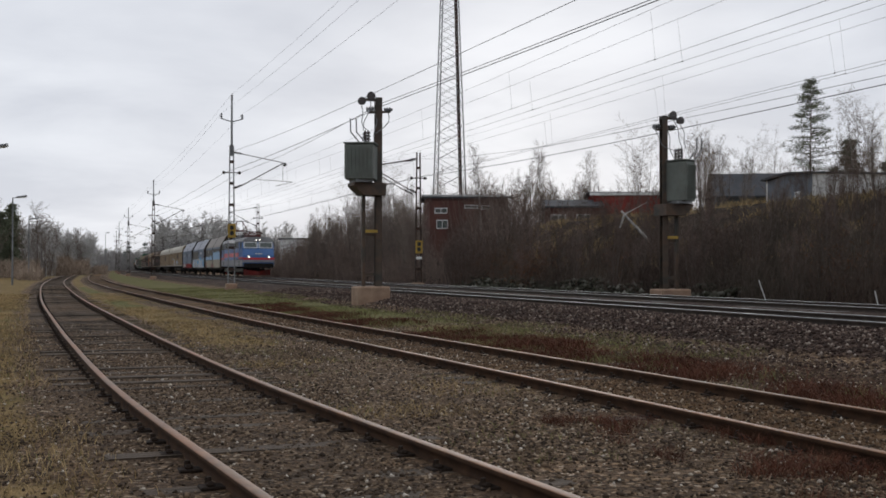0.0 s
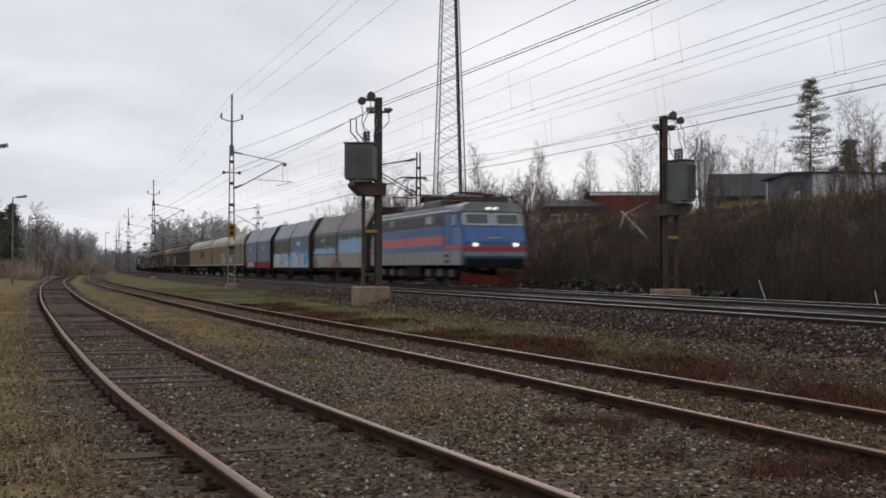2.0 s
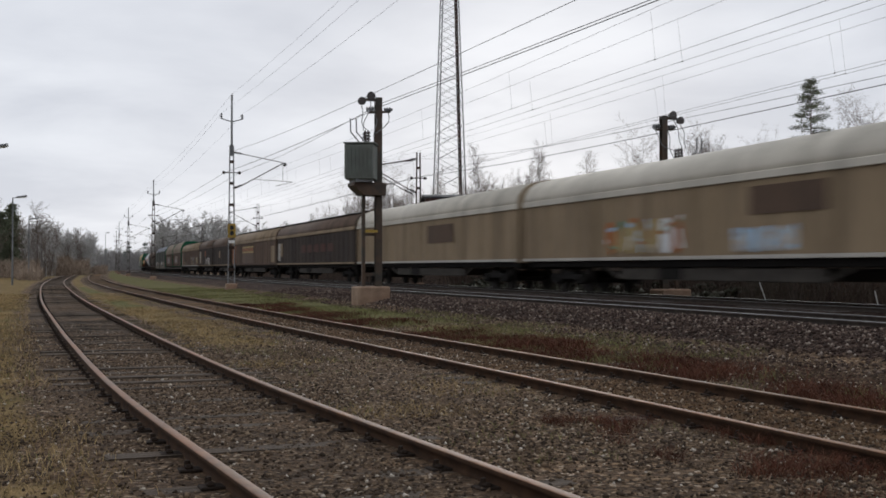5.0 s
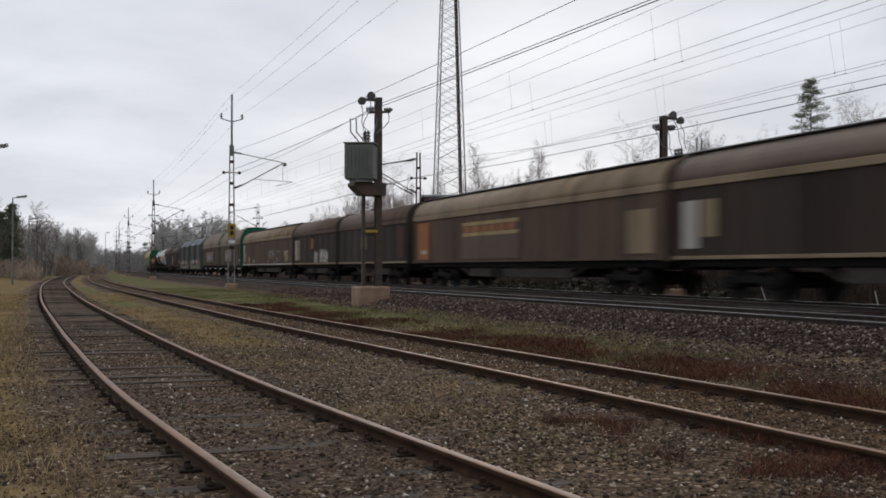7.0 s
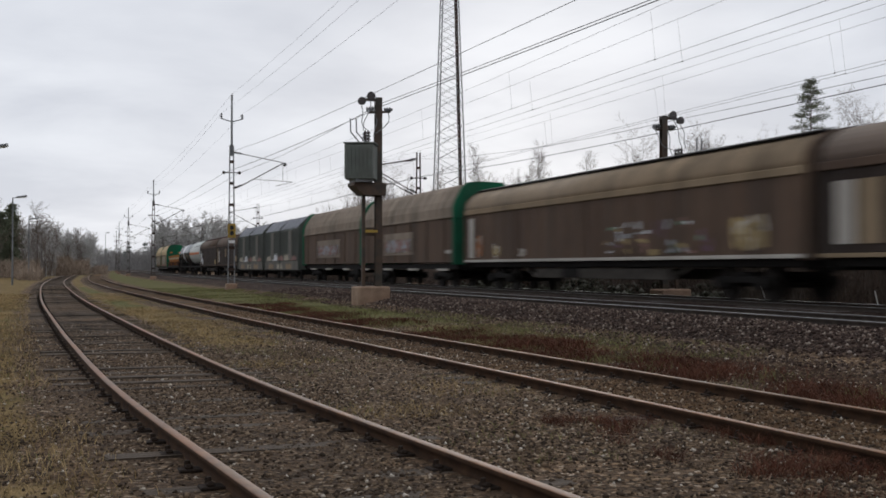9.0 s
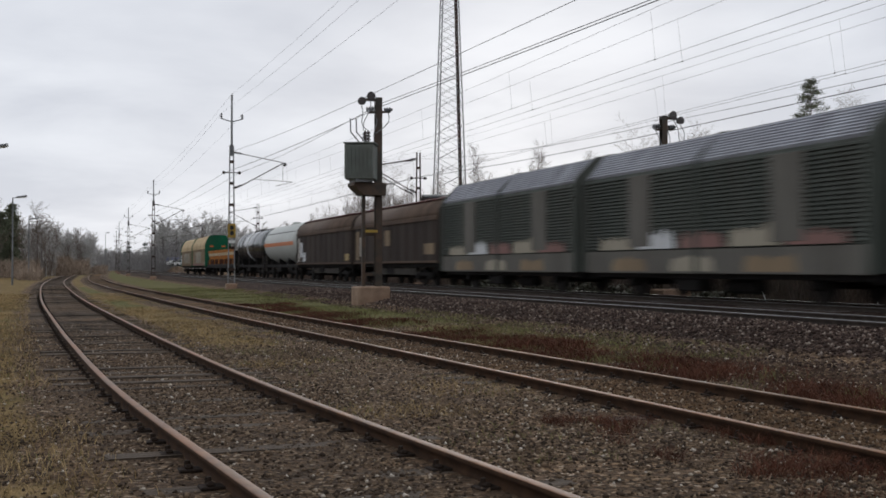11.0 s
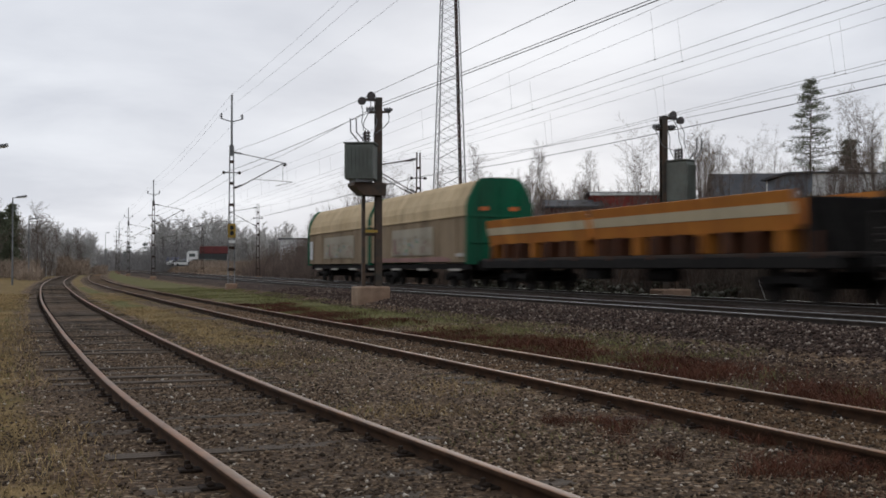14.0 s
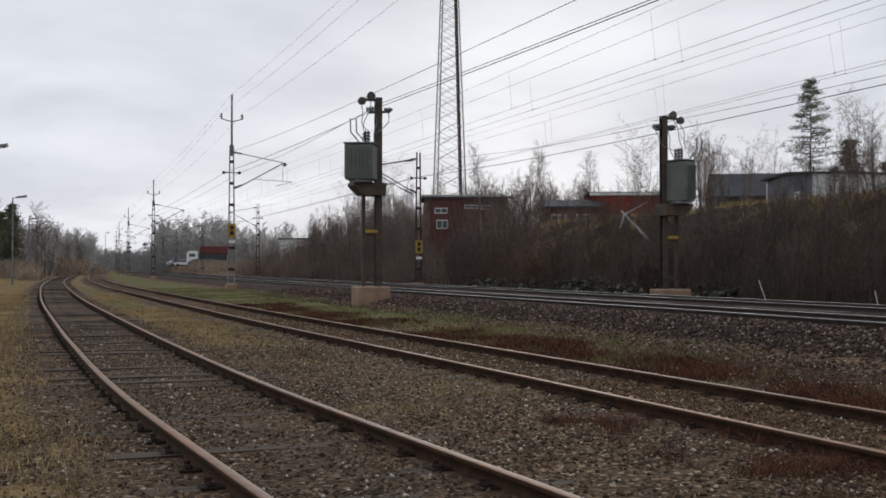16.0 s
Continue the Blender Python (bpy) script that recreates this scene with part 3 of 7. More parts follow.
BOGIE, WHEELS = bogie_meshes()


def bogie(parent, y):
    b = share("bogie", BOGIE, parent, pose(0, y, 0))
    for a in (-0.9, 0.9):
        share("wheelset", WHEELS, b, pose(0, a, 0))


def wheelset(parent, y):
    share("wheelset", WHEELS, parent, pose(0, y, 0))
    for s in (-1, 1):
        bm = B()
        box(bm, s * 1.02, y, 0.34, 0.22, 0.36, 0.36, 0.04)
        box(bm, s * 1.02, y, 0.68, 0.12, 1.3, 0.08, 0.02)
        part("axle_box", bm, P_UNDER, parent)


def underframe(parent, hl, z=0.95, tall=0.16, steps=True):
    bm = B()
    for s in (-1, 1):
        box(bm, s * 1.15, 0, z - tall, 0.10, 2 * hl - 0.4, tall, 0.02)
    box(bm, 0, 0, z - 0.22, 0.5, 2 * hl - 0.4, 0.2)
    k = -hl + 1.2
    while k < hl - 1:
        box(bm, 0, k, z - 0.16, 2.3, 0.10, 0.12)
        k += 2.3
    for s in (-1, 1):
        box(bm, 0, s * (hl - 0.35), z - 0.28, 2.5, 0.16, 0.34, 0.02)
    box(bm, -0.9, hl * 0.16, z - 0.55, 0.5, 1.3, 0.35, 0.04)
    rod(bm, (-0.5, -hl * 0.22, z - 0.4), (-0.5, -hl * 0.22 + 1.5, z - 0.4), 0.2, None, 12)
    part("underframe", bm, P_UNDER, parent)
    for e in (-1, 1):
        for s in (-1, 1):
            bm = B()
            rod(bm, (s * 0.875, e * (hl - 0.3), 0.98), (s * 0.875, e * (hl + 0.22), 0.98), 0.09, None, 10)
            rod(bm, (s * 0.875, e * (hl + 0.22), 0.98), (s * 0.875, e * (hl + 0.27), 0.98), 0.24, 0.23, 14)
            part("buffer", bm, P_UNDER, parent)


def ribbed(y0, y1, z0, z1, x, n, depth=0.03, duty=0.5):
    """An upright sheet with vertical pressed ribs, standing proud of the side at x."""
    bm = B()
    w = (y1 - y0) / n
    d = w * (1 - duty) / 2
    sgn = -1 if x < 0 else 1
    for i in range(n):
        a = y0 + i * w
        pts = [(a, 0), (a + d * 0.8, 0), (a + d * 1.2, depth), (a + w - d * 1.2, depth), (a + w - d * 0.8, 0), (a + w, 0)]
        lo = [bm.verts.new((x + sgn * p, y, z0)) for y, p in pts]
        hi = [bm.verts.new((x + sgn * p, y, z1)) for y, p in pts]
        for k in range(5):
            bm.faces.new((lo[k], lo[k + 1], hi[k + 1], hi[k]))
    bmesh.ops.remove_doubles(bm, verts=bm.verts[:], dist=0.0005)
    e = [q for q in bm.edges if q.is_boundary]
    ext = bmesh.ops.extrude_edge_only(bm, edges=e)
    for v in ext["geom"]:
        if isinstance(v, bmesh.types.BMVert):
            v.co.x = x - sgn * 0.02
    bmesh.ops.recalc_face_normals(bm, faces=bm.faces[:])
    return bm


def arch(hw, z0, z1, n=8, e=2.4):
    """Roof outline from (-hw, z0) over z1 to (hw, z0)."""
    pts = []
    for i in range(n + 1):
        a = math.pi * (1 - i / n)
        cx, sz = math.cos(a), math.sin(a)
        pts.append((hw * math.copysign(abs(cx) ** (2 / e), cx), z0 + (z1 - z0) * abs(sz) ** (2 / e)))
    return pts


def patch(parent, y0, y1, z0, z1, m, x=-1.5, name="painted_panel", wavy=0.0, seed=0, label=""):
    """A thin painted area on a side, with a lumpy upper edge where wavy."""
    rnd = random.Random(seed)
    bm = B()
    n = 16 if wavy else 1
    top = []
    for i in range(n + 1):
        y = y0 + (y1 - y0) * i / n
        bulge = wavy * (0.5 * abs(math.sin(i * 1.05 + seed)) + 0.5 * rnd.random()) if wavy else 0
        top.append((y, max(z0 + 0.05, z1 - bulge - wavy * 0.8 * (i in (0, n)))))
    for (ya, za), (yb, zb) in zip(top, top[1:]):
        f = [bm.verts.new((x, *q)) for q in ((ya, z0), (yb, z0), (yb, zb), (ya, za))]
        bm.faces.new(f)
    bmesh.ops.remove_doubles(bm, verts=bm.verts[:], dist=0.0005)
    ext = bmesh.ops.extrude_edge_only(bm, edges=[q for q in bm.edges if q.is_boundary])
    for v in ext["geom"]:
        if isinstance(v, bmesh.types.BMVert):
            v.co.x = x + 0.006
    bmesh.ops.recalc_face_normals(bm, faces=bm.faces[:])
    return part(name, bm, m, parent, label)


def graffiti(parent, y0, y1, z0, z1, tones, x, seed, label=""):
    """Unreadable sprayed lettering: fat lumpy letter bodies with crossing strokes, one mesh for each tone."""
    r = random.Random(seed)
    layers = [B() for _ in tones]
    n = max(2, round((y1 - y0) / (0.62 * (z1 - z0))))
    w = (y1 - y0) / n
    depth = 0

    def flat(k, ring):
        nonlocal depth
        depth += 1
        xx = x - 0.0007 * depth
        f = layers[k].faces.new([layers[k].verts.new((xx, q[0], q[1])) for q in ring])
        f.normal_update()
        if f.normal.x > 0:
            f.normal_flip()
    for i in range(n):
        yc, zc = y0 + (i + 0.5) * w, (z0 + z1) / 2 + r.uniform(-0.06, 0.06) * (z1 - z0)
        ring = []
        for k in range(11):
            a = 2 * math.pi * k / 11
            q = r.uniform(0.82, 1.12)
            ring.append((yc + math.copysign(abs(math.cos(a)) ** 0.7, math.cos(a)) * w * 0.53 * q, max(z0, min(z1, zc + math.copysign(abs(math.sin(a)) ** 0.7, math.sin(a)) * (z1 - z0) * 0.5 * q))))
        flat(0 if r.random() < 0.7 else r.randrange(len(tones)), ring)
        for k in range(4):
            ya, za = yc + r.uniform(-0.45, 0.45) * w, r.uniform(z0, z1)
            if r.random() < 0.5:
                yb, zb = ya + r.uniform(-0.3, 0.3) * w, za + r.choice((-1, 1)) * r.uniform(0.3, 0.6) * (z1 - z0)
            else:
                yb, zb = ya + r.choice((-1, 1)) * r.uniform(0.3, 0.7) * w, za + r.uniform(-0.12, 0.12) * (z1 - z0)
            yb, zb = max(y0, min(y1, yb)), max(z0 + 0.02, min(z1, zb))
            d = Vector((yb - ya, zb - za))
            if d.length < 0.08:
                continue
            o = Vector((-d.y, d.x)).normalized() * r.uniform(0.04, 0.10)
            flat(r.randrange(1, len(tones)), [(ya + o.x, za + o.y), (yb + o.x * 0.7, zb + o.y * 0.7), (yb - o.x * 0.7, zb - o.y * 0.7), (ya - o.x, za - o.y)])
    for bm, m in zip(layers, tones):
        if len(bm.faces):
            tagged(part("graffiti", bm, m, parent), label, kind="stuff")
        else:
            bm.free()


def begin(name, u0, u1, label, category="goods wagon"):
    u = (u0 + u1) / 2
    t = thing(name, on_line(u, 0), label, category, "vehicles of the goods train")
    TRAIN.append((t, u))
    return t, (u1 - u0) / 2


def sliding_wall_wagon(u0, u1, label, side, roof, trim=None, gutter=None, arched=True, sections=4, ribs=5, top=4.15, bottom=1.16, ends=None, fascia=None):
    """Long bogie van with ribbed sliding walls and a rounded roof."""
    t, hl = begin("covered_wagon", u0, u1, label)
    bm = B()
    loft(bm, [(-1.36, bottom), (1.36, bottom), (1.36, 3.2), (-1.36, 3.2)], -hl + 0.05, hl - 0.05)
    part("body", bm, side, t)
    r = arch(1.44, 3.22, top, 18, 2.3)
    bm = B()
    loft(bm, r, -hl, hl)
    for q in bm.faces:
        q.smooth = len(q.verts) == 4
    part("roof", bm, roof, t)
    if gutter:
        bm = B()
        for s in (-1, 1):
            loft(bm, [(s * 0.86, top - 0.115), (s * 0.62, top - 0.03), (s * 0.62, top + 0.03), (s * 0.92, top - 0.06)], -hl, hl)
        part("roof_edge", bm, gutter, t)
    bm = B()
    for s in (-1, 1):
        box(bm, s * 1.45, 0, 3.06, 0.07, 2 * hl, 0.20, 0.015)
    part("cantrail", bm, fascia or trim or roof, t)
    for i in range(sections):
        a = -hl + 0.1 + (2 * hl - 0.2) * i / sections
        b = -hl + 0.1 + (2 * hl - 0.2) * (i + 1) / sections
        for s in (-1, 1):
            part("sliding_wall", ribbed(a + 0.04, b - 0.04, bottom + 0.05, 3.06, s * 1.40, ribs, 0.035), side, t)
    bm = B()
    for s in (-1, 1):
        box(bm, s * 1.44, 0, bottom - 0.06, 0.10, 2 * hl - 0.1, 0.10, 0.01)
    part("door_rail", bm, trim or side, t)
    for e in (-1, 1):
        bm = B()
        loft(bm, [(-1.46, bottom - 0.1), (1.46, bottom - 0.1), (1.46, 3.2)] + arch(1.46, 3.22, top + 0.03, 10, 2.3)[::-1], e * hl - 0.06, e * hl + 0.06)
        part("end_wall", bm, ends or side, t)
    underframe(t, hl, bottom - 0.06, 0.2)
    for s in (-1, 1):
        bm = B()
        w = hl * 0.42
        box(bm, s * 1.08, 0, 0.52, 0.06, 2 * w, 0.34, 0.02)
        for f in (-1, 1):
            rod(bm, (s * 1.08, f * w, 0.56), (s * 1.08, f * (w + 1.3), 0.98), 0.05, None, 6)
        part("truss_girder", bm, P_FRAME, t)
    for e in (-1, 1):
        bogie(t, e * (hl - 3.1))
    return t, hl


def hood_profile(hw, z0, zk, zt, tw):
    return [(-hw, z0), (hw, z0), (hw, zk), (hw - 0.10, zk + 0.25), (tw + 0.12, zt - 0.10), (tw, zt), (-tw, zt), (-tw - 0.12, zt - 0.10), (-hw + 0.10, zk + 0.25), (-hw, zk)]


def hood_wagon(u0, u1, label, sides, roofs, sills=None, zk=3.02, zt=4.2, bottom=0.86, tw=0.75, ends=P_DKBROWN, band=None):
    """Two-axle coil wagon with two telescopic hoods of folded sheet."""
    t, hl = begin("hood_wagon", u0, u1, label)
    n = len(sides)
    for i in range(n):
        a, b = -hl + 0.25 + (2 * hl - 0.5) * i / n, -hl + 0.25 + (2 * hl - 0.5) * (i + 1) / n
        inset = 0.0 if i == 0 else 0.05
        bm = B()
        loft(bm, hood_profile(1.45 - inset, bottom, zk, zt - inset, tw), a + 0.03, b - 0.03)
        h = part("hood", bm, sides[i], t)
        pr = hood_profile(1.458 - inset, bottom, zk, zt + 0.008 - inset, tw)[2:]
        bm = B()
        loft(bm, pr + [(x * 0.97, z - 0.03) for x, z in pr[::-1]], a + 0.06, b - 0.06)
        part("roof_sheet", bm, roofs[i], h)
        for c in (a + 0.05, b - 0.05):
            bm = B()
            loft(bm, hood_profile(1.48 - inset, bottom - 0.02, zk, zt + 0.03 - inset, tw), c - 0.07, c + 0.07)
            part("hood_rib", bm, ends, h)
        bm = B()
        box(bm, -1.458 + inset, (a + b) / 2, zk - 0.16, 0.012, b - a - 0.3, 0.20)
        part("knee_strip", bm, P_BLUEGREY, h, "slate-blue strip under the roof")
        if band:
            patch(h, a + 0.15, b - 0.15, bottom + 0.02, bottom + 0.52, band, -1.46 + inset, "red_band")
    for e in (-1, 1):
        bm = B()
        loft(bm, hood_profile(1.48, bottom - 0.1, zk, zt + 0.05, tw), e * (hl - 0.18) - 0.06, e * (hl - 0.18) + 0.06)
        part("end_wall", bm, ends, t)
    underframe(t, hl, bottom - 0.02, 0.2)
    for e in (-1, 1):
        wheelset(t, e * (hl - 2.9))
    return t, hl


def canvas_wagon(u0, u1, label, canvas, side, frame_mat, zt=4.66):
    """Long wagon with a ridged canvas hood between green end and middle frames."""
    t, hl = begin("canvas_hood_wagon", u0, u1, label)
    def dome(w, z0, top):
        half = [(w, z0), (w, 3.52), (w - 0.10, 3.82), (w - 0.42, top - 0.24), (w - 0.68, top - 0.03), (0.35, top)]
        return half + [(-x, z) for x, z in half[::-1]]
    prof = dome(1.43, 3.12, zt - 0.04)
    for a, b in ((-hl + 0.2, -0.15), (0.15, hl - 0.2)):
        bm = B()
        loft(bm, [(-1.40, 1.12), (1.40, 1.12), (1.40, 3.14), (-1.40, 3.14)], a, b)
        body = part("side_wall", bm, side, t)
        n = 15
        w = (b - a) / n
        bm = B()
        ring = []
        for i in range(n):
            for d, k in ((0.0, 0.965), (0.5, 1.02)):
                y = a + (i + d) * w
                ring.append([bm.verts.new((x * k, y, 3.12 + (z - 3.12) * k)) for x, z in prof])
        ring.append([bm.verts.new((x * 0.965, b, 3.12 + (z - 3.12) * 0.965)) for x, z in prof])
        for p, q in zip(ring, ring[1:]):
            for j in range(len(prof)):
                bm.faces.new((p[j], p[(j + 1) % len(prof)], q[(j + 1) % len(prof)], q[j]))
        bmesh.ops.recalc_face_normals(bm, faces=bm.faces[:])
        part("canvas_hood", bm, canvas, t)
        bm = B()
        for s in (-1, 1):
            box(bm, s * 1.45, (a + b) / 2, 3.06, 0.05, b - a, 0.10, 0.01)
        part("hood_rail", bm, canvas, t)
        for k in range(6):
            y = a + (b - a) * (k + 0.5) / 6
            bm = B()
            box(bm, -1.42, y, 1.15, 0.05, 0.09, 1.9, 0.01)
            part("side_post", bm, side, body)
    for y, wd in ((-hl + 0.1, 0.20), (0.0, 0.34), (hl - 0.1, 0.20)):
        bm = B()
        loft(bm, dome(1.49, 1.02, zt + 0.02), y - wd / 2, y + wd / 2)
        part("end_frame" if abs(y) > 1 else "middle_frame", bm, frame_mat, t)
    bm = B()
    for k in (-0.9, 0, 0.9):
        box(bm, k, -hl - 0.02, 1.1, 0.10, 0.07, 3.2, 0.01)
    for z in (1.9, 3.0):
        box(bm, 0, -hl - 0.02, z, 2.6, 0.06, 0.10, 0.01)
    part("end_stiffener", bm, frame_mat, t)
    for s in (-0.75, 0.6):
        bm = B()
        box(bm, s, -hl - 0.06, 3.28, 0.42, 0.02, 0.16)
        part("end_plate", bm, P_ORANGE, t)
    underframe(t, hl, 1.06, 0.26)
    k = -hl + 2
    while k < hl - 1:
        bm = B()
        box(bm, -1.32, k, 0.74, 0.05, 1.5, 0.10, 0.01)
        part("step_board", bm, G_PLATE, t)
        k += 4.4
    for y in (-hl + 2.7, -3.0, 3.0, hl - 2.7):
        bogie(t, y)
    return t, hl


def slatted_wagon(u0, u1, label):
    """Tall van with close horizontal ribs and a sloped shoulder."""
    t, hl = begin("ribbed_van", u0, u1, label)
    bm = B()
    pr = hood_profile(1.40, 1.40, 3.62, 4.56, 0.62)
    loft(bm, pr, -hl + 0.3, hl - 0.3)
    body = part("body", bm, P_DKGREEN, t)
    for z in np.arange(1.46, 3.6, 0.105):
        bm = B()
        loft(bm, [(-1.46, z), (-1.39, z - 0.02), (-1.39, z + 0.075), (-1.45, z + 0.055)], -hl + 0.35, hl - 0.35)
        part("slat", bm, P_DKGREEN, body)
    a, b = Vector((-1.36, 3.74)), Vector((-0.74, 4.46))
    for k in np.linspace(0.02, 0.96, 9):
        p = a.lerp(b, k)
        bm = B()
        loft(bm, [(p.x - 0.06, p.y + 0.04), (p.x - 0.01, p.y - 0.05), (p.x + 0.05, p.y + 0.03), (p.x + 0.0, p.y + 0.08)], -hl + 0.35, hl - 0.35)
        part("slat", bm, P_GREYHOOD, body)
    bm = B()
    for s in (-1, 1):
        box(bm, s * 1.42, 0, 0.72, 0.06, 2 * hl - 0.5, 0.66, 0.01)
    part("side_skirt", bm, P_OLIVE, t)
    for e in (-1, 0.02, 1):
        bm = B()
        loft(bm, hood_profile(1.50, 0.75, 3.62, 4.6, 0.64), e * (hl - 0.3) - 0.10, e * (hl - 0.3) + 0.10)
        part("end_frame", bm, P_DKGREEN, t)
    for k in (-0.55, 0.45):
        bm = B()
        box(bm, -1.47, k * hl, 1.5, 0.04, 1.3, 2.1, 0.01)
        part("door", bm, P_OLIVE, t)
    for k, m in enumerate((G_PINK, G_SAND, G_PINK, G_WHITE, G_SAND)):
        a = -hl * 0.85 + k * hl * 0.34
        patch(t, a, a + hl * 0.30, 1.42, 2.0 + 0.12 * (k % 2), m, -1.475, "faded_tag", 0.45, 5 + k, "faded spray-painted tag")
    for k in range(3):
        patch(t, -hl * 0.6 + k * hl * 0.5, -hl * 0.3 + k * hl * 0.5, 0.78, 1.3, G_SAND if k % 2 else P_TAN, -1.46, "faded_tag", 0.25, 15 + k, "faded spray-painted tag")
    underframe(t, hl, 0.78, 0.2)
    for e in (-1, 1):
        wheelset(t, e * (hl - 2.7))


def tank_wagon(u0, u1, label, shell, r, zc, stripe=None, band=None, walkway=True):
    t, hl = begin("tank_wagon", u0, u1, label, "tank wagon")
    bm = B()
    L = hl - 0.45
    prof = [(0.0, -L), (0.45 * r, -L + 0.04), (0.75 * r, -L + 0.16), (0.93 * r, -L + 0.36), (r, -L + 0.65), (r, 0), (r, L - 0.65), (0.93 * r, L - 0.36), (0.75 * r, L - 0.16), (0.45 * r, L - 0.04), (0.0, L)]
    n = 40
    rings = []
    for q, y in prof:
        if q == 0:
            rings.append([bm.verts.new((0, y, zc))])
        else:
            rings.append([bm.verts.new((q * math.sin(2 * math.pi * k / n), y, zc + q * math.cos(2 * math.pi * k / n))) for k in range(n)])
    for p, q in zip(rings, rings[1:]):
        for k in range(n):
            a, b = p[k % len(p)], p[(k + 1) % len(p)]
            c, d = q[(k + 1) % len(q)], q[k % len(q)]
            f = [v for i, v in enumerate((a, b, c, d)) if v not in (a, b, c, d)[:i]]
            bm.faces.new(f)
    bmesh.ops.recalc_face_normals(bm, faces=bm.faces[:])
    for f in bm.faces:
        f.smooth = True
    tank = part("tank_barrel", bm, shell, t)

    def shell_band(y0, y1, a0, a1, m, name, lift=0.012):
        b2 = B()
        k = max(2, int((a1 - a0) / 9))
        pr = []
        for i in range(k + 1):
            a = math.radians(a0 + (a1 - a0) * i / k)
            pr.append(((r + lift) * math.sin(a), zc + (r + lift) * math.cos(a)))
        pr2 = [(x * (r - 0.02) / (r + lift), zc + (z - zc) * (r - 0.02) / (r + lift)) for x, z in pr[::-1]]
        loft(b2, pr + pr2, y0, y1)
        for f in b2.faces:
            f.smooth = False
        part(name, b2, m, tank)
    if stripe:
        shell_band(-L + 0.56, L - 0.56, 262, 272.5, stripe, "stripe", 0.006)
        shell_band(-L + 0.62, L - 0.62, 87.5, 98, stripe, "stripe", 0.006)
        shell_band(-L + 0.62, L - 0.62, 301, 303, P_UNDER, "seam", 0.01)
    if band:
        for y, w, m in band:
            shell_band(y - w / 2, y + w / 2, -150, 150, m, "hoop", 0.02)
    for s in (-1, 1):
        for k in range(4):
            y = -L + 1.2 + k * (2 * L - 2.4) / 3
            bm = B()
            box(bm, s * 0.75, y, 0.95, 0.5, 0.35, zc - r * 0.86 - 0.7, 0.03)
            part("saddle", bm, P_UNDER, t)
    if walkway:
        bm = B()
        box(bm, 0, 0, zc + r + 0.05, 0.45, 2 * L - 4.5, 0.03, 0.008)
        for s in (-1, 1):
            for k in range(6):
                rod(bm, (s * 0.2, -L + 2.4 + k * (2 * L - 4.8) / 5, zc + r - 0.1), (s * 0.2, -L + 2.4 + k * (2 * L - 4.8) / 5, zc + r + 0.06), 0.02, None, 6)
        part("walkway", bm, P_FRAME, t)
    bm = B()
    rod(bm, (0, 0, zc + r - 0.1), (0, 0, zc + r + 0.16), 0.32, None, 16)
    part("manhole_lid", bm, shell, t)
    for e in (-1, 1):
        bm = B()
        for s in (-1, 1):
            rod(bm, (s * 1.1, e * (hl - 0.25), 1.1), (s * 1.1, e * (hl - 0.25), 2.1), 0.025, None, 6)
        for z in (1.6, 2.1):
            rod(bm, (-1.1, e * (hl - 0.25), z), (1.1, e * (hl - 0.25), z), 0.025, None, 6)
        part("end_rail", bm, P_FRAME, t)
        bm = B()
        for s in (-0.22, 0.22):
            rod(bm, (-1.3, e * (hl - 0.9) + s, 0.6), (-1.25, e * (hl - 0.9) + s, 1.9), 0.02, None, 6)
        for k in range(5):
            rod(bm, (-1.28, e * (hl - 0.9) - 0.22, 0.65 + k * 0.27), (-1.28, e * (hl - 0.9) + 0.22, 0.65 + k * 0.27), 0.018, None, 6)
        part("ladder", bm, P_FRAME, t)
    underframe(t, hl, 1.12, 0.22)
    for e in (-1, 1):
        bogie(t, e * (hl - 2.3))
    return t, hl


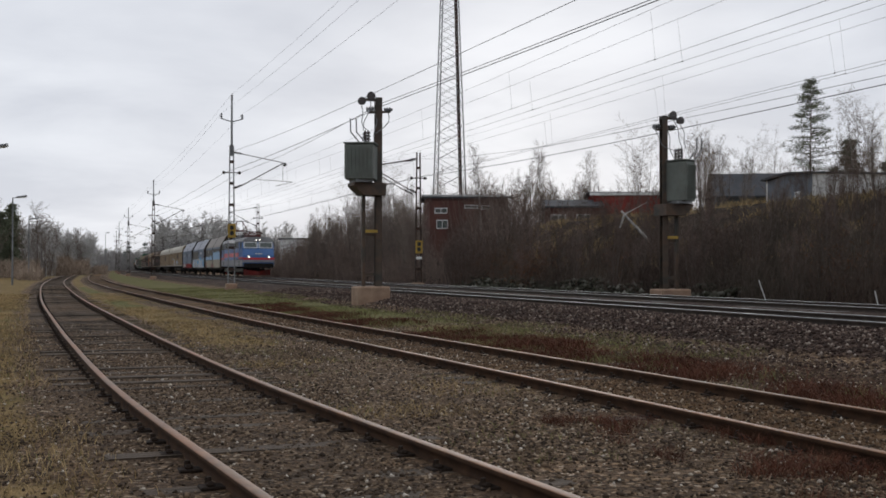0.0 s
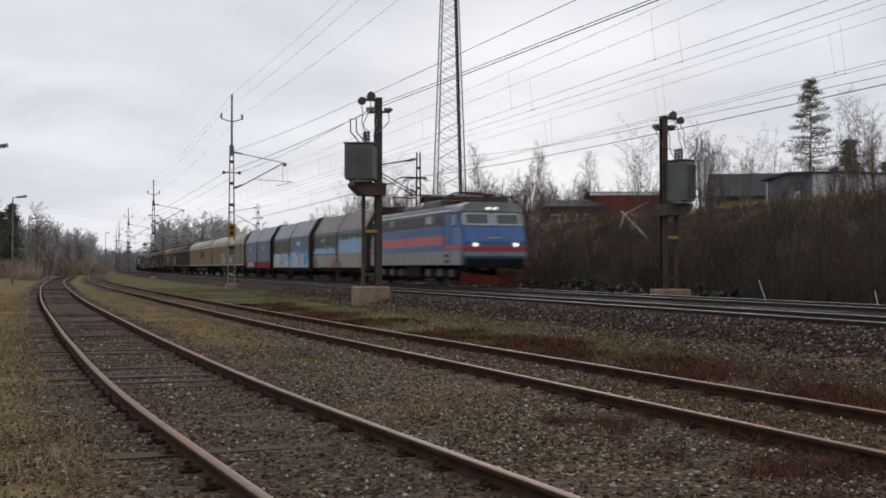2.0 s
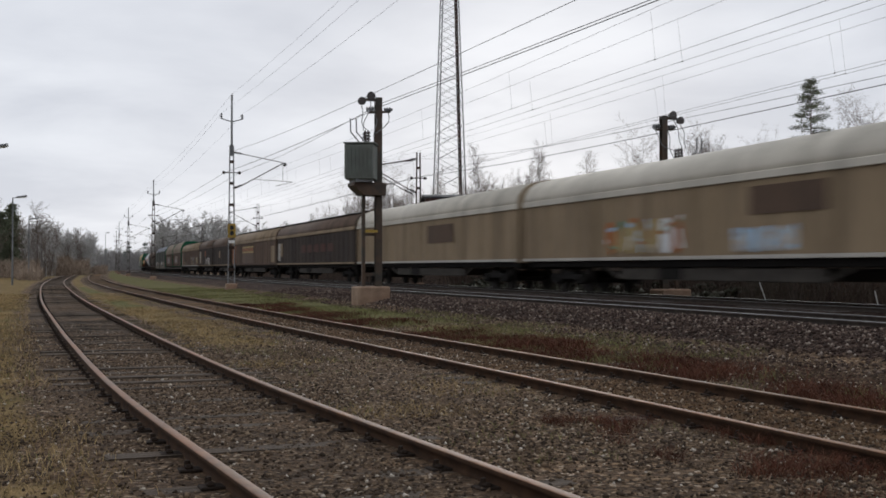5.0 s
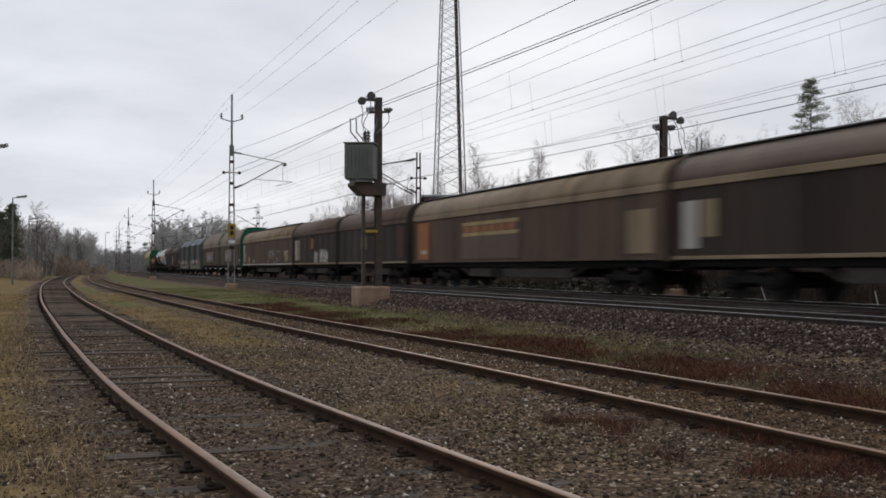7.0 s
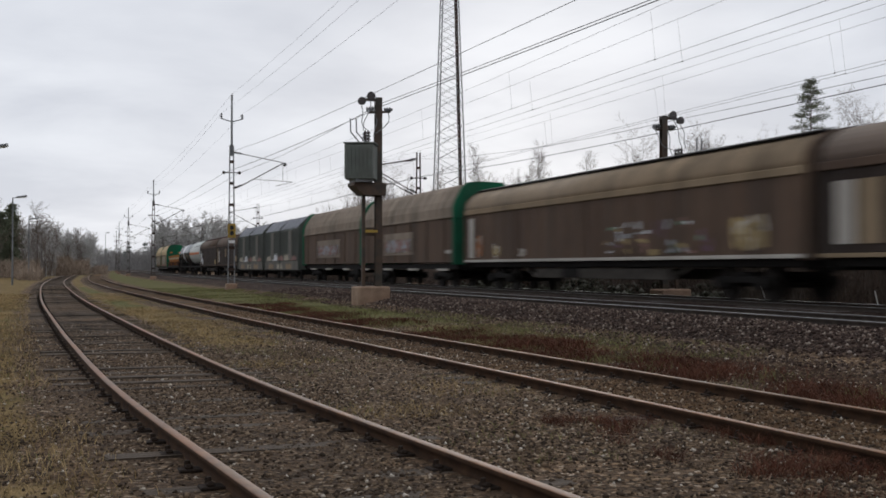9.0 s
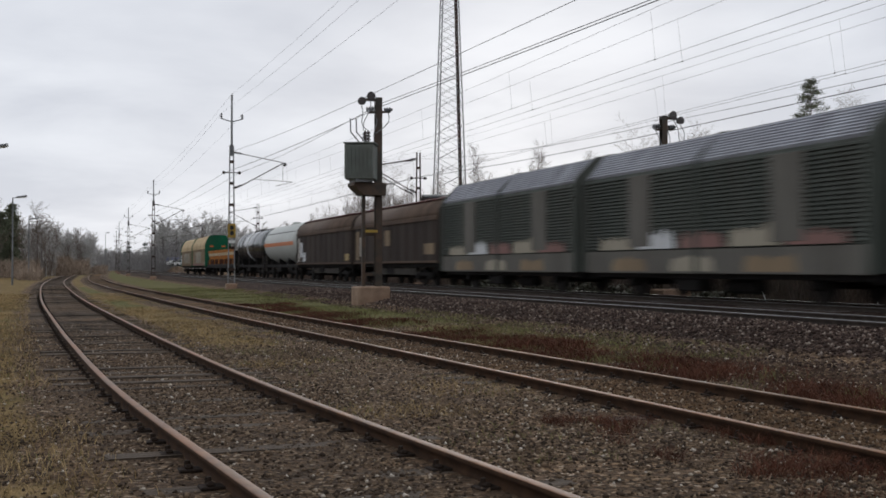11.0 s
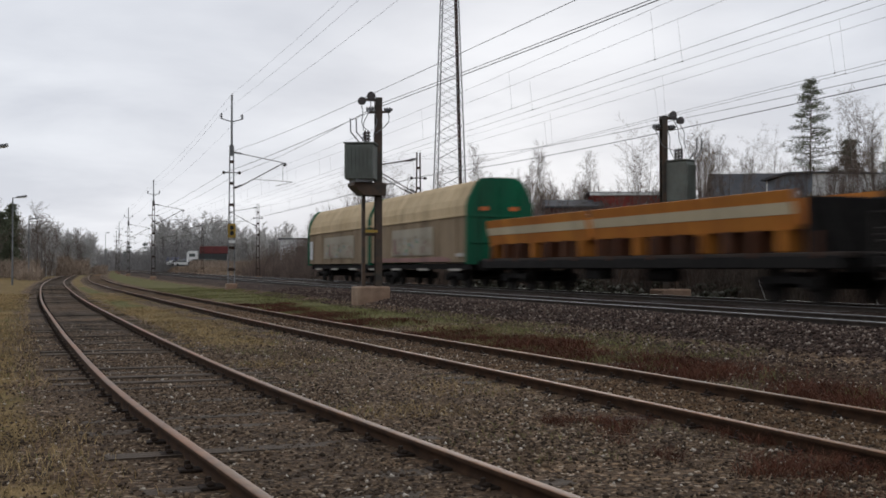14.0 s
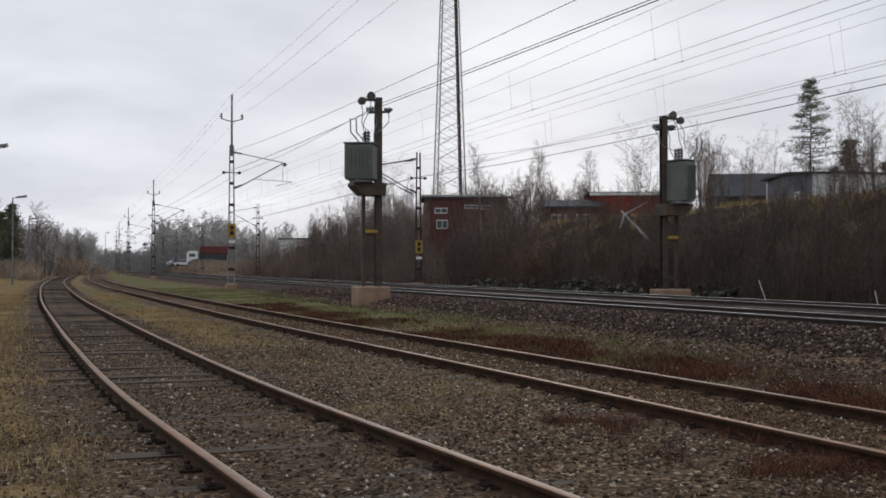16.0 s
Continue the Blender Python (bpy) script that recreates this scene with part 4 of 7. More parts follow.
def flat_wagon(u0, u1, label):
    t, hl = begin("flat_wagon", u0, u1, label)
    bm = B()
    box(bm, 0, 0, 1.10, 2.8, 2 * hl - 0.2, 0.14, 0.02)
    part("deck", bm, P_DKBROWN, t)
    bm = B()
    for s in (-1, 1):
        box(bm, s * 1.38, 0, 0.86, 0.08, 2 * hl - 0.2, 0.30, 0.02)
    part("side_sill", bm, P_UNDER, t)
    for k in range(9):
        y = -hl + 1.0 + k * (2 * hl - 2.0) / 8
        for s in (-1, 1):
            bm = B()
            box(bm, s * 1.40, y, 1.1, 0.09, 0.14, 0.62, 0.01)
            part("stake", bm, P_RUSTY, t)
    underframe(t, hl, 1.06, 0.2)
    for e in (-1, 1):
        bogie(t, e * (hl - 2.6))
    bm = B()
    box(bm, 0, -hl + 1.5, 1.2, 2.6, 0.24, 1.35, 0.03)
    for q in (-0.9, 0.9):
        rod(bm, (q, -hl + 1.4, 2.4), (q, -hl + 0.6, 1.25), 0.06, None, 6)
    part("bulkhead", bm, P_UNDER, t, "dark steel end bulkhead")
    # two long orange steel troughs on timber bearers
    u = (u0 + u1) / 2
    for a, b in ((-hl + 2.1, 1.6), (2.0, hl - 0.2)):
        g = thing("steel_trough", on_line(u, 0), "long orange steel trough with a cream band, carried on bearers", "steel load", "steel troughs on the flat wagon")
        TRAIN.append((g, u))
        bm = B()
        loft(bm, [(-1.12, 1.80), (1.12, 1.80), (1.32, 2.74), (1.22, 2.76), (1.05, 1.92), (-1.05, 1.92), (-1.22, 2.76), (-1.32, 2.74)], a, b)
        part("trough", bm, P_ORANGELOAD, g)
        for s in (-1, 1):
            bm = B()
            loft(bm, [(s * 1.205, 2.16), (s * 1.215, 2.16), (s * 1.285, 2.45), (s * 1.245, 2.45)], a + 0.01, b - 0.01)
            part("cream_band", bm, P_CREAM, g)
        n = int((b - a) / 1.15)
        for k in range(n):
            y = a + 0.5 + k * (b - a - 1.0) / max(1, n - 1)
            bm = B()
            box(bm, 0, y, 1.24, 2.5, 0.34, 0.57, 0.03)
            part("bearer", bm, P_RUSTY if k % 3 else P_ORANGELOAD, g)
    return t, hl


def locomotive(u0, u1):
    t, hl = begin("electric_locomotive", u0, u1, "blue and grey electric locomotive with a red stripe and lit headlamps", "locomotive")
    e = hl - 0.55

    def side_sheet(name, y0, y1, z0, z1, m, lift=0.0, label=""):
        for s in (-1, 1):
            bm = B()
            box(bm, s * (1.46 + lift), (y0 + y1) / 2, z0, 0.06, y1 - y0, z1 - z0, 0.006)
            part(name, bm, m, t, label)
    # core body between the cab fronts; the cab faces lean back above the waist
    bm = B()
    outline = [(-e, 0.98), (-e - 0.12, 1.45), (-e - 0.12, 2.0), (-e + 0.10, 2.62), (-e + 0.42, 3.30), (e - 0.42, 3.30), (e - 0.10, 2.62), (e + 0.12, 2.0), (e + 0.12, 1.45), (e, 0.98)]
    a = [bm.verts.new((-1.45, y, z)) for y, z in outline]
    b = [bm.verts.new((1.45, y, z)) for y, z in outline]
    for i in range(len(outline)):
        j = (i + 1) % len(outline)
        bm.faces.new((a[i], a[j], b[j], b[i]))
    bm.faces.new(a[::-1])
    bm.faces.new(b)
    bmesh.ops.recalc_face_normals(bm, faces=bm.faces[:])
    bmesh.ops.bevel(bm, geom=[x for x in bm.edges if abs(x.verts[0].co.y) > e - 0.6 and abs(x.verts[1].co.y) > e - 0.6 and x.verts[0].co.x * x.verts[1].co.x > 0], offset=0.10, segments=2, affect='EDGES')
    body = part("body", bm, P_LOCOBLUE, t)
    bm = B()
    pr = [(-1.43, 3.28), (-1.30, 3.52), (-0.95, 3.70), (0.95, 3.70), (1.30, 3.52), (1.43, 3.28)]
    loft(bm, pr, -e + 1.6, e - 1.6)
    part("roof", bm, P_LOCODARK, t, "dark sooty roof")
    for f in (-1, 1):
        bm = B()
        loft(bm, [(x * 1.005, z + 0.004) for x, z in pr], min(f * (e - 0.30), f * (e - 1.6)), max(f * (e - 0.30), f * (e - 1.6)))
        part("cab_roof", bm, P_LOCOGREY, t, "grey cab roof")
    for s in (-1, 1):
        bm = B()
        box(bm, s * 1.42, 0, 3.32, 0.06, 2 * e - 3.2, 0.10, 0.01)
        part("roof_edge", bm, P_SILVER, t, "pale roof edge strip")
    side_sheet("lower_side", -e + 0.05, e - 0.05, 1.0, 1.62, P_LOCOGREY, 0.005, "grey lower side")
    side_sheet("upper_side", -e + 2.25, e - 2.25, 2.66, 3.34, P_LOCODARK, 0.004, "dark grey louvred upper side")
    c0, c1 = -e + 2.3, e - 2.3
    for z in np.arange(1.66, 2.64, 0.088):
        red = 1.86 <= z <= 2.26
        for s in (-1, 1):
            bm = B()
            loft(bm, [(s * 1.48, z), (s * 1.515, z + 0.01), (s * 1.505, z + 0.05), (s * 1.48, z + 0.06)], c0, c1)
            part("side_rib", bm, P_LOCORED if red else P_LOCOBLUE, body)
    side_sheet("red_stripe", c0, c1, 1.84, 2.28, P_LOCORED, 0.010, "red stripe")
    for s in (-1, 1):
        side_sheet("red_stripe", min(s * (e - 2.25), s * (e + 0.02)), max(s * (e - 2.25), s * (e + 0.02)), 1.66 if s < 0 else 1.70, 1.84 if s < 0 else 1.90, P_LOCORED, 0.010, "red stripe")
    for k in range(7):
        y = c0 + 0.5 + k * (c1 - c0 - 1.0) / 6
        if k in (1, 5):
            bm = B()
            box(bm, -1.50, y, 2.84, 0.04, 1.0, 0.40, 0.03)
            part("side_window", bm, M_GLASS, t)
            continue
        for j in range(6):
            for s in (-1, 1):
                bm = B()
                loft(bm, [(s * 1.49, 2.78 + j * 0.085), (s * 1.525, 2.80 + j * 0.085), (s * 1.49, 2.84 + j * 0.085)], y - 0.55, y + 0.55)
                part("louvre", bm, P_LOCODARK, t)
    for f in (-1, 1):
        # cab side window and door
        for s in (-1, 1):
            bm = B()
            box(bm, s * 1.475, f * (e - 0.95), 2.66, 0.05, 0.66, 0.56, 0.04)
            part("cab_side_window", bm, M_GLASS, t)
            bm = B()
            box(bm, s * 1.478, f * (e - 1.85), 1.64, 0.04, 0.62, 1.62, 0.02)
            part("cab_door", bm, P_LOCODARK if f > 0 else P_LOCOBLUE, t)
            for z in (1.08, 1.34):
                bm = B()
                box(bm, s * 1.485, f * (e - 1.85), z, 0.06, 0.5, 0.12, 0.01)
                part("step_recess", bm, P_UNDER, t)
        lean = Matrix.Rotation(f * 0.44, 4, 'X')
        for s in (-1, 1):
            bm = B()
            box(bm, s * 0.70, f * (e - 0.250), 2.62, 1.30, 0.06, 0.68, 0.05, rot=lean)
            w = part("windscreen_frame", bm, P_SILVER, t, "pale rubber and aluminium window surround")
            bm = B()
            box(bm, s * 0.70, f * (e - 0.235), 2.69, 1.16, 0.06, 0.54, 0.05, rot=lean)
            part("windscreen", bm, M_GLASS, w)
            bm = B()
            rod(bm, (s * 0.92, f * (e + 0.10), 1.86), (s * 0.92, f * (e + 0.20), 1.86), 0.14, 0.12, 16)
            h = part("headlamp", bm, P_SILVER, t)
            bm = B()
            rod(bm, (s * 0.92, f * (e + 0.20), 1.86), (s * 0.92, f * (e + 0.215), 1.86), 0.075, None, 16)
            part("lens", bm, M_LIGHTS if f < 0 else M_GLASS, h)
        for s in (-0.16, 0.16):
            bm = B()
            rod(bm, (s, f * (e - 0.40), 3.43), (s, f * (e - 0.28), 3.43), 0.06, None, 14)
            part("top_lamp", bm, M_LIGHTS if f < 0 else M_GLASS, t)
        bm = B()
        box(bm, 0, f * (e + 0.105), 1.60, 2.86, 0.05, 0.20, 0.01)
        part("front_stripe", bm, P_LOCORED, t, "red stripe across the cab front")
        bm = B()
        box(bm, 0, f * (e + 0.10), 1.36, 2.88, 0.06, 0.20, 0.01)
        part("front_band", bm, P_LOCOGREY, t)
        bm = B()
        box(bm, 0, f * (e + 0.12), 2.12, 0.62, 0.02, 0.07)
        part("badge", bm, P_SILVER, t)
        bm = B()
        box(bm, 0, f * (e + 0.02), 0.86, 2.7, 0.30, 0.42, 0.03)
        part("buffer_beam", bm, P_UNDER, t)
        for s in (-1, 1):
            bm = B()
            rod(bm, (s * 0.875, f * e, 1.02), (s * 0.875, f * (e + 0.5), 1.02), 0.10, None, 10)
            rod(bm, (s * 0.875, f * (e + 0.5), 1.02), (s * 0.875, f * (e + 0.55), 1.02), 0.24, 0.23, 16)
            part("buffer", bm, P_UNDER, t)
        bm = B()
        for s in (-1, 1):
            pl = [(0.02 * s, f * (e + 0.22), 0.18), (s * 1.22, f * (e - 0.75), 0.20), (s * 1.26, f * (e - 0.80), 0.74), (0.02 * s, f * (e + 0.06), 0.54)]
            vs = [bm.verts.new(p) for p in pl]
            ws = [bm.verts.new((p[0], p[1] - f * 0.04, p[2])) for p in pl]
            bm.faces.new(vs)
            bm.faces.new(ws[::-1])
            for k in range(4):
                bm.faces.new((vs[k], vs[(k + 1) % 4], ws[(k + 1) % 4], ws[k]))
        bmesh.ops.recalc_face_normals(bm, faces=bm.faces[:])
        part("snow_plough", bm, P_PLOUGH, t, "red snow plough")
    # running gear
    for y in (-hl + 4.0, hl - 4.0):
        b2 = share("bogie", BOGIE, t, pose(0, y, 0.0))
        for a2 in (-1.3, 1.3):
            share("wheelset", WHEELS, b2, pose(0, a2, 0.16))
        for k in (-1.6, 0.0, 1.6):
            bm = B()
            box(bm, -1.2, y + k, 0.46, 0.30, 0.5, 0.36, 0.06)
            part("spring_box", bm, P_OLIVE, t)
    bm = B()
    box(bm, -0.2, 0, 0.40, 2.3, 2.3, 0.6, 0.05)
    part("transformer_tank", bm, P_UNDER, t)
    # roof gear
    for y, ln, hh in ((-1.75, 2.3, 0.40), (0.45, 1.7, 0.24), (2.2, 1.5, 0.30)):
        bm = B()
        box(bm, 0, y, 3.62, 1.9, ln, hh, 0.07)
        part("roof_hatch", bm, P_LOCODARK, t)
    for y in (-5.6, -4.2, -1.4, 1.5, 3.9, 5.6):
        bm = B()
        for k in range(4):
            rod(bm, (0.3, y, 3.70 + k * 0.07), (0.3, y, 3.75 + k * 0.07), 0.09, 0.06, 10)
        part("insulator", bm, P_PLOUGH, t)
    bm = B()
    rod(bm, (0.3, -5.6, 3.99), (0.3, 5.6, 3.99), 0.025, None, 6)
    part("roof_conductor", bm, P_RUSTY, t)

    def pantograph(y, up):
        bm = B()
        for s in (-1, 1):
            rod(bm, (s * 0.55, y - 0.9, 3.88), (s * 0.55, y + 0.9, 3.88), 0.05, None, 6)
        for k in (-0.9, 0.9):
            rod(bm, (-0.58, y + k, 3.88), (0.58, y + k, 3.88), 0.05, None, 6)
        p = part("pantograph", bm, P_PANTO, t, "dull red folding pantograph")
        for k in (-0.9, 0.9):
            for s in (-1, 1):
                bm = B()
                for j in range(3):
                    rod(bm, (s * 0.55, y + k, 3.66 + 0.065 * j), (s * 0.55, y + k, 3.735 + 0.065 * j), 0.11, 0.07, 10)
                part("foot_insulator", bm, P_PANTO, p)
        knee = 4.62 if up else 4.12
        head = 5.55 if up else 4.22
        kd = 1.15 if up else 1.5
        for f in (-1, 1):
            for s in (-1, 1):
                bm = B()
                rod(bm, (s * 0.5, y + f * 0.5, 3.90), (s * 0.62, y + f * kd, knee), 0.05, 0.04, 8)
                part("lower_arm", bm, P_PANTO, p)
                bm = B()
                rod(bm, (s * 0.62, y + f * kd, knee), (s * 0.30, y + f * 0.12, head), 0.035, 0.03, 8)
                part("upper_arm", bm, P_PANTO, p)
            bm = B()
            rod(bm, (-0.66, y + f * kd, knee), (0.66, y + f * kd, knee), 0.04, None, 8)
            part("knee_tube", bm, P_PANTO, p)
        bm = B()
        for f in (-0.16, 0.16):
            rod(bm, (-0.6, y + f, head + 0.06), (0.6, y + f, head + 0.06), 0.03, None, 6)
            for s in (-1, 1):
                rod(bm, (s * 0.6, y + f, head + 0.06), (s * 0.92, y + f, head - 0.12), 0.025, None, 6)
        part("contact_strip", bm, P_UNDER, p)
    pantograph(-4.0, False)
    pantograph(4.5, True)
    return t


locomotive(103.2, 118.7)

t, h = hood_wagon(118.95, 132.75, "grey-brown two-part hood wagon with a painted blue landscape", [P_OLIVE, P_OLIVE], [P_GREYBROWN, P_GREYBROWN], ends=P_DKBROWN)
patch(t, -h + 0.6, -0.3, 1.75, 2.75, G_BLUE, -1.47, "mural", 0.35, 3, "pale blue painted sky")
patch(t, -h + 0.6, -0.3, 0.9, 1.75, G_SAND, -1.474, "mural", 0.0, 3, "sand coloured painted ground")
patch(t, 0.3, h - 0.5, 1.75, 2.35, G_BLUE, -1.47, "mural", 0.45, 8, "pale blue painted sky")
patch(t, 0.3, h - 0.5, 0.9, 1.75, G_SAND, -1.474, "mural", 0.1, 9, "sand coloured painted ground")
patch(t, -1.2, 1.6, 0.92, 1.45, G_PINK, -1.482, "mural", 0.35, 2)
patch(t, h - 1.6, h - 0.6, 0.92, 1.6, G_PINK, -1.482, "mural", 0.3, 4)
patch(t, 3.5, 4.1, 2.5, 2.72, G_PLATE, -1.482, "marking_plate")
t, h = hood_wagon(133.5, 147.2, "blue-grey two-part hood wagon covered in pale graffiti", [P_BLUEGREY, P_OLIVE], [P_GREYHOOD, P_GREYHOOD], ends=P_DKBROWN)
for a, b, z, k in ((-h + 0.5, -0.2, 2.05, 11), (0.25, h - 0.5, 1.98, 12)):
    patch(t, a, b, 0.92, z, G_WHITE, -1.47, "graffiti", 0.32, k, "whitish graffiti ground")
    graffiti(t, a + 0.2, b - 0.2, 0.96, z - 0.02, (G_WHITE, G_GREY, G_PLATE, G_CYAN, G_BLUE), -1.478, k, "whitish and blue graffiti lettering shapes")
for i, (a, b, z0, z1) in enumerate(((-h + 0.6, -h + 1.3, 1.1, 1.9), (-0.9, 0.9, 1.35, 1.85), (-3.3, -2.3, 1.75, 2.25))):
    patch(t, a, b, z0, z1, G_CYAN, -1.505 - 0.002 * i, "graffiti", 0.25, 31 + i, "bright blue graffiti fill")
patch(t, -3.6, -2.5, 2.45, 2.75, G_WHITE, -1.482, "marking_plate", 0.1, 2)
t, h = hood_wagon(147.95, 161.5, "blue-grey two-part hood wagon with a red lower band", [P_BLUEGREY, P_BLUEGREY], [P_GREYHOOD, P_GREYHOOD], ends=P_UNDER, band=P_REDBAND)
for y in (-3.3, 3.3):
    patch(t, y - 0.35, y + 0.35, 2.35, 2.62, G_PLATE, -1.472, "marking_plate")
graffiti(t, 1.2, 4.6, 0.92, 1.36, (G_WHITE, G_PINK, G_PLATE), -1.474, 9, "pale faded paint over the red band")

t, h = sliding_wall_wagon(161.9, 185.5, "tan sliding-wall wagon with a pale roof and graffiti", P_TAN, P_ROOFPALE, trim=G_PLATE, fascia=P_ROOFPALE)
graffiti(t, 0.6, 5.2, 1.28, 2.3, (G_YELLOW, G_GREEN, G_BLUE, G_ORANGE, G_WHITE), -1.452, 3, "green, yellow and blue graffiti lettering shapes")
graffiti(t, -4.4, -1.8, 1.28, 1.9, (G_PLATE, G_GREY, G_BLUE), -1.452, 4)
patch(t, -5.5, -2.5, 2.2, 2.9, P_BROWN, -1.456, "dark_patch")
t, h = sliding_wall_wagon(186.0, 209.4, "tan sliding-wall wagon with a pale dusty roof", P_TAN, P_ROOFPALE, trim=G_PLATE, fascia=P_ROOFPALE)
patch(t, -4.5, -1.0, 2.0, 2.8, P_BROWN, -1.452, "dark_patch")
t, h = sliding_wall_wagon(209.9, 233.7, "dark brown sliding-wall wagon with faded rust-red writing", P_DKBROWN, P_ROOFBROWN, trim=P_TAN, gutter=P_UNDER, fascia=P_TAN)
patch(t, h - 1.3, h - 0.5, 1.4, 2.7, G_PLATE, -1.452, "marking_panel")
patch(t, h - 2.2, h - 1.45, 1.7, 2.7, P_TAN, -1.452, "marking_panel")
for k in range(5):
    patch(t, -6.5 + k * 2.0, -5.1 + k * 2.0, 1.9, 2.5, P_BROWNRED, -1.452, "faded_lettering", 0.15, k, "faded dark red lettering bars")
t, h = sliding_wall_wagon(234.2, 257.6, "brown sliding-wall wagon with a yellow-framed sign panel", P_BROWN, P_ROOFTAN, trim=P_BROWN, gutter=P_UNDER, fascia=P_ROOFTAN)
patch(t, h - 2.3, h - 0.6, 1.25, 2.95, G_ORANGE, -1.452, "orange_panel")
patch(t, h - 1.9, h - 1.2, 1.5, 1.68, G_PLATE, -1.46, "marking_plate")
patch(t, -1.2, 5.0, 1.25, 2.75, P_ROOFBROWN, -1.452, "sign_panel")
for z in (2.18, 2.62):
    patch(t, -1.1, 4.9, z, z + 0.14, G_YELLOW, -1.460, "sign_bar")
for k in range(6):
    patch(t, -0.7 + k * 0.95, -0.1 + k * 0.95, 2.34, 2.58, G_ORANGE, -1.460, "sign_lettering", 0, 0, "unreadable orange lettering bars")
patch(t, -h + 0.6, -h + 2.2, 1.3, 2.6, P_TAN, -1.452, "tan_panel")

for i, (a, b) in enumerate(((258.8, 272.65), (273.3, 286.2))):
    t, h = sliding_wall_wagon(a, b, "dark brown round-roofed van" + (" with a white graffiti patch" if i else " with faded door panels"), P_DKBROWN, P_ROOFBROWN, trim=P_TAN, sections=2, ribs=4, fascia=P_BROWN)
    if i:
        graffiti(t, -4.2, -0.4, 1.2, 2.05, (G_PLATE, P_DKBROWN, G_WHITE, P_BROWN, P_DKBROWN), -1.452, 4, "smeared whitish graffiti lettering shapes")
        patch(t, h - 1.2, h - 0.6, 1.4, 2.8, G_PLATE, -1.452, "marking_panel")
        patch(t, -0.1, 0.6, 2.15, 2.8, G_ORANGE, -1.452, "marking_panel")
        patch(t, h - 2.1, h - 1.35, 1.4, 2.8, P_TAN, -1.452, "marking_panel")
    else:
        patch(t, 0.6, 1.6, 1.9, 2.6, P_TAN, -1.452, "marking_panel")
        patch(t, -h + 0.5, -h + 1.6, 1.4, 2.9, P_BROWNRED, -1.452, "red_panel")
t, h = sliding_wall_wagon(286.7, 309.4, "brown sliding-wall wagon with bright graffiti near the floor", P_BROWN, P_ROOFTAN, trim=G_PLATE, gutter=P_UNDER, fascia=P_TAN)
patch(t, h - 1.1, h - 0.5, 1.28, 2.9, G_PLATE, -1.452, "marking_panel")
for a, b, z, m in ((h - 2.0, h - 1.4, 2.2, G_ORANGE), (h - 3.9, h - 3.2, 1.75, G_YELLOW), (h - 6.4, h - 5.8, 1.6, G_PLATE), (-9.9, -8.4, 2.2, G_YELLOW)):
    graffiti(t, a, b, 1.28, z, (m, G_PLATE, P_BROWN), -1.452, int(10 * z), "small faded paint tags")
graffiti(t, -7.4, -1.4, 1.28, 2.25, (P_BROWN, G_YELLOW, G_GREY, G_GREEN, G_PURPLE, G_PINK, G_WHITE), -1.452, 52, "faded many-coloured graffiti lettering shapes")
t, h = canvas_wagon(310.6, 341.8, "long brown canvas-hooded wagon with green end frames", P_CANVASBROWN, P_BROWN, P_GREEN, 4.6)
for a, b in ((-h * 0.62, -h * 0.30), (h * 0.32, h * 0.72)):
    sg = patch(t, a, b, 1.5, 2.6, P_CANVASBROWN, -1.455, "side_sign")
    graffiti(sg, a + 0.3, b - 0.3, 1.6, 2.3, (G_PINK, P_BROWN, G_GREY), -1.465, 6)
patch(t, -h + 0.5, -h + 1.2, 1.5, 1.65, G_PLATE, -1.455, "marking_plate")
slatted_wagon(343.0, 357.15, "dark green ribbed van with paint tags along its base")
slatted_wagon(357.35, 371.45, "dark green ribbed van with a grey skirt and faded graffiti")
t, h = sliding_wall_wagon(371.7, 386.7, "sooty brown van with a dull red roof edge", P_DKBROWN, P_ROOFBROWN, trim=P_BROWN, gutter=P_ROOFRED, sections=2, ribs=5, fascia=P_BROWN, ends=P_DKBROWN)
for a, b, z0, z1, m in ((h - 2.3, h - 1.4, 1.5, 2.6, G_PLATE), (h - 1.2, h - 0.5, 1.3, 2.9, P_TAN), (0.2, 1.1, 2.0, 2.8, P_TAN), (-h + 0.6, -h + 2.0, 1.5, 2.0, P_TAN)):
    patch(t, a, b, z0, z1, m, -1.452, "faded_panel")
t, h = sliding_wall_wagon(387.2, 402.7, "sooty brown van with a dull red roof and pale door end", P_DKBROWN, P_ROOFBROWN, trim=P_BROWN, gutter=P_ROOFRED, sections=2, ribs=5, fascia=P_BROWN)
for a, b, z0, z1, m in ((h - 1.0, h - 0.4, 1.3, 2.9, G_PLATE), (h - 1.9, h - 1.1, 1.6, 2.6, G_WHITE), (h - 2.9, h - 2.0, 1.3, 1.9, G_WHITE), (-h + 0.6, -h + 1.6, 1.3, 1.7, G_YELLOW)):
    patch(t, a, b, z0, z1, m, -1.452, "faded_panel")
tank_wagon(402.95, 416.6, "pale grey gas tank wagon with an orange stripe", P_LTGREY, 1.50, 2.73, stripe=P_ORANGE, walkway=False)
tank_wagon(416.8, 432.1, "glossy black tank wagon with pale hoops", P_TAR, 1.40, 2.75, band=((0.5, 0.42, G_WHITE), (-2.6, 0.10, P_UNDER), (3.6, 0.12, P_UNDER), (5.4, 0.12, P_UNDER)))
flat_wagon(432.4, 454.6, "bogie flat wagon with rusty side stakes")
t, h = canvas_wagon(456.1, 487.0, "long cream canvas-hooded wagon with bright green end frames", P_CANVAS, P_TAN, P_GREEN, 4.66)
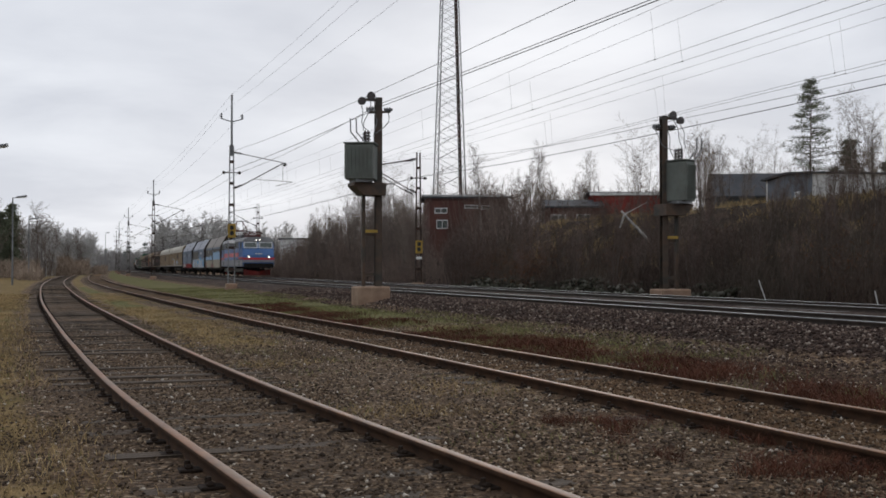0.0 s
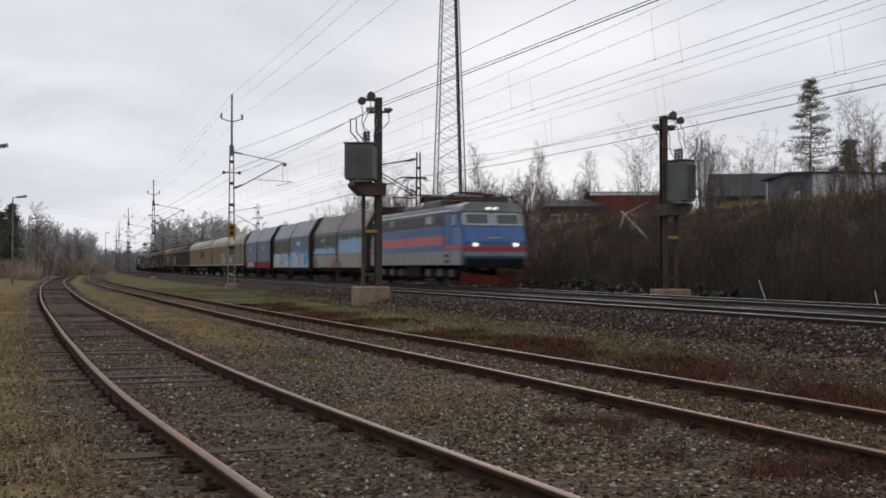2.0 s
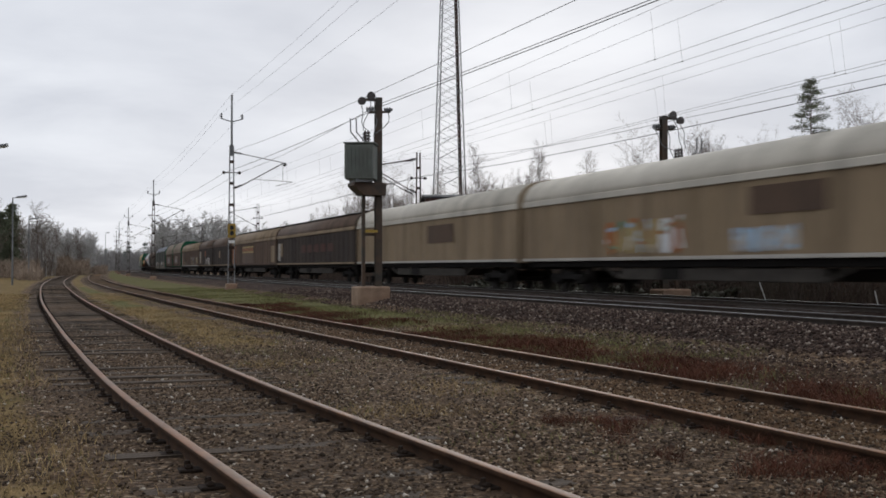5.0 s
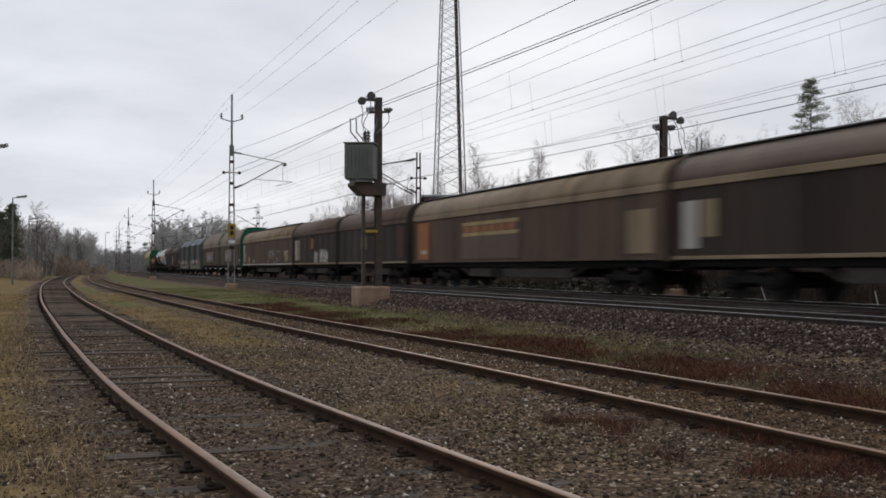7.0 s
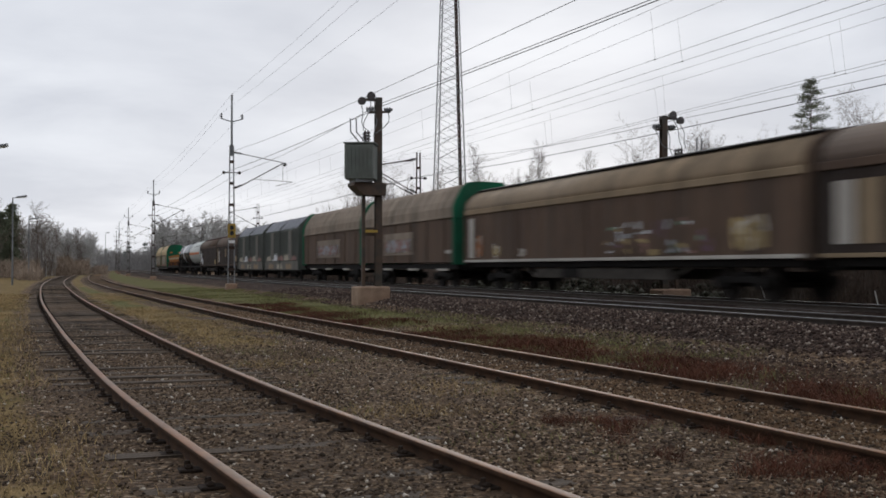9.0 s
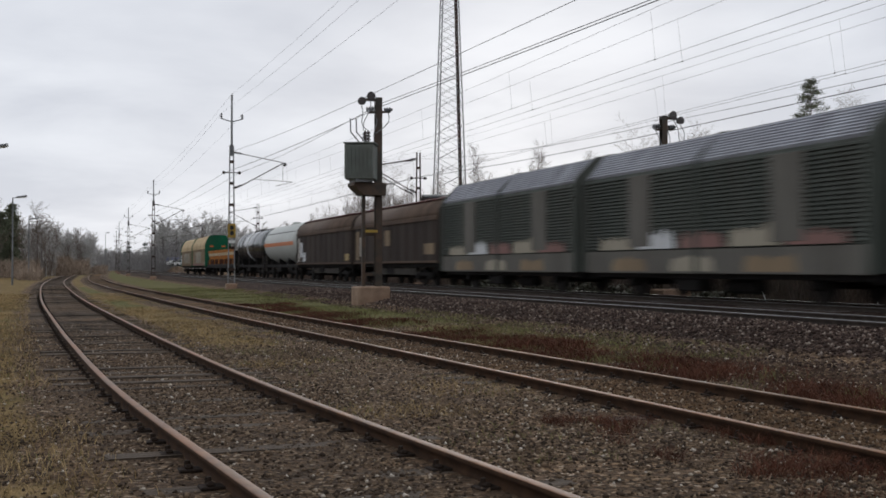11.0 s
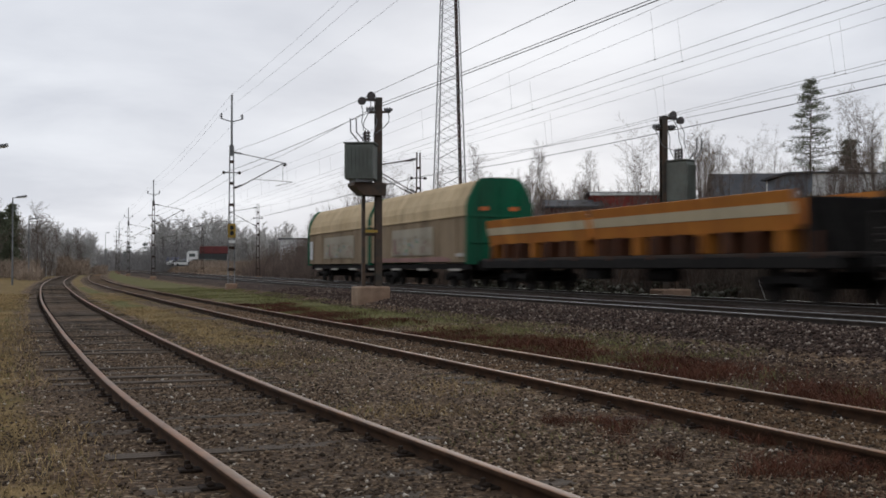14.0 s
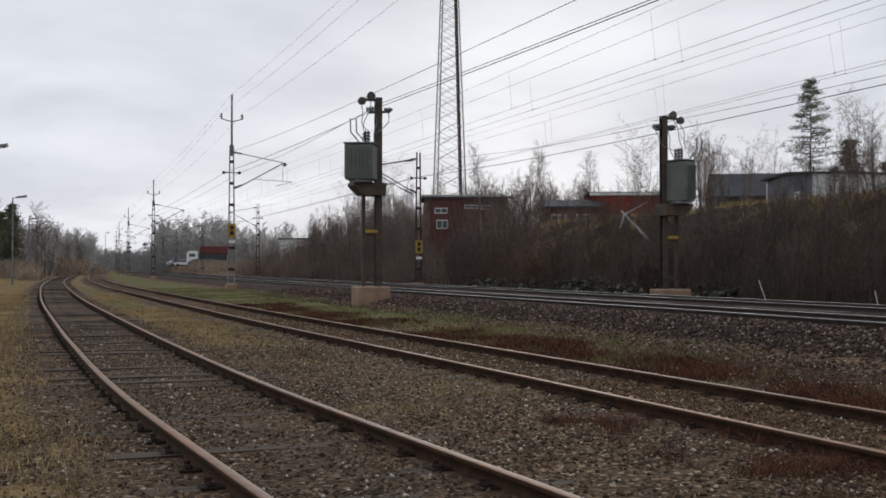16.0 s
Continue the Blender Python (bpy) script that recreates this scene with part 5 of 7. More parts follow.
for a, b in ((-h * 0.70, -h * 0.28), (h * 0.22, h * 0.70)):
    s = patch(t, a, b, 1.45, 2.75, G_SAND, -1.455, "side_sign")
    graffiti(s, a + 0.4, b - 0.4, 1.5, 2.35, (G_SAND, G_GREY, P_TAN, G_GREEN, G_PINK, G_SAND), -1.465, 7, "white, green and red graffiti lettering shapes")
patch(t, h - 1.3, h - 0.5, 1.4, 2.6, G_WHITE, -1.455, "marking_panel")
patch(t, -h + 0.5, -h + 1.5, 1.35, 1.5, G_PLATE, -1.455, "marking_plate")
patch(t, -h + 2.2, -h * 0.05, 1.15, 1.4, G_PINK, -1.462, "graffiti", 0.1, 4)


# ---- lineside equipment ----
def ahead(right, deep):
    """World x, y of a spot so many metres to the right of the line of sight and so deep into the view."""
    c, s = math.cos(HEAD), math.sin(HEAD)
    return right * c + deep * s, -right * s + deep * c


def insulator(bm, a, b, r, n=5):
    a, b = Vector(a), Vector(b)
    for k in range(n):
        p, q = a.lerp(b, k / n), a.lerp(b, (k + 0.7) / n)
        rod(bm, p, q, r, r * 0.45, 10)
    rod(bm, a, b, r * 0.35, None, 6)
    return bm


def mast(x, y, toward, tall, label, sign=False, second=False, z0=0.42, steel=M_GALV):
    """A catenary mast of two tapering channels with battens; toward is +1 or -1, the side its bracket reaches to."""
    t = thing("catenary_mast", pose(x, y, z0, 0, 0, -math.degrees(math.atan(float(bend(y + 0.5) - bend(y - 0.5))))), label, "catenary mast", "catenary masts")
    bm = B()
    box(bm, 0, 0, -0.5, 0.62, 0.62, 0.56, 0.05)
    part("foundation", bm, M_CONC, t)
    H = 8.5 - z0
    for s in (-1, 1):
        bm = B()
        ln = Vector((s * 0.10, 0, H)) - Vector((s * 0.19, 0, 0.0))
        m = Matrix.Translation((s * 0.145, 0, H / 2)) @ Matrix.Rotation(math.atan2(ln.x, ln.z), 4, 'Y')
        bmesh.ops.create_cube(bm, size=1, matrix=m @ Matrix.Diagonal((0.055, 0.14, H, 1)))
        part("channel", bm, steel, t)
    k = 0.8
    while k < H:
        w = 0.19 - 0.09 * k / H
        bm = B()
        box(bm, 0, -0.072, k, 2 * w, 0.012, 0.16)
        box(bm, 0, 0.072, k, 2 * w, 0.012, 0.16)
        part("batten", bm, M_DARKSTEEL, t)
        k += 1.25
    s = toward
    reach = 3.1
    for dy in ((0.0, 0.9) if second else (0.0,)):
        bm = B()
        rod(bm, (s * 0.55, dy, 7.62), (s * reach, dy, 7.15), 0.022, None, 8)
        rod(bm, (s * 0.55, dy, 5.75), (s * (reach - 0.1), dy, 7.12), 0.028, None, 8)
        rod(bm, (s * 1.2, dy, 6.15), (s * (reach + 0.5), dy, 6.05), 0.016, None, 6)
        rod(bm, (s * (reach - 0.1), dy, 7.1), (s * (reach - 0.1), dy, 6.06), 0.014, None, 6)
        rod(bm, (s * (reach + 0.4), dy, 6.02), (s * (reach - 0.5), dy, 5.78), 0.016, None, 6)
        b = part("bracket", bm, M_DARKSTEEL, t)
        for za, zb in ((7.70, 7.61), (5.58, 5.80)):
            bm = B()
            insulator(bm, (s * 0.10, dy, za), (s * 0.60, dy, zb), 0.085)
            part("insulator", bm, M_PORC, b)
        bm = B()
        insulator(bm, (s * (reach - 0.02), dy, 7.15), (s * (reach + 0.05), dy, 6.95), 0.15, 3)
        part("insulator", bm, M_PORC, b)
    bm = B()
    rod(bm, (-0.45, 0, 6.5), (0.45, 0, 6.5), 0.03, None, 6)
    part("feeder_arm", bm, M_DARKSTEEL, t)
    for q in (-0.45, 0.45):
        bm = B()
        ball(bm, (q, 0, 6.5), 0.10, 10, 6)
        part("insulator", bm, M_PORC, t)
    if tall > 9.5:
        bm = B()
        rod(bm, (0, 0, H - 0.6), (0, 0, tall - z0), 0.075, 0.05, 10)
        rod(bm, (-0.6, 0, tall - 1.15 - z0), (0, 0, tall - 1.32 - z0), 0.03, None, 6)
        rod(bm, (0.6, 0, tall - 1.15 - z0), (0, 0, tall - 1.32 - z0), 0.03, None, 6)
        part("extension", bm, M_GALV, t)
        for q, h in ((-0.6, -1.15), (0.6, -1.15), (0, 0)):
            bm = B()
            insulator(bm, (q, 0, tall + h - z0), (q, 0, tall + h + 0.30 - z0), 0.085, 3)
            part("insulator", bm, M_PORC, t)
    if sign:
        bm = B()
        box(bm, 0, -0.115, 2.72 if toward > 0 else 1.85, 0.46, 0.03, 0.80, 0.01)
        p = part("yellow_sign", bm, M_YELLOW, t, "yellow warning plate")
        for dz in (0.14, 0.46):
            bm = B()
            box(bm, 0, -0.135, (2.72 if toward > 0 else 1.85) + dz, 0.2, 0.012, 0.24, 0.04)
            part("symbol", bm, M_BLACK, p)
        bm = B()
        box(bm, 0, -0.115, 2.4 if toward > 0 else 1.5, 0.36, 0.02, 0.16)
        part("white_plate", bm, M_WHITE, t)
    return t


LEFT_MASTS = (66.0, 123.0, 181.0, 238.0, 295.0, 352.0)
RIGHT_MASTS = (66.3, 125.6, 183.0, 240.0, 297.0)
for i, y in enumerate(LEFT_MASTS):
    mast(9.9 + float(bend(y)), y, 1, 11.2 if i == 0 else 10.4, "grey steel catenary mast with bracket and three line insulators", sign=i == 0, steel=M_GALV if i == 0 else M_DARKSTEEL)
for i, y in enumerate(RIGHT_MASTS):
    mast(21.4 + float(bend(y)), y, -1, 8.9, "dark steel catenary mast beyond the tracks with a bracket", sign=i == 0, second=i == 0, steel=M_DARKSTEEL)


def line_to(name, pts, r, parent=None, sag=0.0, n=12):
    """A wire through supports with a little sag in each span."""
    out = []
    for a, b in zip(pts, pts[1:]):
        a, b = Vector(a), Vector(b)
        for k in range(n):
            f = k / n
            p = a.lerp(b, f)
            p.z -= sag * 4 * f * (1 - f)
            out.append(p)
    out.append(Vector(pts[-1]))
    return sweep(name, out, r, M_WIRE, parent)


def catenary(label, dist, zc, zm, ys):
    t = thing("overhead_line", Matrix(), label, "overhead line", "overhead lines of the main tracks")
    supports = [(dist(y), y, zm) for y in ys]
    line_to("messenger_wire", supports, 0.0045, t, sag=0.16)
    yy = np.arange(-45, 300, 4.25)
    sweep("contact_wire", [(dist(y), y, zc) for y in yy], 0.005, M_WIRE, t)
    for y in np.arange(5.7, 130, 8.5):
        j = max(i for i in range(len(ys) - 1) if ys[i] <= y)
        f = (y - ys[j]) / (ys[j + 1] - ys[j])
        top = zm - 0.16 * 4 * f * (1 - f)
        bm = B()
        rod(bm, (dist(y), y, zc), (dist(y + 0.2), y + 0.2, top), 0.003, None, 4)
        rod(bm, (dist(y), y - 0.03, zc), (dist(y), y + 0.03, zc), 0.014, None, 6)
        part("dropper", bm, M_WIRE, t)


SPANS = [-48.0, 9.0, 66.0, 123.0, 181.0, 238.0, 295.0]
catenary("contact wire and messenger above the near main track", lambda y: 13.0 + float(bend(y)), 6.15, 7.45, SPANS)
catenary("second contact wire and messenger overlapping above the near track", lambda y: 13.72 + float(bend(y)) - 0.004 * max(0, y - 20), 6.15, 7.27, SPANS)
catenary("contact wire and messenger above the far main track", lambda y: 18.24 + float(bend(y)), 6.12, 7.62, SPANS)
catenary("second contact wire and messenger overlapping above the far track", lambda y: 17.92 + float(bend(y)) + 0.004 * max(0, y - 20), 6.12, 7.22, SPANS)

feed = thing("feeder_line", Matrix(), "dark feeder and auxiliary power lines carried on the lineside poles", "power line")
for q, h in ((-0.6, -0.85), (0.6, -0.85), (0.0, 0.30)):
    line_to("line_wire", [(9.9 + q, y, 11.2 + h) for y in (-105.0, -48.0, 9.0)] + [(9.9 + float(bend(y)) + q, y, (11.2 if y < 70 else 10.4) + h) for y in LEFT_MASTS], 0.006, feed, 0.35)
line_to("feeder_cable", [(14.2, -25, 6.9), (10.55, 36.6, 6.86), (9.5, 66, 6.92), (9.5 + float(bend(123)), 123, 6.92), (9.5 + float(bend(181)), 181, 6.92)], 0.012, feed, 0.10)
line_to("feeder_cable", [(14.1, -25, 7.0), (10.45, 36.6, 6.92), (10.35, 66, 6.92), (10.3 + float(bend(123)), 123, 6.92)], 0.010, feed, 0.16)
line_to("feeder_cable", [(12.3, -25, 7.35), (10.1, 36.4, 7.2), (9.75, 66, 8.1)], 0.009, feed, 0.12)
line_to("feeder_cable", [(21.1, -30, 6.85), (21.15, 35.9, 6.70), (21.4, 66.3, 8.1), (21.4 + float(bend(125)), 125.6, 8.1)], 0.008, feed, 0.30)
line_to("feeder_cable", [(20.8, -30, 6.5), (21.0, 35.9, 6.32), (21.0, 66.3, 6.92), (21.0 + float(bend(125)), 125.6, 6.92)], 0.013, feed, 0.12)


def transformer_pole(x, y, z0, face, top, box_z0, box_h, label, base_w, tank_w=0.84, out=0.60):
    """Two-legged steel pole on a concrete block with a transformer on a shelf; face is the side the tank hangs on."""
    t = thing("transformer_pole", pose(x, y, z0, 0, 0, 0), label, "transformer pole", "lineside transformer poles")
    bm = B()
    box(bm, 0.26 * face, 0, -0.25, base_w, 0.95, 0.90, 0.05)
    part("foundation_block", bm, M_CONC, t, "stained concrete foundation block")
    H = top - z0
    bm = B()
    for s in (-0.10, 0.10):
        box(bm, 0, s, 0.6, 0.22, 0.02, H - 0.6)
    box(bm, 0, 0, 0.6, 0.02, 0.20, H - 0.6)
    part("post", bm, M_POLEGREEN, t)
    lx = face * 0.52
    bm = B()
    box(bm, lx, 0, 0.6, 0.11, 0.11, box_z0 - z0 - 0.95)
    part("strut", bm, M_POLEGREEN, t)
    for z in (1.0, 2.35):
        bm = B()
        box(bm, lx / 2, 0, z, abs(lx), 0.07, 0.10)
        part("brace", bm, M_POLEGREEN, t)
    bm = B()
    box(bm, lx / 2 + 0.02 * face, -0.16, 2.46, 0.42, 0.02, 0.10)
    part("yellow_plate", bm, M_YELLOW, t, "yellow warning plate")
    zb = box_z0 - z0
    bm = B()
    vs = [(face * 0.10, -0.45, zb - 0.42), (face * 0.62, -0.45, zb - 0.42), (face * 0.95, -0.45, zb - 0.10), (face * 0.95, -0.45, zb), (face * -0.15, -0.45, zb), (face * -0.15, -0.45, zb - 0.42)]
    a = [bm.verts.new(v) for v in vs]
    b = [bm.verts.new((v[0], 0.45, v[2])) for v in vs]
    for i in range(6):
        bm.faces.new((a[i], a[(i + 1) % 6], b[(i + 1) % 6], b[i]))
    bm.faces.new(a)
    bm.faces.new(b[::-1])
    bmesh.ops.recalc_face_normals(bm, faces=bm.faces[:])
    part("shelf", bm, M_POLEGREEN, t)
    bm = B()
    cx = face * out
    spin = Matrix.Rotation(face * 0.42, 4, 'Z')
    box(bm, cx, -0.25, zb + 0.08, tank_w, 1.05, box_h - 0.1, 0.04, rot=spin)
    tank = part("transformer_tank", bm, M_TANKGREY, t, "grey-green painted transformer tank")
    bm = B()
    box(bm, cx, -0.25, zb + box_h - 0.02, tank_w + 0.07, 1.12, 0.05, 0.015, rot=spin)
    part("lid", bm, M_TANKGREY, tank)
    for k in range(7):
        bm = B()
        off = spin @ Vector(((k - 3) * tank_w / 7.6, -0.545, 0))
        box(bm, cx + off.x, -0.25 + off.y, zb + 0.18, 0.025, 0.06, box_h - 0.34, 0.006, rot=spin)
        part("cooling_fin", bm, M_TANKGREY, tank)
    bm = B()
    box(bm, cx, -0.25, zb, 0.60, 0.9, 0.09)
    part("skid", bm, M_GALV, tank)
    zt = zb + box_h
    for k, (dx, dy) in enumerate(((0.10 * face, -0.6), (0.32 * face, -0.6), (0.22 * face, 0.0))):
        bm = B()
        insulator(bm, (cx - dx * 0.5, -0.25 + dy * 0.5, zt + 0.02), (cx - dx * 0.5, -0.25 + dy * 0.5, zt + 0.44), 0.085, 4)
        part("bushing", bm, M_PORC, t)
    for dx in (0.0, 0.22):
        sweep("arcing_horn", [(face * (0.62 + dx), -0.7, zt), (face * (0.95 + dx * 0.9), -0.7, zt + 0.36), (face * (0.96 + dx * 0.9), -0.7, zt + 0.80)], 0.024, M_GALV, t, 6)
    bm = B()
    rod(bm, (face * -0.12, 0, H - 0.08), (face * 0.55, -0.1, H - 0.10), 0.05, None, 8)
    rod(bm, (-0.32, 0, H - 0.52), (0.40, 0, H - 0.46), 0.04, None, 8)
    part("crossarm", bm, M_POLEGREEN, t)
    for px, py, pz, r in ((face * 0.30, -0.1, H + 0.02, 0.15), (face * 0.62, -0.1, H - 0.16, 0.14)):
        bm = B()
        rod(bm, (px, py - 0.09, pz), (px, py + 0.09, pz), r, r * 0.8, 16)
        part("disc_insulator", bm, M_PORC, t)
    for px in (-0.26, 0.36):
        bm = B()
        insulator(bm, (px - 0.14, 0, H - 0.42), (px + 0.14, 0, H - 0.38), 0.10, 3)
        part("insulator", bm, M_GALV, t)
    w = []
    for a, b, c in (((face * 0.30, -0.1, H - 0.1), (face * 0.50, -0.4, H - 0.8), (cx - 0.05, -0.55, zt + 0.44)),
                    ((face * 0.62, -0.1, H - 0.3), (face * 0.72, -0.4, H - 0.9), (cx + 0.1, -0.55, zt + 0.44)),
                    ((-face * 0.35, 0, H - 0.5), (-face * 0.30, -0.2, H - 1.15), (face * 0.22, -0.25, zt + 0.4)),
                    ((face * 0.15, 0, H - 0.5), (face * 0.10, -0.3, H - 1.1), (face * 0.25, -0.25, zt + 0.1))):
        a, b, c = Vector(a), Vector(b), Vector(c)
        pts = [a * (1 - f) ** 2 + b * 2 * f * (1 - f) + c * f * f + Vector((0.05 * math.sin(7 * f), 0, 0)) for f in np.linspace(0, 1, 9)]
        sweep("jumper_wire", pts, 0.016, M_GALV, t, 5)
    return t


transformer_pole(10.48, 36.9, 0.12, -1, 7.17, 4.25, 1.28, "rusty brown transformer pole with a grey-green tank on a concrete block", 1.12, 0.98, 0.66)
transformer_pole(20.95, 36.0, -0.02, 1, 6.90, 3.70, 1.55, "rusty brown transformer pole with a grey tank beyond the tracks", 1.2, 0.62, 0.46)


def street_lamp(right, deep, top):
    x, y = ahead(right, deep)
    z = float(height(x, y))
    t = thing("street_lamp", pose(x, y, z), "slender grey lamp post with a flat lamp head", "street lamp", "lamp posts beside the sidings")
    bm = B()
    rod(bm, (0, 0, -0.2), (0, 0, top - z), 0.075, 0.05, 10)
    part("post", bm, M_GALV, t)
    bm = B()
    rod(bm, (0, 0, top - z - 0.02), (0.35, -0.1, top - z + 0.03), 0.03, None, 8)
    part("arm", bm, M_GALV, t)
    bm = B()
    loft(bm, [(-0.10, 0), (0.10, 0), (0.13, 0.06), (0.06, 0.14), (-0.06, 0.14), (-0.13, 0.06)], 0.0, 0.72)
    h = part("lamp_head", bm, M_GALV, t)
    h.matrix_basis = pose(0.3, -0.1, top - z - 0.02, 6, 0, -108)
    bm = B()
    loft(bm, [(-0.09, -0.03), (0.09, -0.03), (0.10, 0.005), (-0.10, 0.005)], 0.12, 0.66)
    part("diffuser", bm, M_WHITE, h)


for px, deep in ((-30, 49.0), (22, 84.0), (51, 121.0), (74, 151.0), (92, 186.0)):
    street_lamp((px - 784) / 2000 * deep, deep, 6.6)


street_lamp((186.5 - 784) / 2000 * 290, 290.0, 10.3)


def lattice_tower(right, deep):
    x, y = ahead(right, deep)
    z = float(height(x, y))
    t = thing("radio_tower", pose(x, y, z - 0.3, 0, 0, -math.degrees(HEAD) + 9), "tall slender steel lattice radio tower with a dark cable ladder", "lattice tower")
    H = 38.0
    c = [(-1, -1), (1, -1), (1, 1), (-1, 1)]

    def half(h):
        return 1.55 - 0.0325 * h
    for sx, sy in c:
        bm = B()
        rod(bm, (sx * half(0), sy * half(0), 0), (sx * half(H), sy * half(H), H), 0.060, 0.045, 8)
        part("leg", bm, M_GALV, t)
    lv = [0.0]
    while lv[-1] < H - 1:
        lv.append(lv[-1] + half(lv[-1]) * 1.05)
    for k, (a, b) in enumerate(zip(lv, lv[1:])):
        for i in range(4):
            p, q = c[i], c[(i + 1) % 4]
            for p2, q2 in ((p, q), (q, p)):
                bm = B()
                rod(bm, (p2[0] * half(a), p2[1] * half(a), a), (q2[0] * half(b), q2[1] * half(b), b), 0.018, None, 4)
                part("brace", bm, M_GALV, t)
    bm = B()
    for q in (-0.12, 0.12):
        rod(bm, (half(0) * 0.62 + q, -half(0) * 1.02, 0), (half(H) * 0.62 + q, -half(H) * 1.02, H), 0.05, None, 6)
    for k in range(90):
        h = k * 0.42
        box(bm, half(h) * 0.62, -half(h) * 1.02, h, 0.26, 0.05, 0.34)
    part("cable_ladder", bm, M_DARKSTEEL, t, "dark cable ladder")
    bm = B()
    rod(bm, (-1.9, -1.7, 3.15), (3.0, -1.7, 3.25), 0.05, None, 6)
    part("cable_bridge", bm, M_DARKSTEEL, t)


lattice_tower((795.5 - 784) / 2000 * 112, 112.0)


# ---- buildings on the bank ----
W_WHITE = mat("white_corrugated_wall", (0.74, 0.75, 0.75), (0.58, 0.59, 0.59), 0.7, 0, 0.7, 12, 0.1, stretch=(1, 1, 0.3), dirt=(0.28, 0.27, 0.25), dirt_amt=0.4)
W_BLUEGREY = mat("blue_grey_board_wall", (0.17, 0.19, 0.22), (0.115, 0.13, 0.155), 0.7, 0, 1, 12, 0.2, stretch=(4, 4, 0.5))
W_DARK = mat("dark_grey_roofing", (0.07, 0.072, 0.078), (0.045, 0.046, 0.05), 0.7, 0, 1, 20, 0.2)
W_RED = mat("falu_red_wall", (0.27, 0.045, 0.035), (0.19, 0.035, 0.03), 0.8, 0, 1, 14, 0.2, stretch=(4, 4, 0.5))
W_BRICK = mat("dark_red_brown_wall", (0.13, 0.062, 0.05), (0.08, 0.042, 0.036), 0.85, 0, 1, 14, 0.3)
W_GREEN = mat("faded_grey_green_wall", (0.21, 0.24, 0.235), (0.15, 0.175, 0.17), 0.7, 0, 1, 12, 0.1)


def building(name, x, y, z, turn, wx, wy, hgt, rise, wall, gable, roof, label, windows=(), doors=(), flat=False, lining=None):
    """A house whose long front faces local -y; x runs along it."""
    t = thing(name, pose(x, y, z, 0, 0, turn), label, "building")
    for s in (-1, 1):
        bm = B()
        box(bm, 0, s * wy / 2, -1.5, wx, 0.25, hgt + 1.5)
        part("wall", bm, wall, t)
    for s in (-1, 1):
        bm = B()
        pts = [(-wy / 2 + 0.12, -1.5), (wy / 2 - 0.12, -1.5), (wy / 2 - 0.12, hgt), (0, hgt + rise), (-wy / 2 + 0.12, hgt)]
        a = [bm.verts.new((s * wx / 2 - s * 0.23, p, q)) for p, q in pts]
        b = [bm.verts.new((s * wx / 2, p, q)) for p, q in pts]
        for i in range(5):
            bm.faces.new((a[i], a[(i + 1) % 5], b[(i + 1) % 5], b[i]))
        bm.faces.new(a)
        bm.faces.new(b[::-1])
        bmesh.ops.recalc_face_normals(bm, faces=bm.faces[:])
        part("gable_wall", bm, gable, t)
    o = 0.35
    bm = B()
    loft(bm, [(-wy / 2 - o, hgt - o * 2 * rise / wy + 0.02), (0, hgt + rise + 0.02), (wy / 2 + o, hgt - o * 2 * rise / wy + 0.02), (wy / 2 + o, hgt - o * 2 * rise / wy + 0.16), (0, hgt + rise + 0.18), (-wy / 2 - o, hgt - o * 2 * rise / wy + 0.16)], -wx / 2 - o, wx / 2 + o)
    for v in bm.verts:
        v.co = Vector((v.co.y, v.co.x, v.co.z))
    bmesh.ops.recalc_face_normals(bm, faces=bm.faces[:])
    part("roof", bm, roof, t)
    if lining:
        bm = B()
        box(bm, 0, -wy / 2 - o - 0.03, hgt - 0.16, wx + 2 * o, 0.05, 0.24)
        part("fascia", bm, lining, t)
    for wxp, wz, ww, wh in windows:
        bm = B()
        box(bm, wxp, -wy / 2 - 0.13, wz, ww, 0.06, wh, 0.01)
        w = part("window", bm, M_WHITE, t, "white-framed window")
        for k in (-1, 1):
            bm = B()
            box(bm, wxp + k * ww * 0.235, -wy / 2 - 0.15, wz + 0.07, ww * 0.42, 0.05, wh - 0.14)
            part("pane", bm, M_GLASS, w)
    for dxp, dw, dh, m in doors:
        bm = B()
        box(bm, dxp, -wy / 2 - 0.13, 0, dw, 0.06, dh, 0.01)
        d = part("door", bm, m, t)
    return t


def put_building(name, px, deep, zt, *args, **kw):
    x, y = ahead((px - 784) / 2000 * deep, deep)
    hgt = args[3]
    return building(name, x, y, zt - hgt, args[0], *args[1:], **kw)


cx0, cy0 = ahead((1440 - 784) / 2000 * 78.0, 78.0)
wr = Matrix.Rotation(math.radians(-9), 2) @ Vector((6.5, 3.5))
warehouse = building("warehouse", cx0 + wr.x, cy0 + wr.y, 3.9, -9, 13.0, 7.0, 4.0, 0.2, W_WHITE, W_BLUEGREY, W_DARK, "long white metal warehouse with a blue-grey end wall", windows=((-3.4, 2.0, 1.1, 0.7), (-0.4, 2.3, 1.3, 0.8), (3.0, 2.2, 1.2, 0.8)))
bm = B()
box(bm, -6.53, -1.4, 0.9, 0.08, 0.9, 2.0, 0.01)
part("door", bm, W_WHITE, warehouse, "pale door in the end wall")
for k in range(24):
    bm = B()
    box(bm, -6.2 + k * 0.54, -3.64, 0.2, 0.06, 0.04, 3.7)
    part("wall_rib", bm, W_WHITE, warehouse)
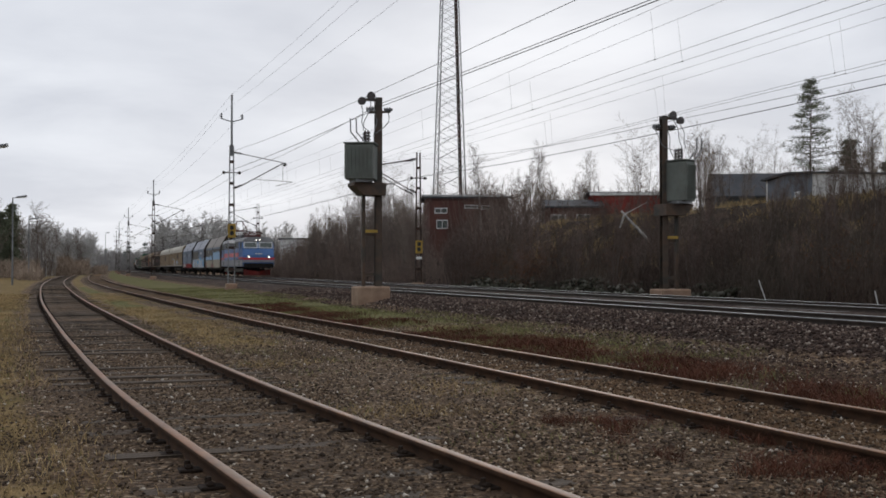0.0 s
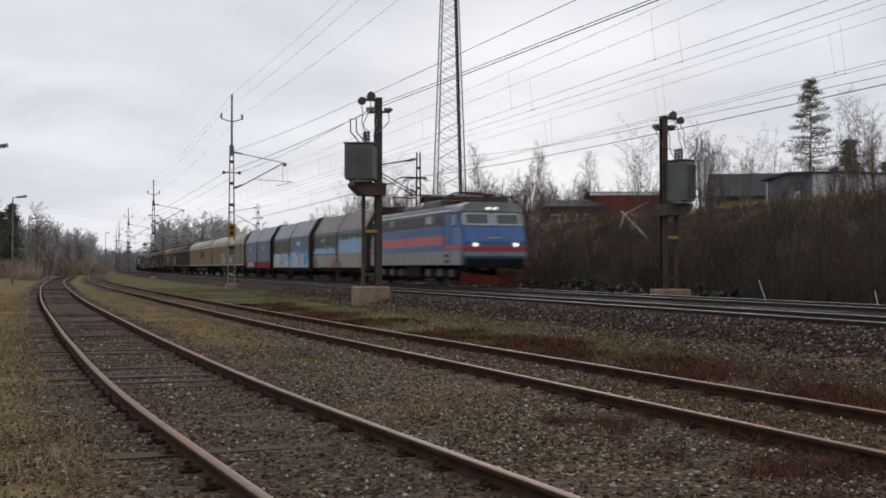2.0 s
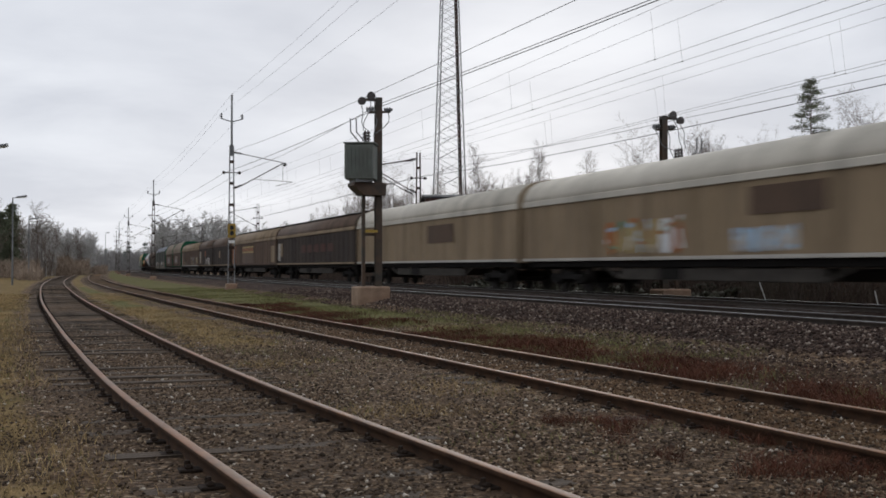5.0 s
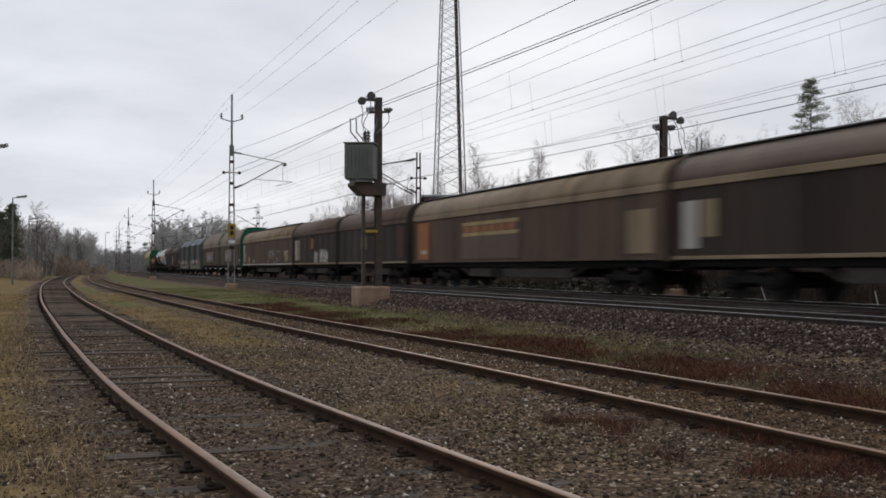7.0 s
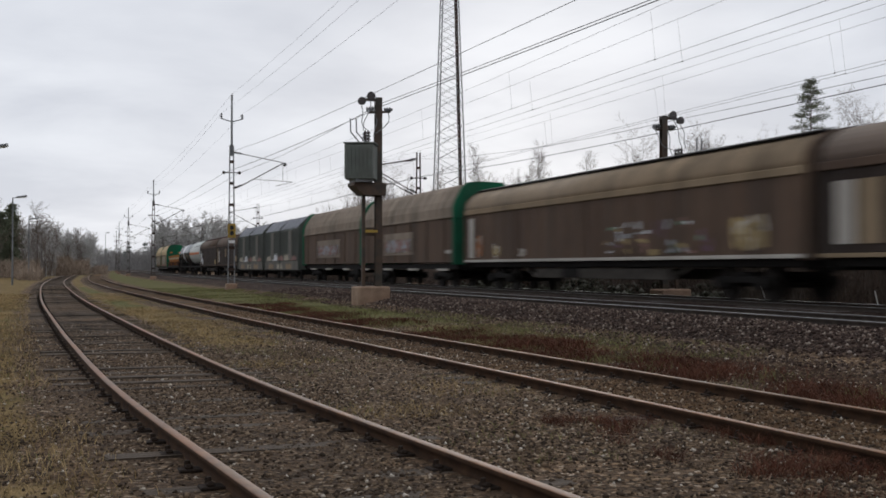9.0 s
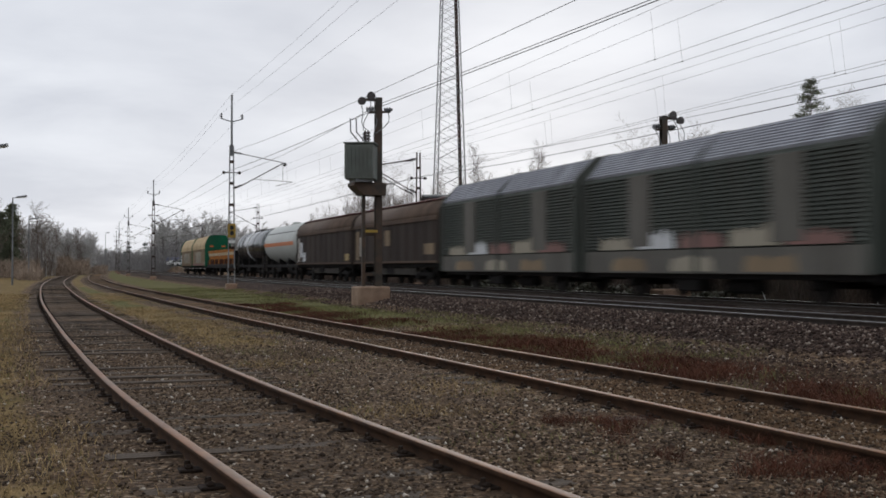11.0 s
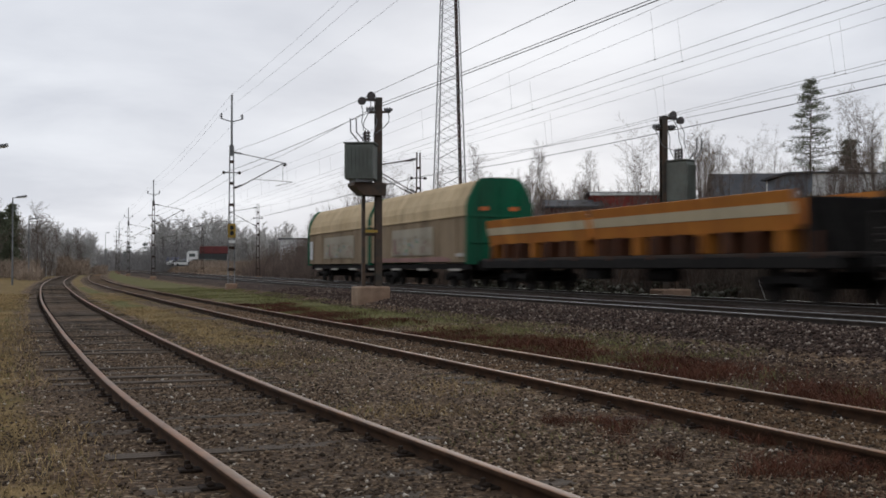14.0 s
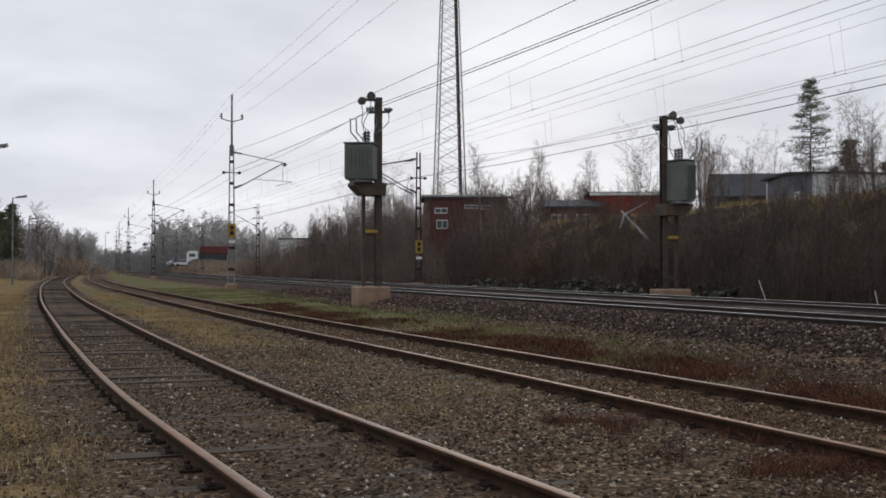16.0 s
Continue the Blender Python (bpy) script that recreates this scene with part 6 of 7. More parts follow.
put_building("house", 1345, 98.0, 7.4, -28, 8.0, 8.0, 2.8, 2.0, W_DARK, W_DARK, W_DARK, "dark grey house with a pitched roof behind the brush", windows=((1.5, 1.0, 1.2, 1.0),))
put_building("red_shed", 1106, 100.0, 7.75, -22, 6.0, 6.0, 3.2, 0.15, W_RED, W_RED, W_DARK, "low falu-red shed with a pale roof edge on the bank", lining=M_WHITE)
put_building("lean_to_shed", 1012, 98.0, 6.5, -24, 4.6, 5.0, 2.6, 0.6, W_BRICK, W_BRICK, W_DARK, "low dark shed with a sloping roof", windows=((-1.2, 1.3, 1.2, 0.7), (0.9, 1.3, 1.2, 0.7)))
put_building("workshop", 822, 92.0, 6.85, -14, 6.2, 6.0, 3.4, 0.3, W_BRICK, W_BRICK, W_DARK, "dark red-brown workshop with small white-framed windows", windows=((-2.2, 2.2, 1.0, 0.45), (-2.1, 1.0, 0.9, 0.7), (0.2, 2.6, 1.1, 0.3), (1.7, 2.5, 1.4, 0.35)))
put_building("kiosk", 523, 170.0, 5.6, -8, 4.4, 4.0, 3.4, 0.1, W_WHITE, W_WHITE, W_DARK, "small pale flat-roofed hut beyond the brush", windows=((0.6, 1.2, 1.4, 1.2),))


# ---- yard beyond the line ----
C_RED = mat("faded_red_container", (0.15, 0.022, 0.022), (0.10, 0.018, 0.018), 0.6, 0, 1, 14, 0.1, dirt=(0.1, 0.04, 0.03), dirt_amt=0.4)
C_BLUE = mat("blue_tarpaulin", (0.07, 0.10, 0.30), (0.05, 0.075, 0.22), 0.5, 0, 1, 8, 0.4)
C_DARK = mat("dark_vehicle_body", (0.02, 0.024, 0.024), (0.014, 0.016, 0.016), 0.35, 0, 2, 20, 0.0)


def lorry(px, deep):
    x, y = ahead((px - 784) / 2000 * deep, deep)
    z = float(height(x, y)) + 0.1
    t = thing("lorry", pose(x, y, z, 0, 0, -10), "white-cab lorry with a red container parked in the yard", "lorry")
    bm = B()
    loft(bm, [(-1.2, 0.6), (1.2, 0.6), (1.2, 2.6), (0.9, 3.3), (-1.2, 3.3)], -1.2, 1.2)
    cab = part("cab", bm, M_WHITE, t)
    cab.matrix_basis = pose(-3.1, 0, 0, 0, 0, 180)
    bm = B()
    box(bm, -3.1, -1.22, 2.0, 1.3, 0.04, 0.7)
    part("cab_window", bm, M_GLASS, cab).matrix_basis = cab.matrix_basis.inverted()
    bm = B()
    box(bm, 1.2, 0, 0.9, 6.2, 2.4, 0.25)
    part("chassis", bm, C_DARK, t)
    bm = B()
    box(bm, 1.4, 0, 1.2, 6.0, 2.4, 1.5, 0.03)
    part("side_curtain", bm, C_DARK, t)
    bm = B()
    box(bm, 1.6, 0, 2.72, 6.2, 2.4, 1.6, 0.03)
    c = part("container", bm, C_RED, t)
    for k in range(14):
        bm = B()
        box(bm, -1.3 + k * 0.44, -1.22, 2.8, 0.16, 0.05, 1.45)
        part("corrugation", bm, C_RED, c)
    for k in (-3.2, 0.6, 3.2):
        for s in (-1, 1):
            bm = B()
            rod(bm, (k, s * 1.0, 0.45), (k, s * 1.25, 0.45), 0.48, None, 16)
            part("wheel", bm, C_DARK, t)


def car(px, deep, m, label, turn):
    x, y = ahead((px - 784) / 2000 * deep, deep)
    z = float(height(x, y)) + 0.05
    t = thing("parked_car", pose(x, y, z, 0, 0, turn), label, "car", "vehicles parked in the yard")
    bm = B()
    loft(bm, [(-2.2, 0.35), (2.2, 0.35), (2.25, 0.8), (1.4, 0.95), (0.8, 1.42), (-1.2, 1.46), (-1.9, 1.0), (-2.25, 0.85)], -0.85, 0.85)
    bmesh.ops.bevel(bm, geom=bm.edges[:], offset=0.05, segments=1, affect='EDGES')
    part("body", bm, m, t)
    bm = B()
    loft(bm, [(-1.65, 1.0), (1.2, 1.0), (0.72, 1.36), (-1.15, 1.40)], -0.87, 0.87)
    part("side_window", bm, M_GLASS, t)
    for k in (-1.4, 1.4):
        for s in (-1, 1):
            bm = B()
            rod(bm, (k, s * 0.65, 0.32), (k, s * 0.88, 0.32), 0.32, None, 14)
            part("wheel", bm, C_DARK, t)


lorry(366, 250.0)
car(372, 238.0, W_GREEN, "grey-green car parked by the line", 10)
car(312, 276.0, M_WHITE, "white car parked in the yard", 20)
car(326, 268.0, M_WHITE, "white estate car parked in the yard", -15)
car(352, 240.0, C_DARK, "dark car parked in the yard", 5)


def covered_trailer(px, deep):
    x, y = ahead((px - 784) / 2000 * deep, deep)
    z = float(height(x, y)) + 0.05
    t = thing("trailer", pose(x, y, z, 0, 0, -12), "long white trailer under a blue tarpaulin", "trailer")
    bm = B()
    box(bm, 0, 0, 0.7, 6.4, 2.3, 0.7, 0.05)
    part("bed", bm, M_WHITE, t)
    bm = B()
    loft(bm, [(-1.15, 1.4), (1.15, 1.4), (1.0, 2.1), (0.3, 2.4), (-0.3, 2.4), (-1.0, 2.1)], -2.4, 2.6)
    p = part("tarpaulin", bm, C_BLUE, t)
    p.matrix_basis = pose(0, 0, 0, 0, 0, 90)
    for k in (-1.6, 1.6):
        for s in (-1, 1):
            bm = B()
            rod(bm, (k, s * 0.9, 0.45), (k, s * 1.15, 0.45), 0.45, None, 14)
            part("wheel", bm, C_DARK, t)


covered_trailer(313, 292.0)


# ---- vegetation ----
V_BARK = mat("grey_brown_bark", (0.16, 0.135, 0.115), (0.09, 0.075, 0.066), 0.9, 0, 4, 40, 0.4)
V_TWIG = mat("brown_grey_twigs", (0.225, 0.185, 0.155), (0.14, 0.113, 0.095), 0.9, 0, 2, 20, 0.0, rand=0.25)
V_BIRCH = mat("pale_birch_bark", (0.34, 0.32, 0.295), (0.16, 0.15, 0.138), 0.8, 0, 6, 30, 0.2)
# Distant twigs: haze is painted in as a pale grey base colour.
V_FARTWIG = mat("haze_paled_twigs", (0.46, 0.445, 0.425), (0.33, 0.32, 0.30), 0.9, 0, 0.3, 4, 0.0, rand=0.2, island=True)
# Green lightened to carry some of the haze over the distant spruces.
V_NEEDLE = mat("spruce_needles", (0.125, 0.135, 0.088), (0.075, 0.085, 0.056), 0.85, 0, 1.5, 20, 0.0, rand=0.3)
# Greyed copy of the needle green puts haze on the horizon conifers.
V_FARNEEDLE = mat("haze_greyed_needles", (0.17, 0.19, 0.17), (0.11, 0.13, 0.115), 0.9, 0, 0.4, 6, 0.0)
V_THICKET = mat("dark_reddish_brush_stems", (0.115, 0.080, 0.064), (0.038, 0.027, 0.023), 0.9, 0, 0.22, 2.0, 0.0, rand=0.35, island=True, coord="World", dirt=(0.095, 0.088, 0.070), dirt_amt=0.8, dirt_scale=0.13)
# Same brush as V_THICKET, paler: haze over the far bank put into its colour.
V_HAZETHICKET = mat("haze_paled_brush_stems", (0.23, 0.175, 0.145), (0.10, 0.075, 0.062), 0.9, 0, 0.22, 2.0, 0.0, rand=0.35, island=True, coord="World")
V_SHRUB = mat("dark_shrub_twigs", (0.165, 0.120, 0.100), (0.085, 0.062, 0.052), 0.9, 0, 2, 20, 0.0, rand=0.3)
V_WHITEBIRCH = mat("white_birch_bark", (0.62, 0.60, 0.56), (0.10, 0.09, 0.08), 0.8, 0, 5, 22, 0.2)
V_RUSTLEAF = mat("rust_brown_dead_leaves", (0.15, 0.065, 0.03), (0.085, 0.04, 0.022), 0.9, 0, 2, 10, 0.0, rand=0.4, island=True)
V_STRAW = mat("dry_straw_grass", (0.40, 0.29, 0.145), (0.20, 0.14, 0.064), 0.9, 0, 0.8, 6, 0.0, rand=0.4, island=True, coord="World")
V_GRASS = mat("dull_green_grass", (0.20, 0.195, 0.080), (0.115, 0.108, 0.045), 0.9, 0, 0.8, 6, 0.0, rand=0.4, island=True, coord="World")
V_HEATH = mat("dark_red_brown_dead_weeds", (0.125, 0.050, 0.030), (0.055, 0.024, 0.015), 0.9, 0, 0.8, 6, 0.0, rand=0.4, island=True, coord="World")


def stone_material(name, stops):
    m = bpy.data.materials.new(name)
    m.use_nodes = True
    nt = m.node_tree
    p = nt.nodes["Principled BSDF"]
    g = nt.nodes.new("ShaderNodeNewGeometry")
    r = nt.nodes.new("ShaderNodeValToRGB")
    ramp_set(r, stops)
    n = nt.nodes.new("ShaderNodeTexNoise")
    n.inputs["Scale"].default_value = 60
    mx = nt.nodes.new("ShaderNodeMixRGB")
    mx.blend_type = 'MULTIPLY'
    mx.inputs[0].default_value = 0.5
    nt.links.new(g.outputs["Random Per Island"], r.inputs[0])
    nt.links.new(r.outputs[0], mx.inputs[1])
    nt.links.new(g.outputs["Position"], n.inputs["Vector"])
    nt.links.new(n.outputs[0], mx.inputs[2])
    nt.links.new(mx.outputs[0], p.inputs["Base Color"])
    p.inputs["Roughness"].default_value = 0.9
    p.inputs["Specular IOR Level"].default_value = 0.1
    return m


V_GRAVEL = stone_material("mixed_gravel_stones", [(0.0, (0.040, 0.029, 0.021)), (0.45, (0.105, 0.074, 0.052)), (0.78, (0.20, 0.138, 0.088)), (0.93, (0.36, 0.27, 0.18)), (1.0, (0.75, 0.68, 0.58))])
V_BALLAST = stone_material("purple_brown_ballast_stones", [(0.0, (0.026, 0.017, 0.014)), (0.5, (0.076, 0.050, 0.040)), (0.88, (0.17, 0.120, 0.094)), (1.0, (0.45, 0.38, 0.32))])
V_BEDSTONE = stone_material("rust_tinted_gravel", [(0.0, (0.050, 0.030, 0.018)), (0.5, (0.155, 0.092, 0.052)), (0.85, (0.27, 0.175, 0.105)), (1.0, (0.55, 0.45, 0.35))])
V_ROCK = stone_material("mossy_grey_bank_rocks", [(0.0, (0.026, 0.025, 0.018)), (0.7, (0.066, 0.066, 0.046)), (1.0, (0.22, 0.21, 0.18))])

RNG = np.random.default_rng(5)


def prisms(A, Bq, r0, r1):
    """Three-sided tapering sticks from A to B as vertex and quad arrays."""
    A, Bq = np.asarray(A, float), np.asarray(Bq, float)
    n = len(A)
    r0, r1 = np.broadcast_to(r0, (n,)), np.broadcast_to(r1, (n,))
    d = Bq - A
    d = d / np.maximum(np.linalg.norm(d, axis=1, keepdims=True), 1e-6)
    ref = np.where(np.abs(d[:, 2:3]) > 0.9, np.array([[1.0, 0, 0]]), np.array([[0, 0, 1.0]]))
    s = np.cross(d, ref)
    s /= np.maximum(np.linalg.norm(s, axis=1, keepdims=True), 1e-6)
    u = np.cross(s, d)
    V = np.zeros((n, 6, 3))
    for k in range(3):
        a = 2 * math.pi * k / 3
        o = math.cos(a) * s + math.sin(a) * u
        V[:, k] = A + o * r0[:, None]
        V[:, 3 + k] = Bq + o * r1[:, None]
    i = np.arange(n)[:, None] * 6
    F = np.stack([i + np.array([[0, 1, 4, 3]]), i + np.array([[1, 2, 5, 4]]), i + np.array([[2, 0, 3, 5]])], 1).reshape(-1, 4)
    return V.reshape(-1, 3), F


def bare_segments(h, seed, spread=0.5, limbs=26, twigs=10, stems=1, rise=1.0, droop=0.0):
    """Trunk and limb segments of a leafless tree as (a, b, r0, r1), and its twigs as (a, b)."""
    r = random.Random(seed)
    trunk, br, tw = [], [], []
    n = 9
    for st in range(stems):
        hs = h * (1.0 if st == 0 else r.uniform(0.62, 0.96))
        fan = 0.04 if stems == 1 else 0.20
        p = Vector((r.uniform(-0.2, 0.2) * (stems > 1), r.uniform(-0.2, 0.2) * (stems > 1), -0.2))
        d = Vector((r.uniform(-fan, fan), r.uniform(-fan, fan), 1)).normalized()
        rad = (0.006 * hs + 0.012) * (1.0 if stems == 1 else 0.7)
        nodes = []
        for i in range(n):
            q = p + d * (hs * 1.02 / n)
            trunk.append((p, q, rad * (1 - i / n) + 0.006, rad * (1 - (i + 1) / n) + 0.006))
            nodes.append((p, q))
            p = q
            d = (d + Vector((r.uniform(-0.08, 0.08), r.uniform(-0.08, 0.08), 0.10))).normalized()
        for k in range(max(6, limbs // stems)):
            f = 0.14 + 0.85 * (k + r.random()) / max(6, limbs // stems)
            f = min(f, 0.985)
            a, b = nodes[min(n - 1, int(f * n))]
            s = a.lerp(b, f * n - int(f * n))
            az = r.uniform(0, 2 * math.pi)
            ln = hs * spread * (0.25 + 0.75 * math.sin(math.pi * min(1, 1.12 - f)) ** 0.7) * r.uniform(0.5, 1.0) + 0.15
            d = Vector((math.cos(az), math.sin(az), rise * r.uniform(0.5, 1.5))).normalized()
            q = s
            rb = 0.0016 * hs * (1.1 - f) + 0.004
            for j in range(4):
                e = q + d * ln / 4
                br.append((q, e, rb * (1 - j / 4.4), rb * (1 - (j + 1) / 4.4)))
                for m in range(twigs if j else twigs // 2):
                    o = q.lerp(e, r.random())
                    td = (d * 0.8 + Vector((r.uniform(-1, 1), r.uniform(-1, 1), r.uniform(-0.6, 0.7) - droop))).normalized()
                    tl = (ln * 0.22 + 0.20) * r.uniform(0.35, 1.0)
                    tw.append((o, o + td * tl))
                    for w in range(3):
                        td2 = (td + Vector((r.uniform(-1, 1), r.uniform(-1, 1), r.uniform(-0.7, 0.6) - droop)) * 0.8).normalized()
                        o2 = o + td * tl * r.uniform(0.2, 0.95)
                        tw.append((o2, o2 + td2 * tl * r.uniform(0.3, 0.75)))
                q = e
                d = (d + Vector((r.uniform(-0.25, 0.25), r.uniform(-0.25, 0.25), 0.10 - 0.5 * droop))).normalized()
    return trunk, br, tw


def segs_mesh(segs, fat=1.0):
    A = np.array([tuple(s[0]) for s in segs])
    Bq = np.array([tuple(s[1]) for s in segs])
    return prisms(A, Bq, np.array([s[2] for s in segs]) * fat, np.array([s[3] for s in segs]) * fat)


def slivers(A, Bq, w, seed=1):
    """One thin tapering triangle for each twig from A to B."""
    A, Bq = np.asarray(A, float), np.asarray(Bq, float)
    g = np.random.default_rng(seed)
    s = np.cross(Bq - A, g.normal(0, 1, A.shape))
    s /= np.maximum(np.linalg.norm(s, axis=1, keepdims=True), 1e-6)
    s *= np.broadcast_to(np.asarray(w), (len(A),))[:, None] / 2
    V = np.stack([A - s, A + s, Bq], 1).reshape(-1, 3)
    return V, np.arange(len(V)).reshape(-1, 3)


def as_tris(v, f):
    return v, np.concatenate([f[:, [0, 1, 2]], f[:, [0, 2, 3]]])


def crown_mesh(br, tw, width, fat=1.0):
    v, f = as_tris(*segs_mesh(br, fat))
    v2, f2 = slivers([tuple(a) for a, _ in tw], [tuple(b) for _, b in tw], width)
    return np.concatenate([v, v2]), np.concatenate([f, f2 + len(v)])


def bare_tree(h, seed, spread, limbs, label, bark, twigs=7, width=0.008, fine=V_TWIG, **habit):
    t = thing("bare_tree", Matrix(), label, "tree", "leafless trees on the bank")
    tr, br, tw = bare_segments(h, seed, spread, limbs, twigs, **habit)
    v, f = segs_mesh(tr)
    raw("trunk", v, f, bark, t)
    v, f = crown_mesh(br, tw, width)
    raw("crown", v, f, fine, t)
    return t


def plant(proto, spots, tilt=0):
    """Move the prototype to the first spot and copy it to the others."""
    for i, (x, y, turn) in enumerate(spots):
        m = pose(x, y, float(height(x, y)), 0, 0, turn)
        if i == 0:
            proto.matrix_basis = m
        else:
            copy_thing(proto, m)


def view_spot(aim, deep):
    return ahead((aim - 784) / 2000 * deep, deep)


PROTO = [bare_tree(9.5, 1, 0.15, 64, "tall slim leafless birch on the bank", V_BIRCH, rise=0.7),
         bare_tree(7.7, 2, 0.13, 60, "slender leafless birch on the bank", V_BIRCH, rise=0.6),
         bare_tree(6.5, 3, 0.16, 70, "upright leafless bush of many slim stems", V_BARK, stems=5, rise=1.6),
         bare_tree(8.5, 4, 0.30, 66, "round-crowned leafless willow with arching branches", V_BARK, stems=3, rise=1.0, droop=0.15),
         bare_tree(5.0, 5, 0.22, 60, "low leafless willow bush", V_BARK, stems=6, rise=1.5),
         bare_tree(11.5, 6, 0.20, 64, "tall leafless birch with hanging twigs", V_BIRCH, rise=0.9, droop=0.3),
         bare_tree(13.2, 8, 0.24, 56, "tall leafless tree with a fine open crown", V_BARK, rise=1.1, droop=0.2),
         bare_tree(3.1, 9, 0.24, 48, "dark leafless shrub of many thin stems", V_BARK, width=0.007, fine=V_SHRUB, stems=7, rise=1.4)]
rnd = random.Random(12)
places = {i: [] for i in range(8)}
for aim, deep, k in ((851, 86, 1), (1522, 110, 6), (1290, 128, 0), (1042, 108, 1), (1032, 112, 1), (947, 86, 2), (955, 108, 1), (1252, 98, 3), (1142, 96, 3), (1240, 108, 3), (935, 90, 4), (1005, 108, 4), (985, 104, 4), (915, 100, 4), (932, 98, 4), (965, 100, 4), (770, 96, 4), (785, 102, 2), (745, 86, 2),
                    (715, 84, 2), (882, 104, 4), (1060, 110, 4), (1128, 104, 4), (1240, 66, 4), (1262, 72, 4), (1282, 84, 2), (1250, 80, 2), (1322, 92, 2), (1345, 108, 3), (1372, 104, 3), (1390, 112, 3),
                    (1412, 90, 4), (1515, 96, 5), (1540, 104, 5), (1556, 92, 3), (1530, 84, 2), (1472, 110, 3), (1500, 66, 4), (1548, 58, 4)):
    x, y = view_spot(aim, deep)
    places[k].append((x, y, rnd.uniform(0, 360)))
for i in range(46):
    aim = rnd.uniform(540, 760)
    d = rnd.uniform(25.5, 36)
    k = (aim - 784) / 2000
    y = d * (math.cos(HEAD) - k * math.sin(HEAD)) / (k * math.cos(HEAD) + math.sin(HEAD))
    if y < 165:
        places[rnd.choice((2, 3, 4, 4, 2)) if aim < 700 else 4].append((d + float(bend(y)), y, rnd.uniform(0, 360)))
for i in range(16):
    places[4].append((*view_spot(rnd.uniform(885, 1068), rnd.uniform(102, 120)), rnd.uniform(0, 360)))
for i in range(16):
    places[7].append((*view_spot(rnd.uniform(788, 905), rnd.uniform(82, 89)), rnd.uniform(0, 360)))
for i in range(64):
    y = rnd.uniform(26, 78)
    places[7].append((24.2 + 8.5 * rnd.random() ** 1.3 + float(bend(y)), y, rnd.uniform(0, 360)))
for i in range(20):
    aim = rnd.uniform(640, 880)
    x, y = view_spot(aim, rnd.uniform(90, 125))
    places[rnd.choice((2, 4, 4, 4))].append((x, y, rnd.uniform(0, 360)))
for i in range(20):
    aim = rnd.uniform(1110, 1620)
    x, y = view_spot(aim, rnd.uniform(95, 150))
    places[rnd.choice((2, 4, 3))].append((x, y, rnd.uniform(0, 360)))
for i in range(8):
    plant(PROTO[i], places[i])


def tufts(P, rx, n, size, seed):
    """Scattered needle sprays: thin triangles round the points P."""
    g = np.random.default_rng(seed)
    C = np.repeat(P, n, axis=0) + g.normal(0, rx, (len(P) * n, 3)) * np.array([1, 1, 0.55])
    d = g.normal(0, 1, C.shape)
    d /= np.linalg.norm(d, axis=1, keepdims=True)
    e = np.cross(d, g.normal(0, 1, C.shape))
    e /= np.linalg.norm(e, axis=1, keepdims=True)
    s = size * g.uniform(0.6, 1.3, (len(C), 1))
    V = np.stack([C - d * s, C + d * s + e * s * 0.2, C + e * s * 0.55], 1).reshape(-1, 3)
    return V, np.arange(len(V)).reshape(-1, 3)


def spruce(h, seed, label, mat_needle=V_NEEDLE, dense=1.0):
    t = thing("spruce_tree", Matrix(), label, "tree", "conifers")
    r = random.Random(seed)
    segs = [(Vector((0, 0, -0.2)), Vector((0, 0, h * 0.98)), 0.014 * h + 0.03, 0.01)]
    pts = []
    z = 0.08 * h
    while z < h * 0.97:
        reach = (0.24 * h) * (1 - z / h) ** 0.8 + 0.10
        for k in range(6):
            az = r.uniform(0, 2 * math.pi)
            ln = reach * r.uniform(0.6, 1.12)
            tip = Vector((math.cos(az) * ln, math.sin(az) * ln, z - 0.22 * ln + r.uniform(-0.1, 0.1)))
            segs.append((Vector((0, 0, z)), tip, 0.02, 0.006))
            for f in (0.35, 0.6, 0.8, 1.0):
                p = Vector((0, 0, z)).lerp(tip, f)
                pts.append((p.x, p.y, p.z - 0.05))
        z += 0.045 * h
    v, f = segs_mesh(segs)
    raw("trunk", v, f, V_BARK, t)
    v, f = tufts(np.array(pts), 0.024 * h, int(14 * dense), 0.020 * h, seed)
    raw("crown", v, f, mat_needle, t)
    return t


def pine(h, seed, label):
    t = thing("pine_tree", Matrix(), label, "tree", "conifers")
    r = random.Random(seed)
    segs, pts = [], []
    p = Vector((0, 0, -0.2))
    for i in range(10):
        q = p + Vector((r.uniform(-0.06, 0.06), r.uniform(-0.06, 0.06), h / 10))
        segs.append((p, q, 0.17 * (1 - i / 11), 0.17 * (1 - (i + 1) / 11)))
        p = q
    for k in range(120):
        f = 0.40 + 0.595 * (k / 120) ** 0.9
        z = f * h
        az = r.uniform(0, 2 * math.pi)
        ln = h * (0.150 * min(1, (1 - f) / 0.42) ** 0.75 + 0.012) * r.uniform(0.55, 1.12)
        a = Vector((0, 0, z))
        tip = a + Vector((math.cos(az) * ln, math.sin(az) * ln, ln * r.uniform(-0.12, 0.22)))
        segs.append((a, tip, 0.035, 0.012))
        for g in (0.45, 0.7, 0.9, 1.0):
            c = a.lerp(tip, g)
            pts.append((c.x + r.uniform(-0.1, 0.1), c.y + r.uniform(-0.1, 0.1), c.z + 0.05))
    v, f = segs_mesh(segs)
    raw("trunk", v, f, V_BARK, t)
    v, f = tufts(np.array(pts), 0.20, 15, 0.12, seed)
    raw("crown", v, f, V_NEEDLE, t)
    return t


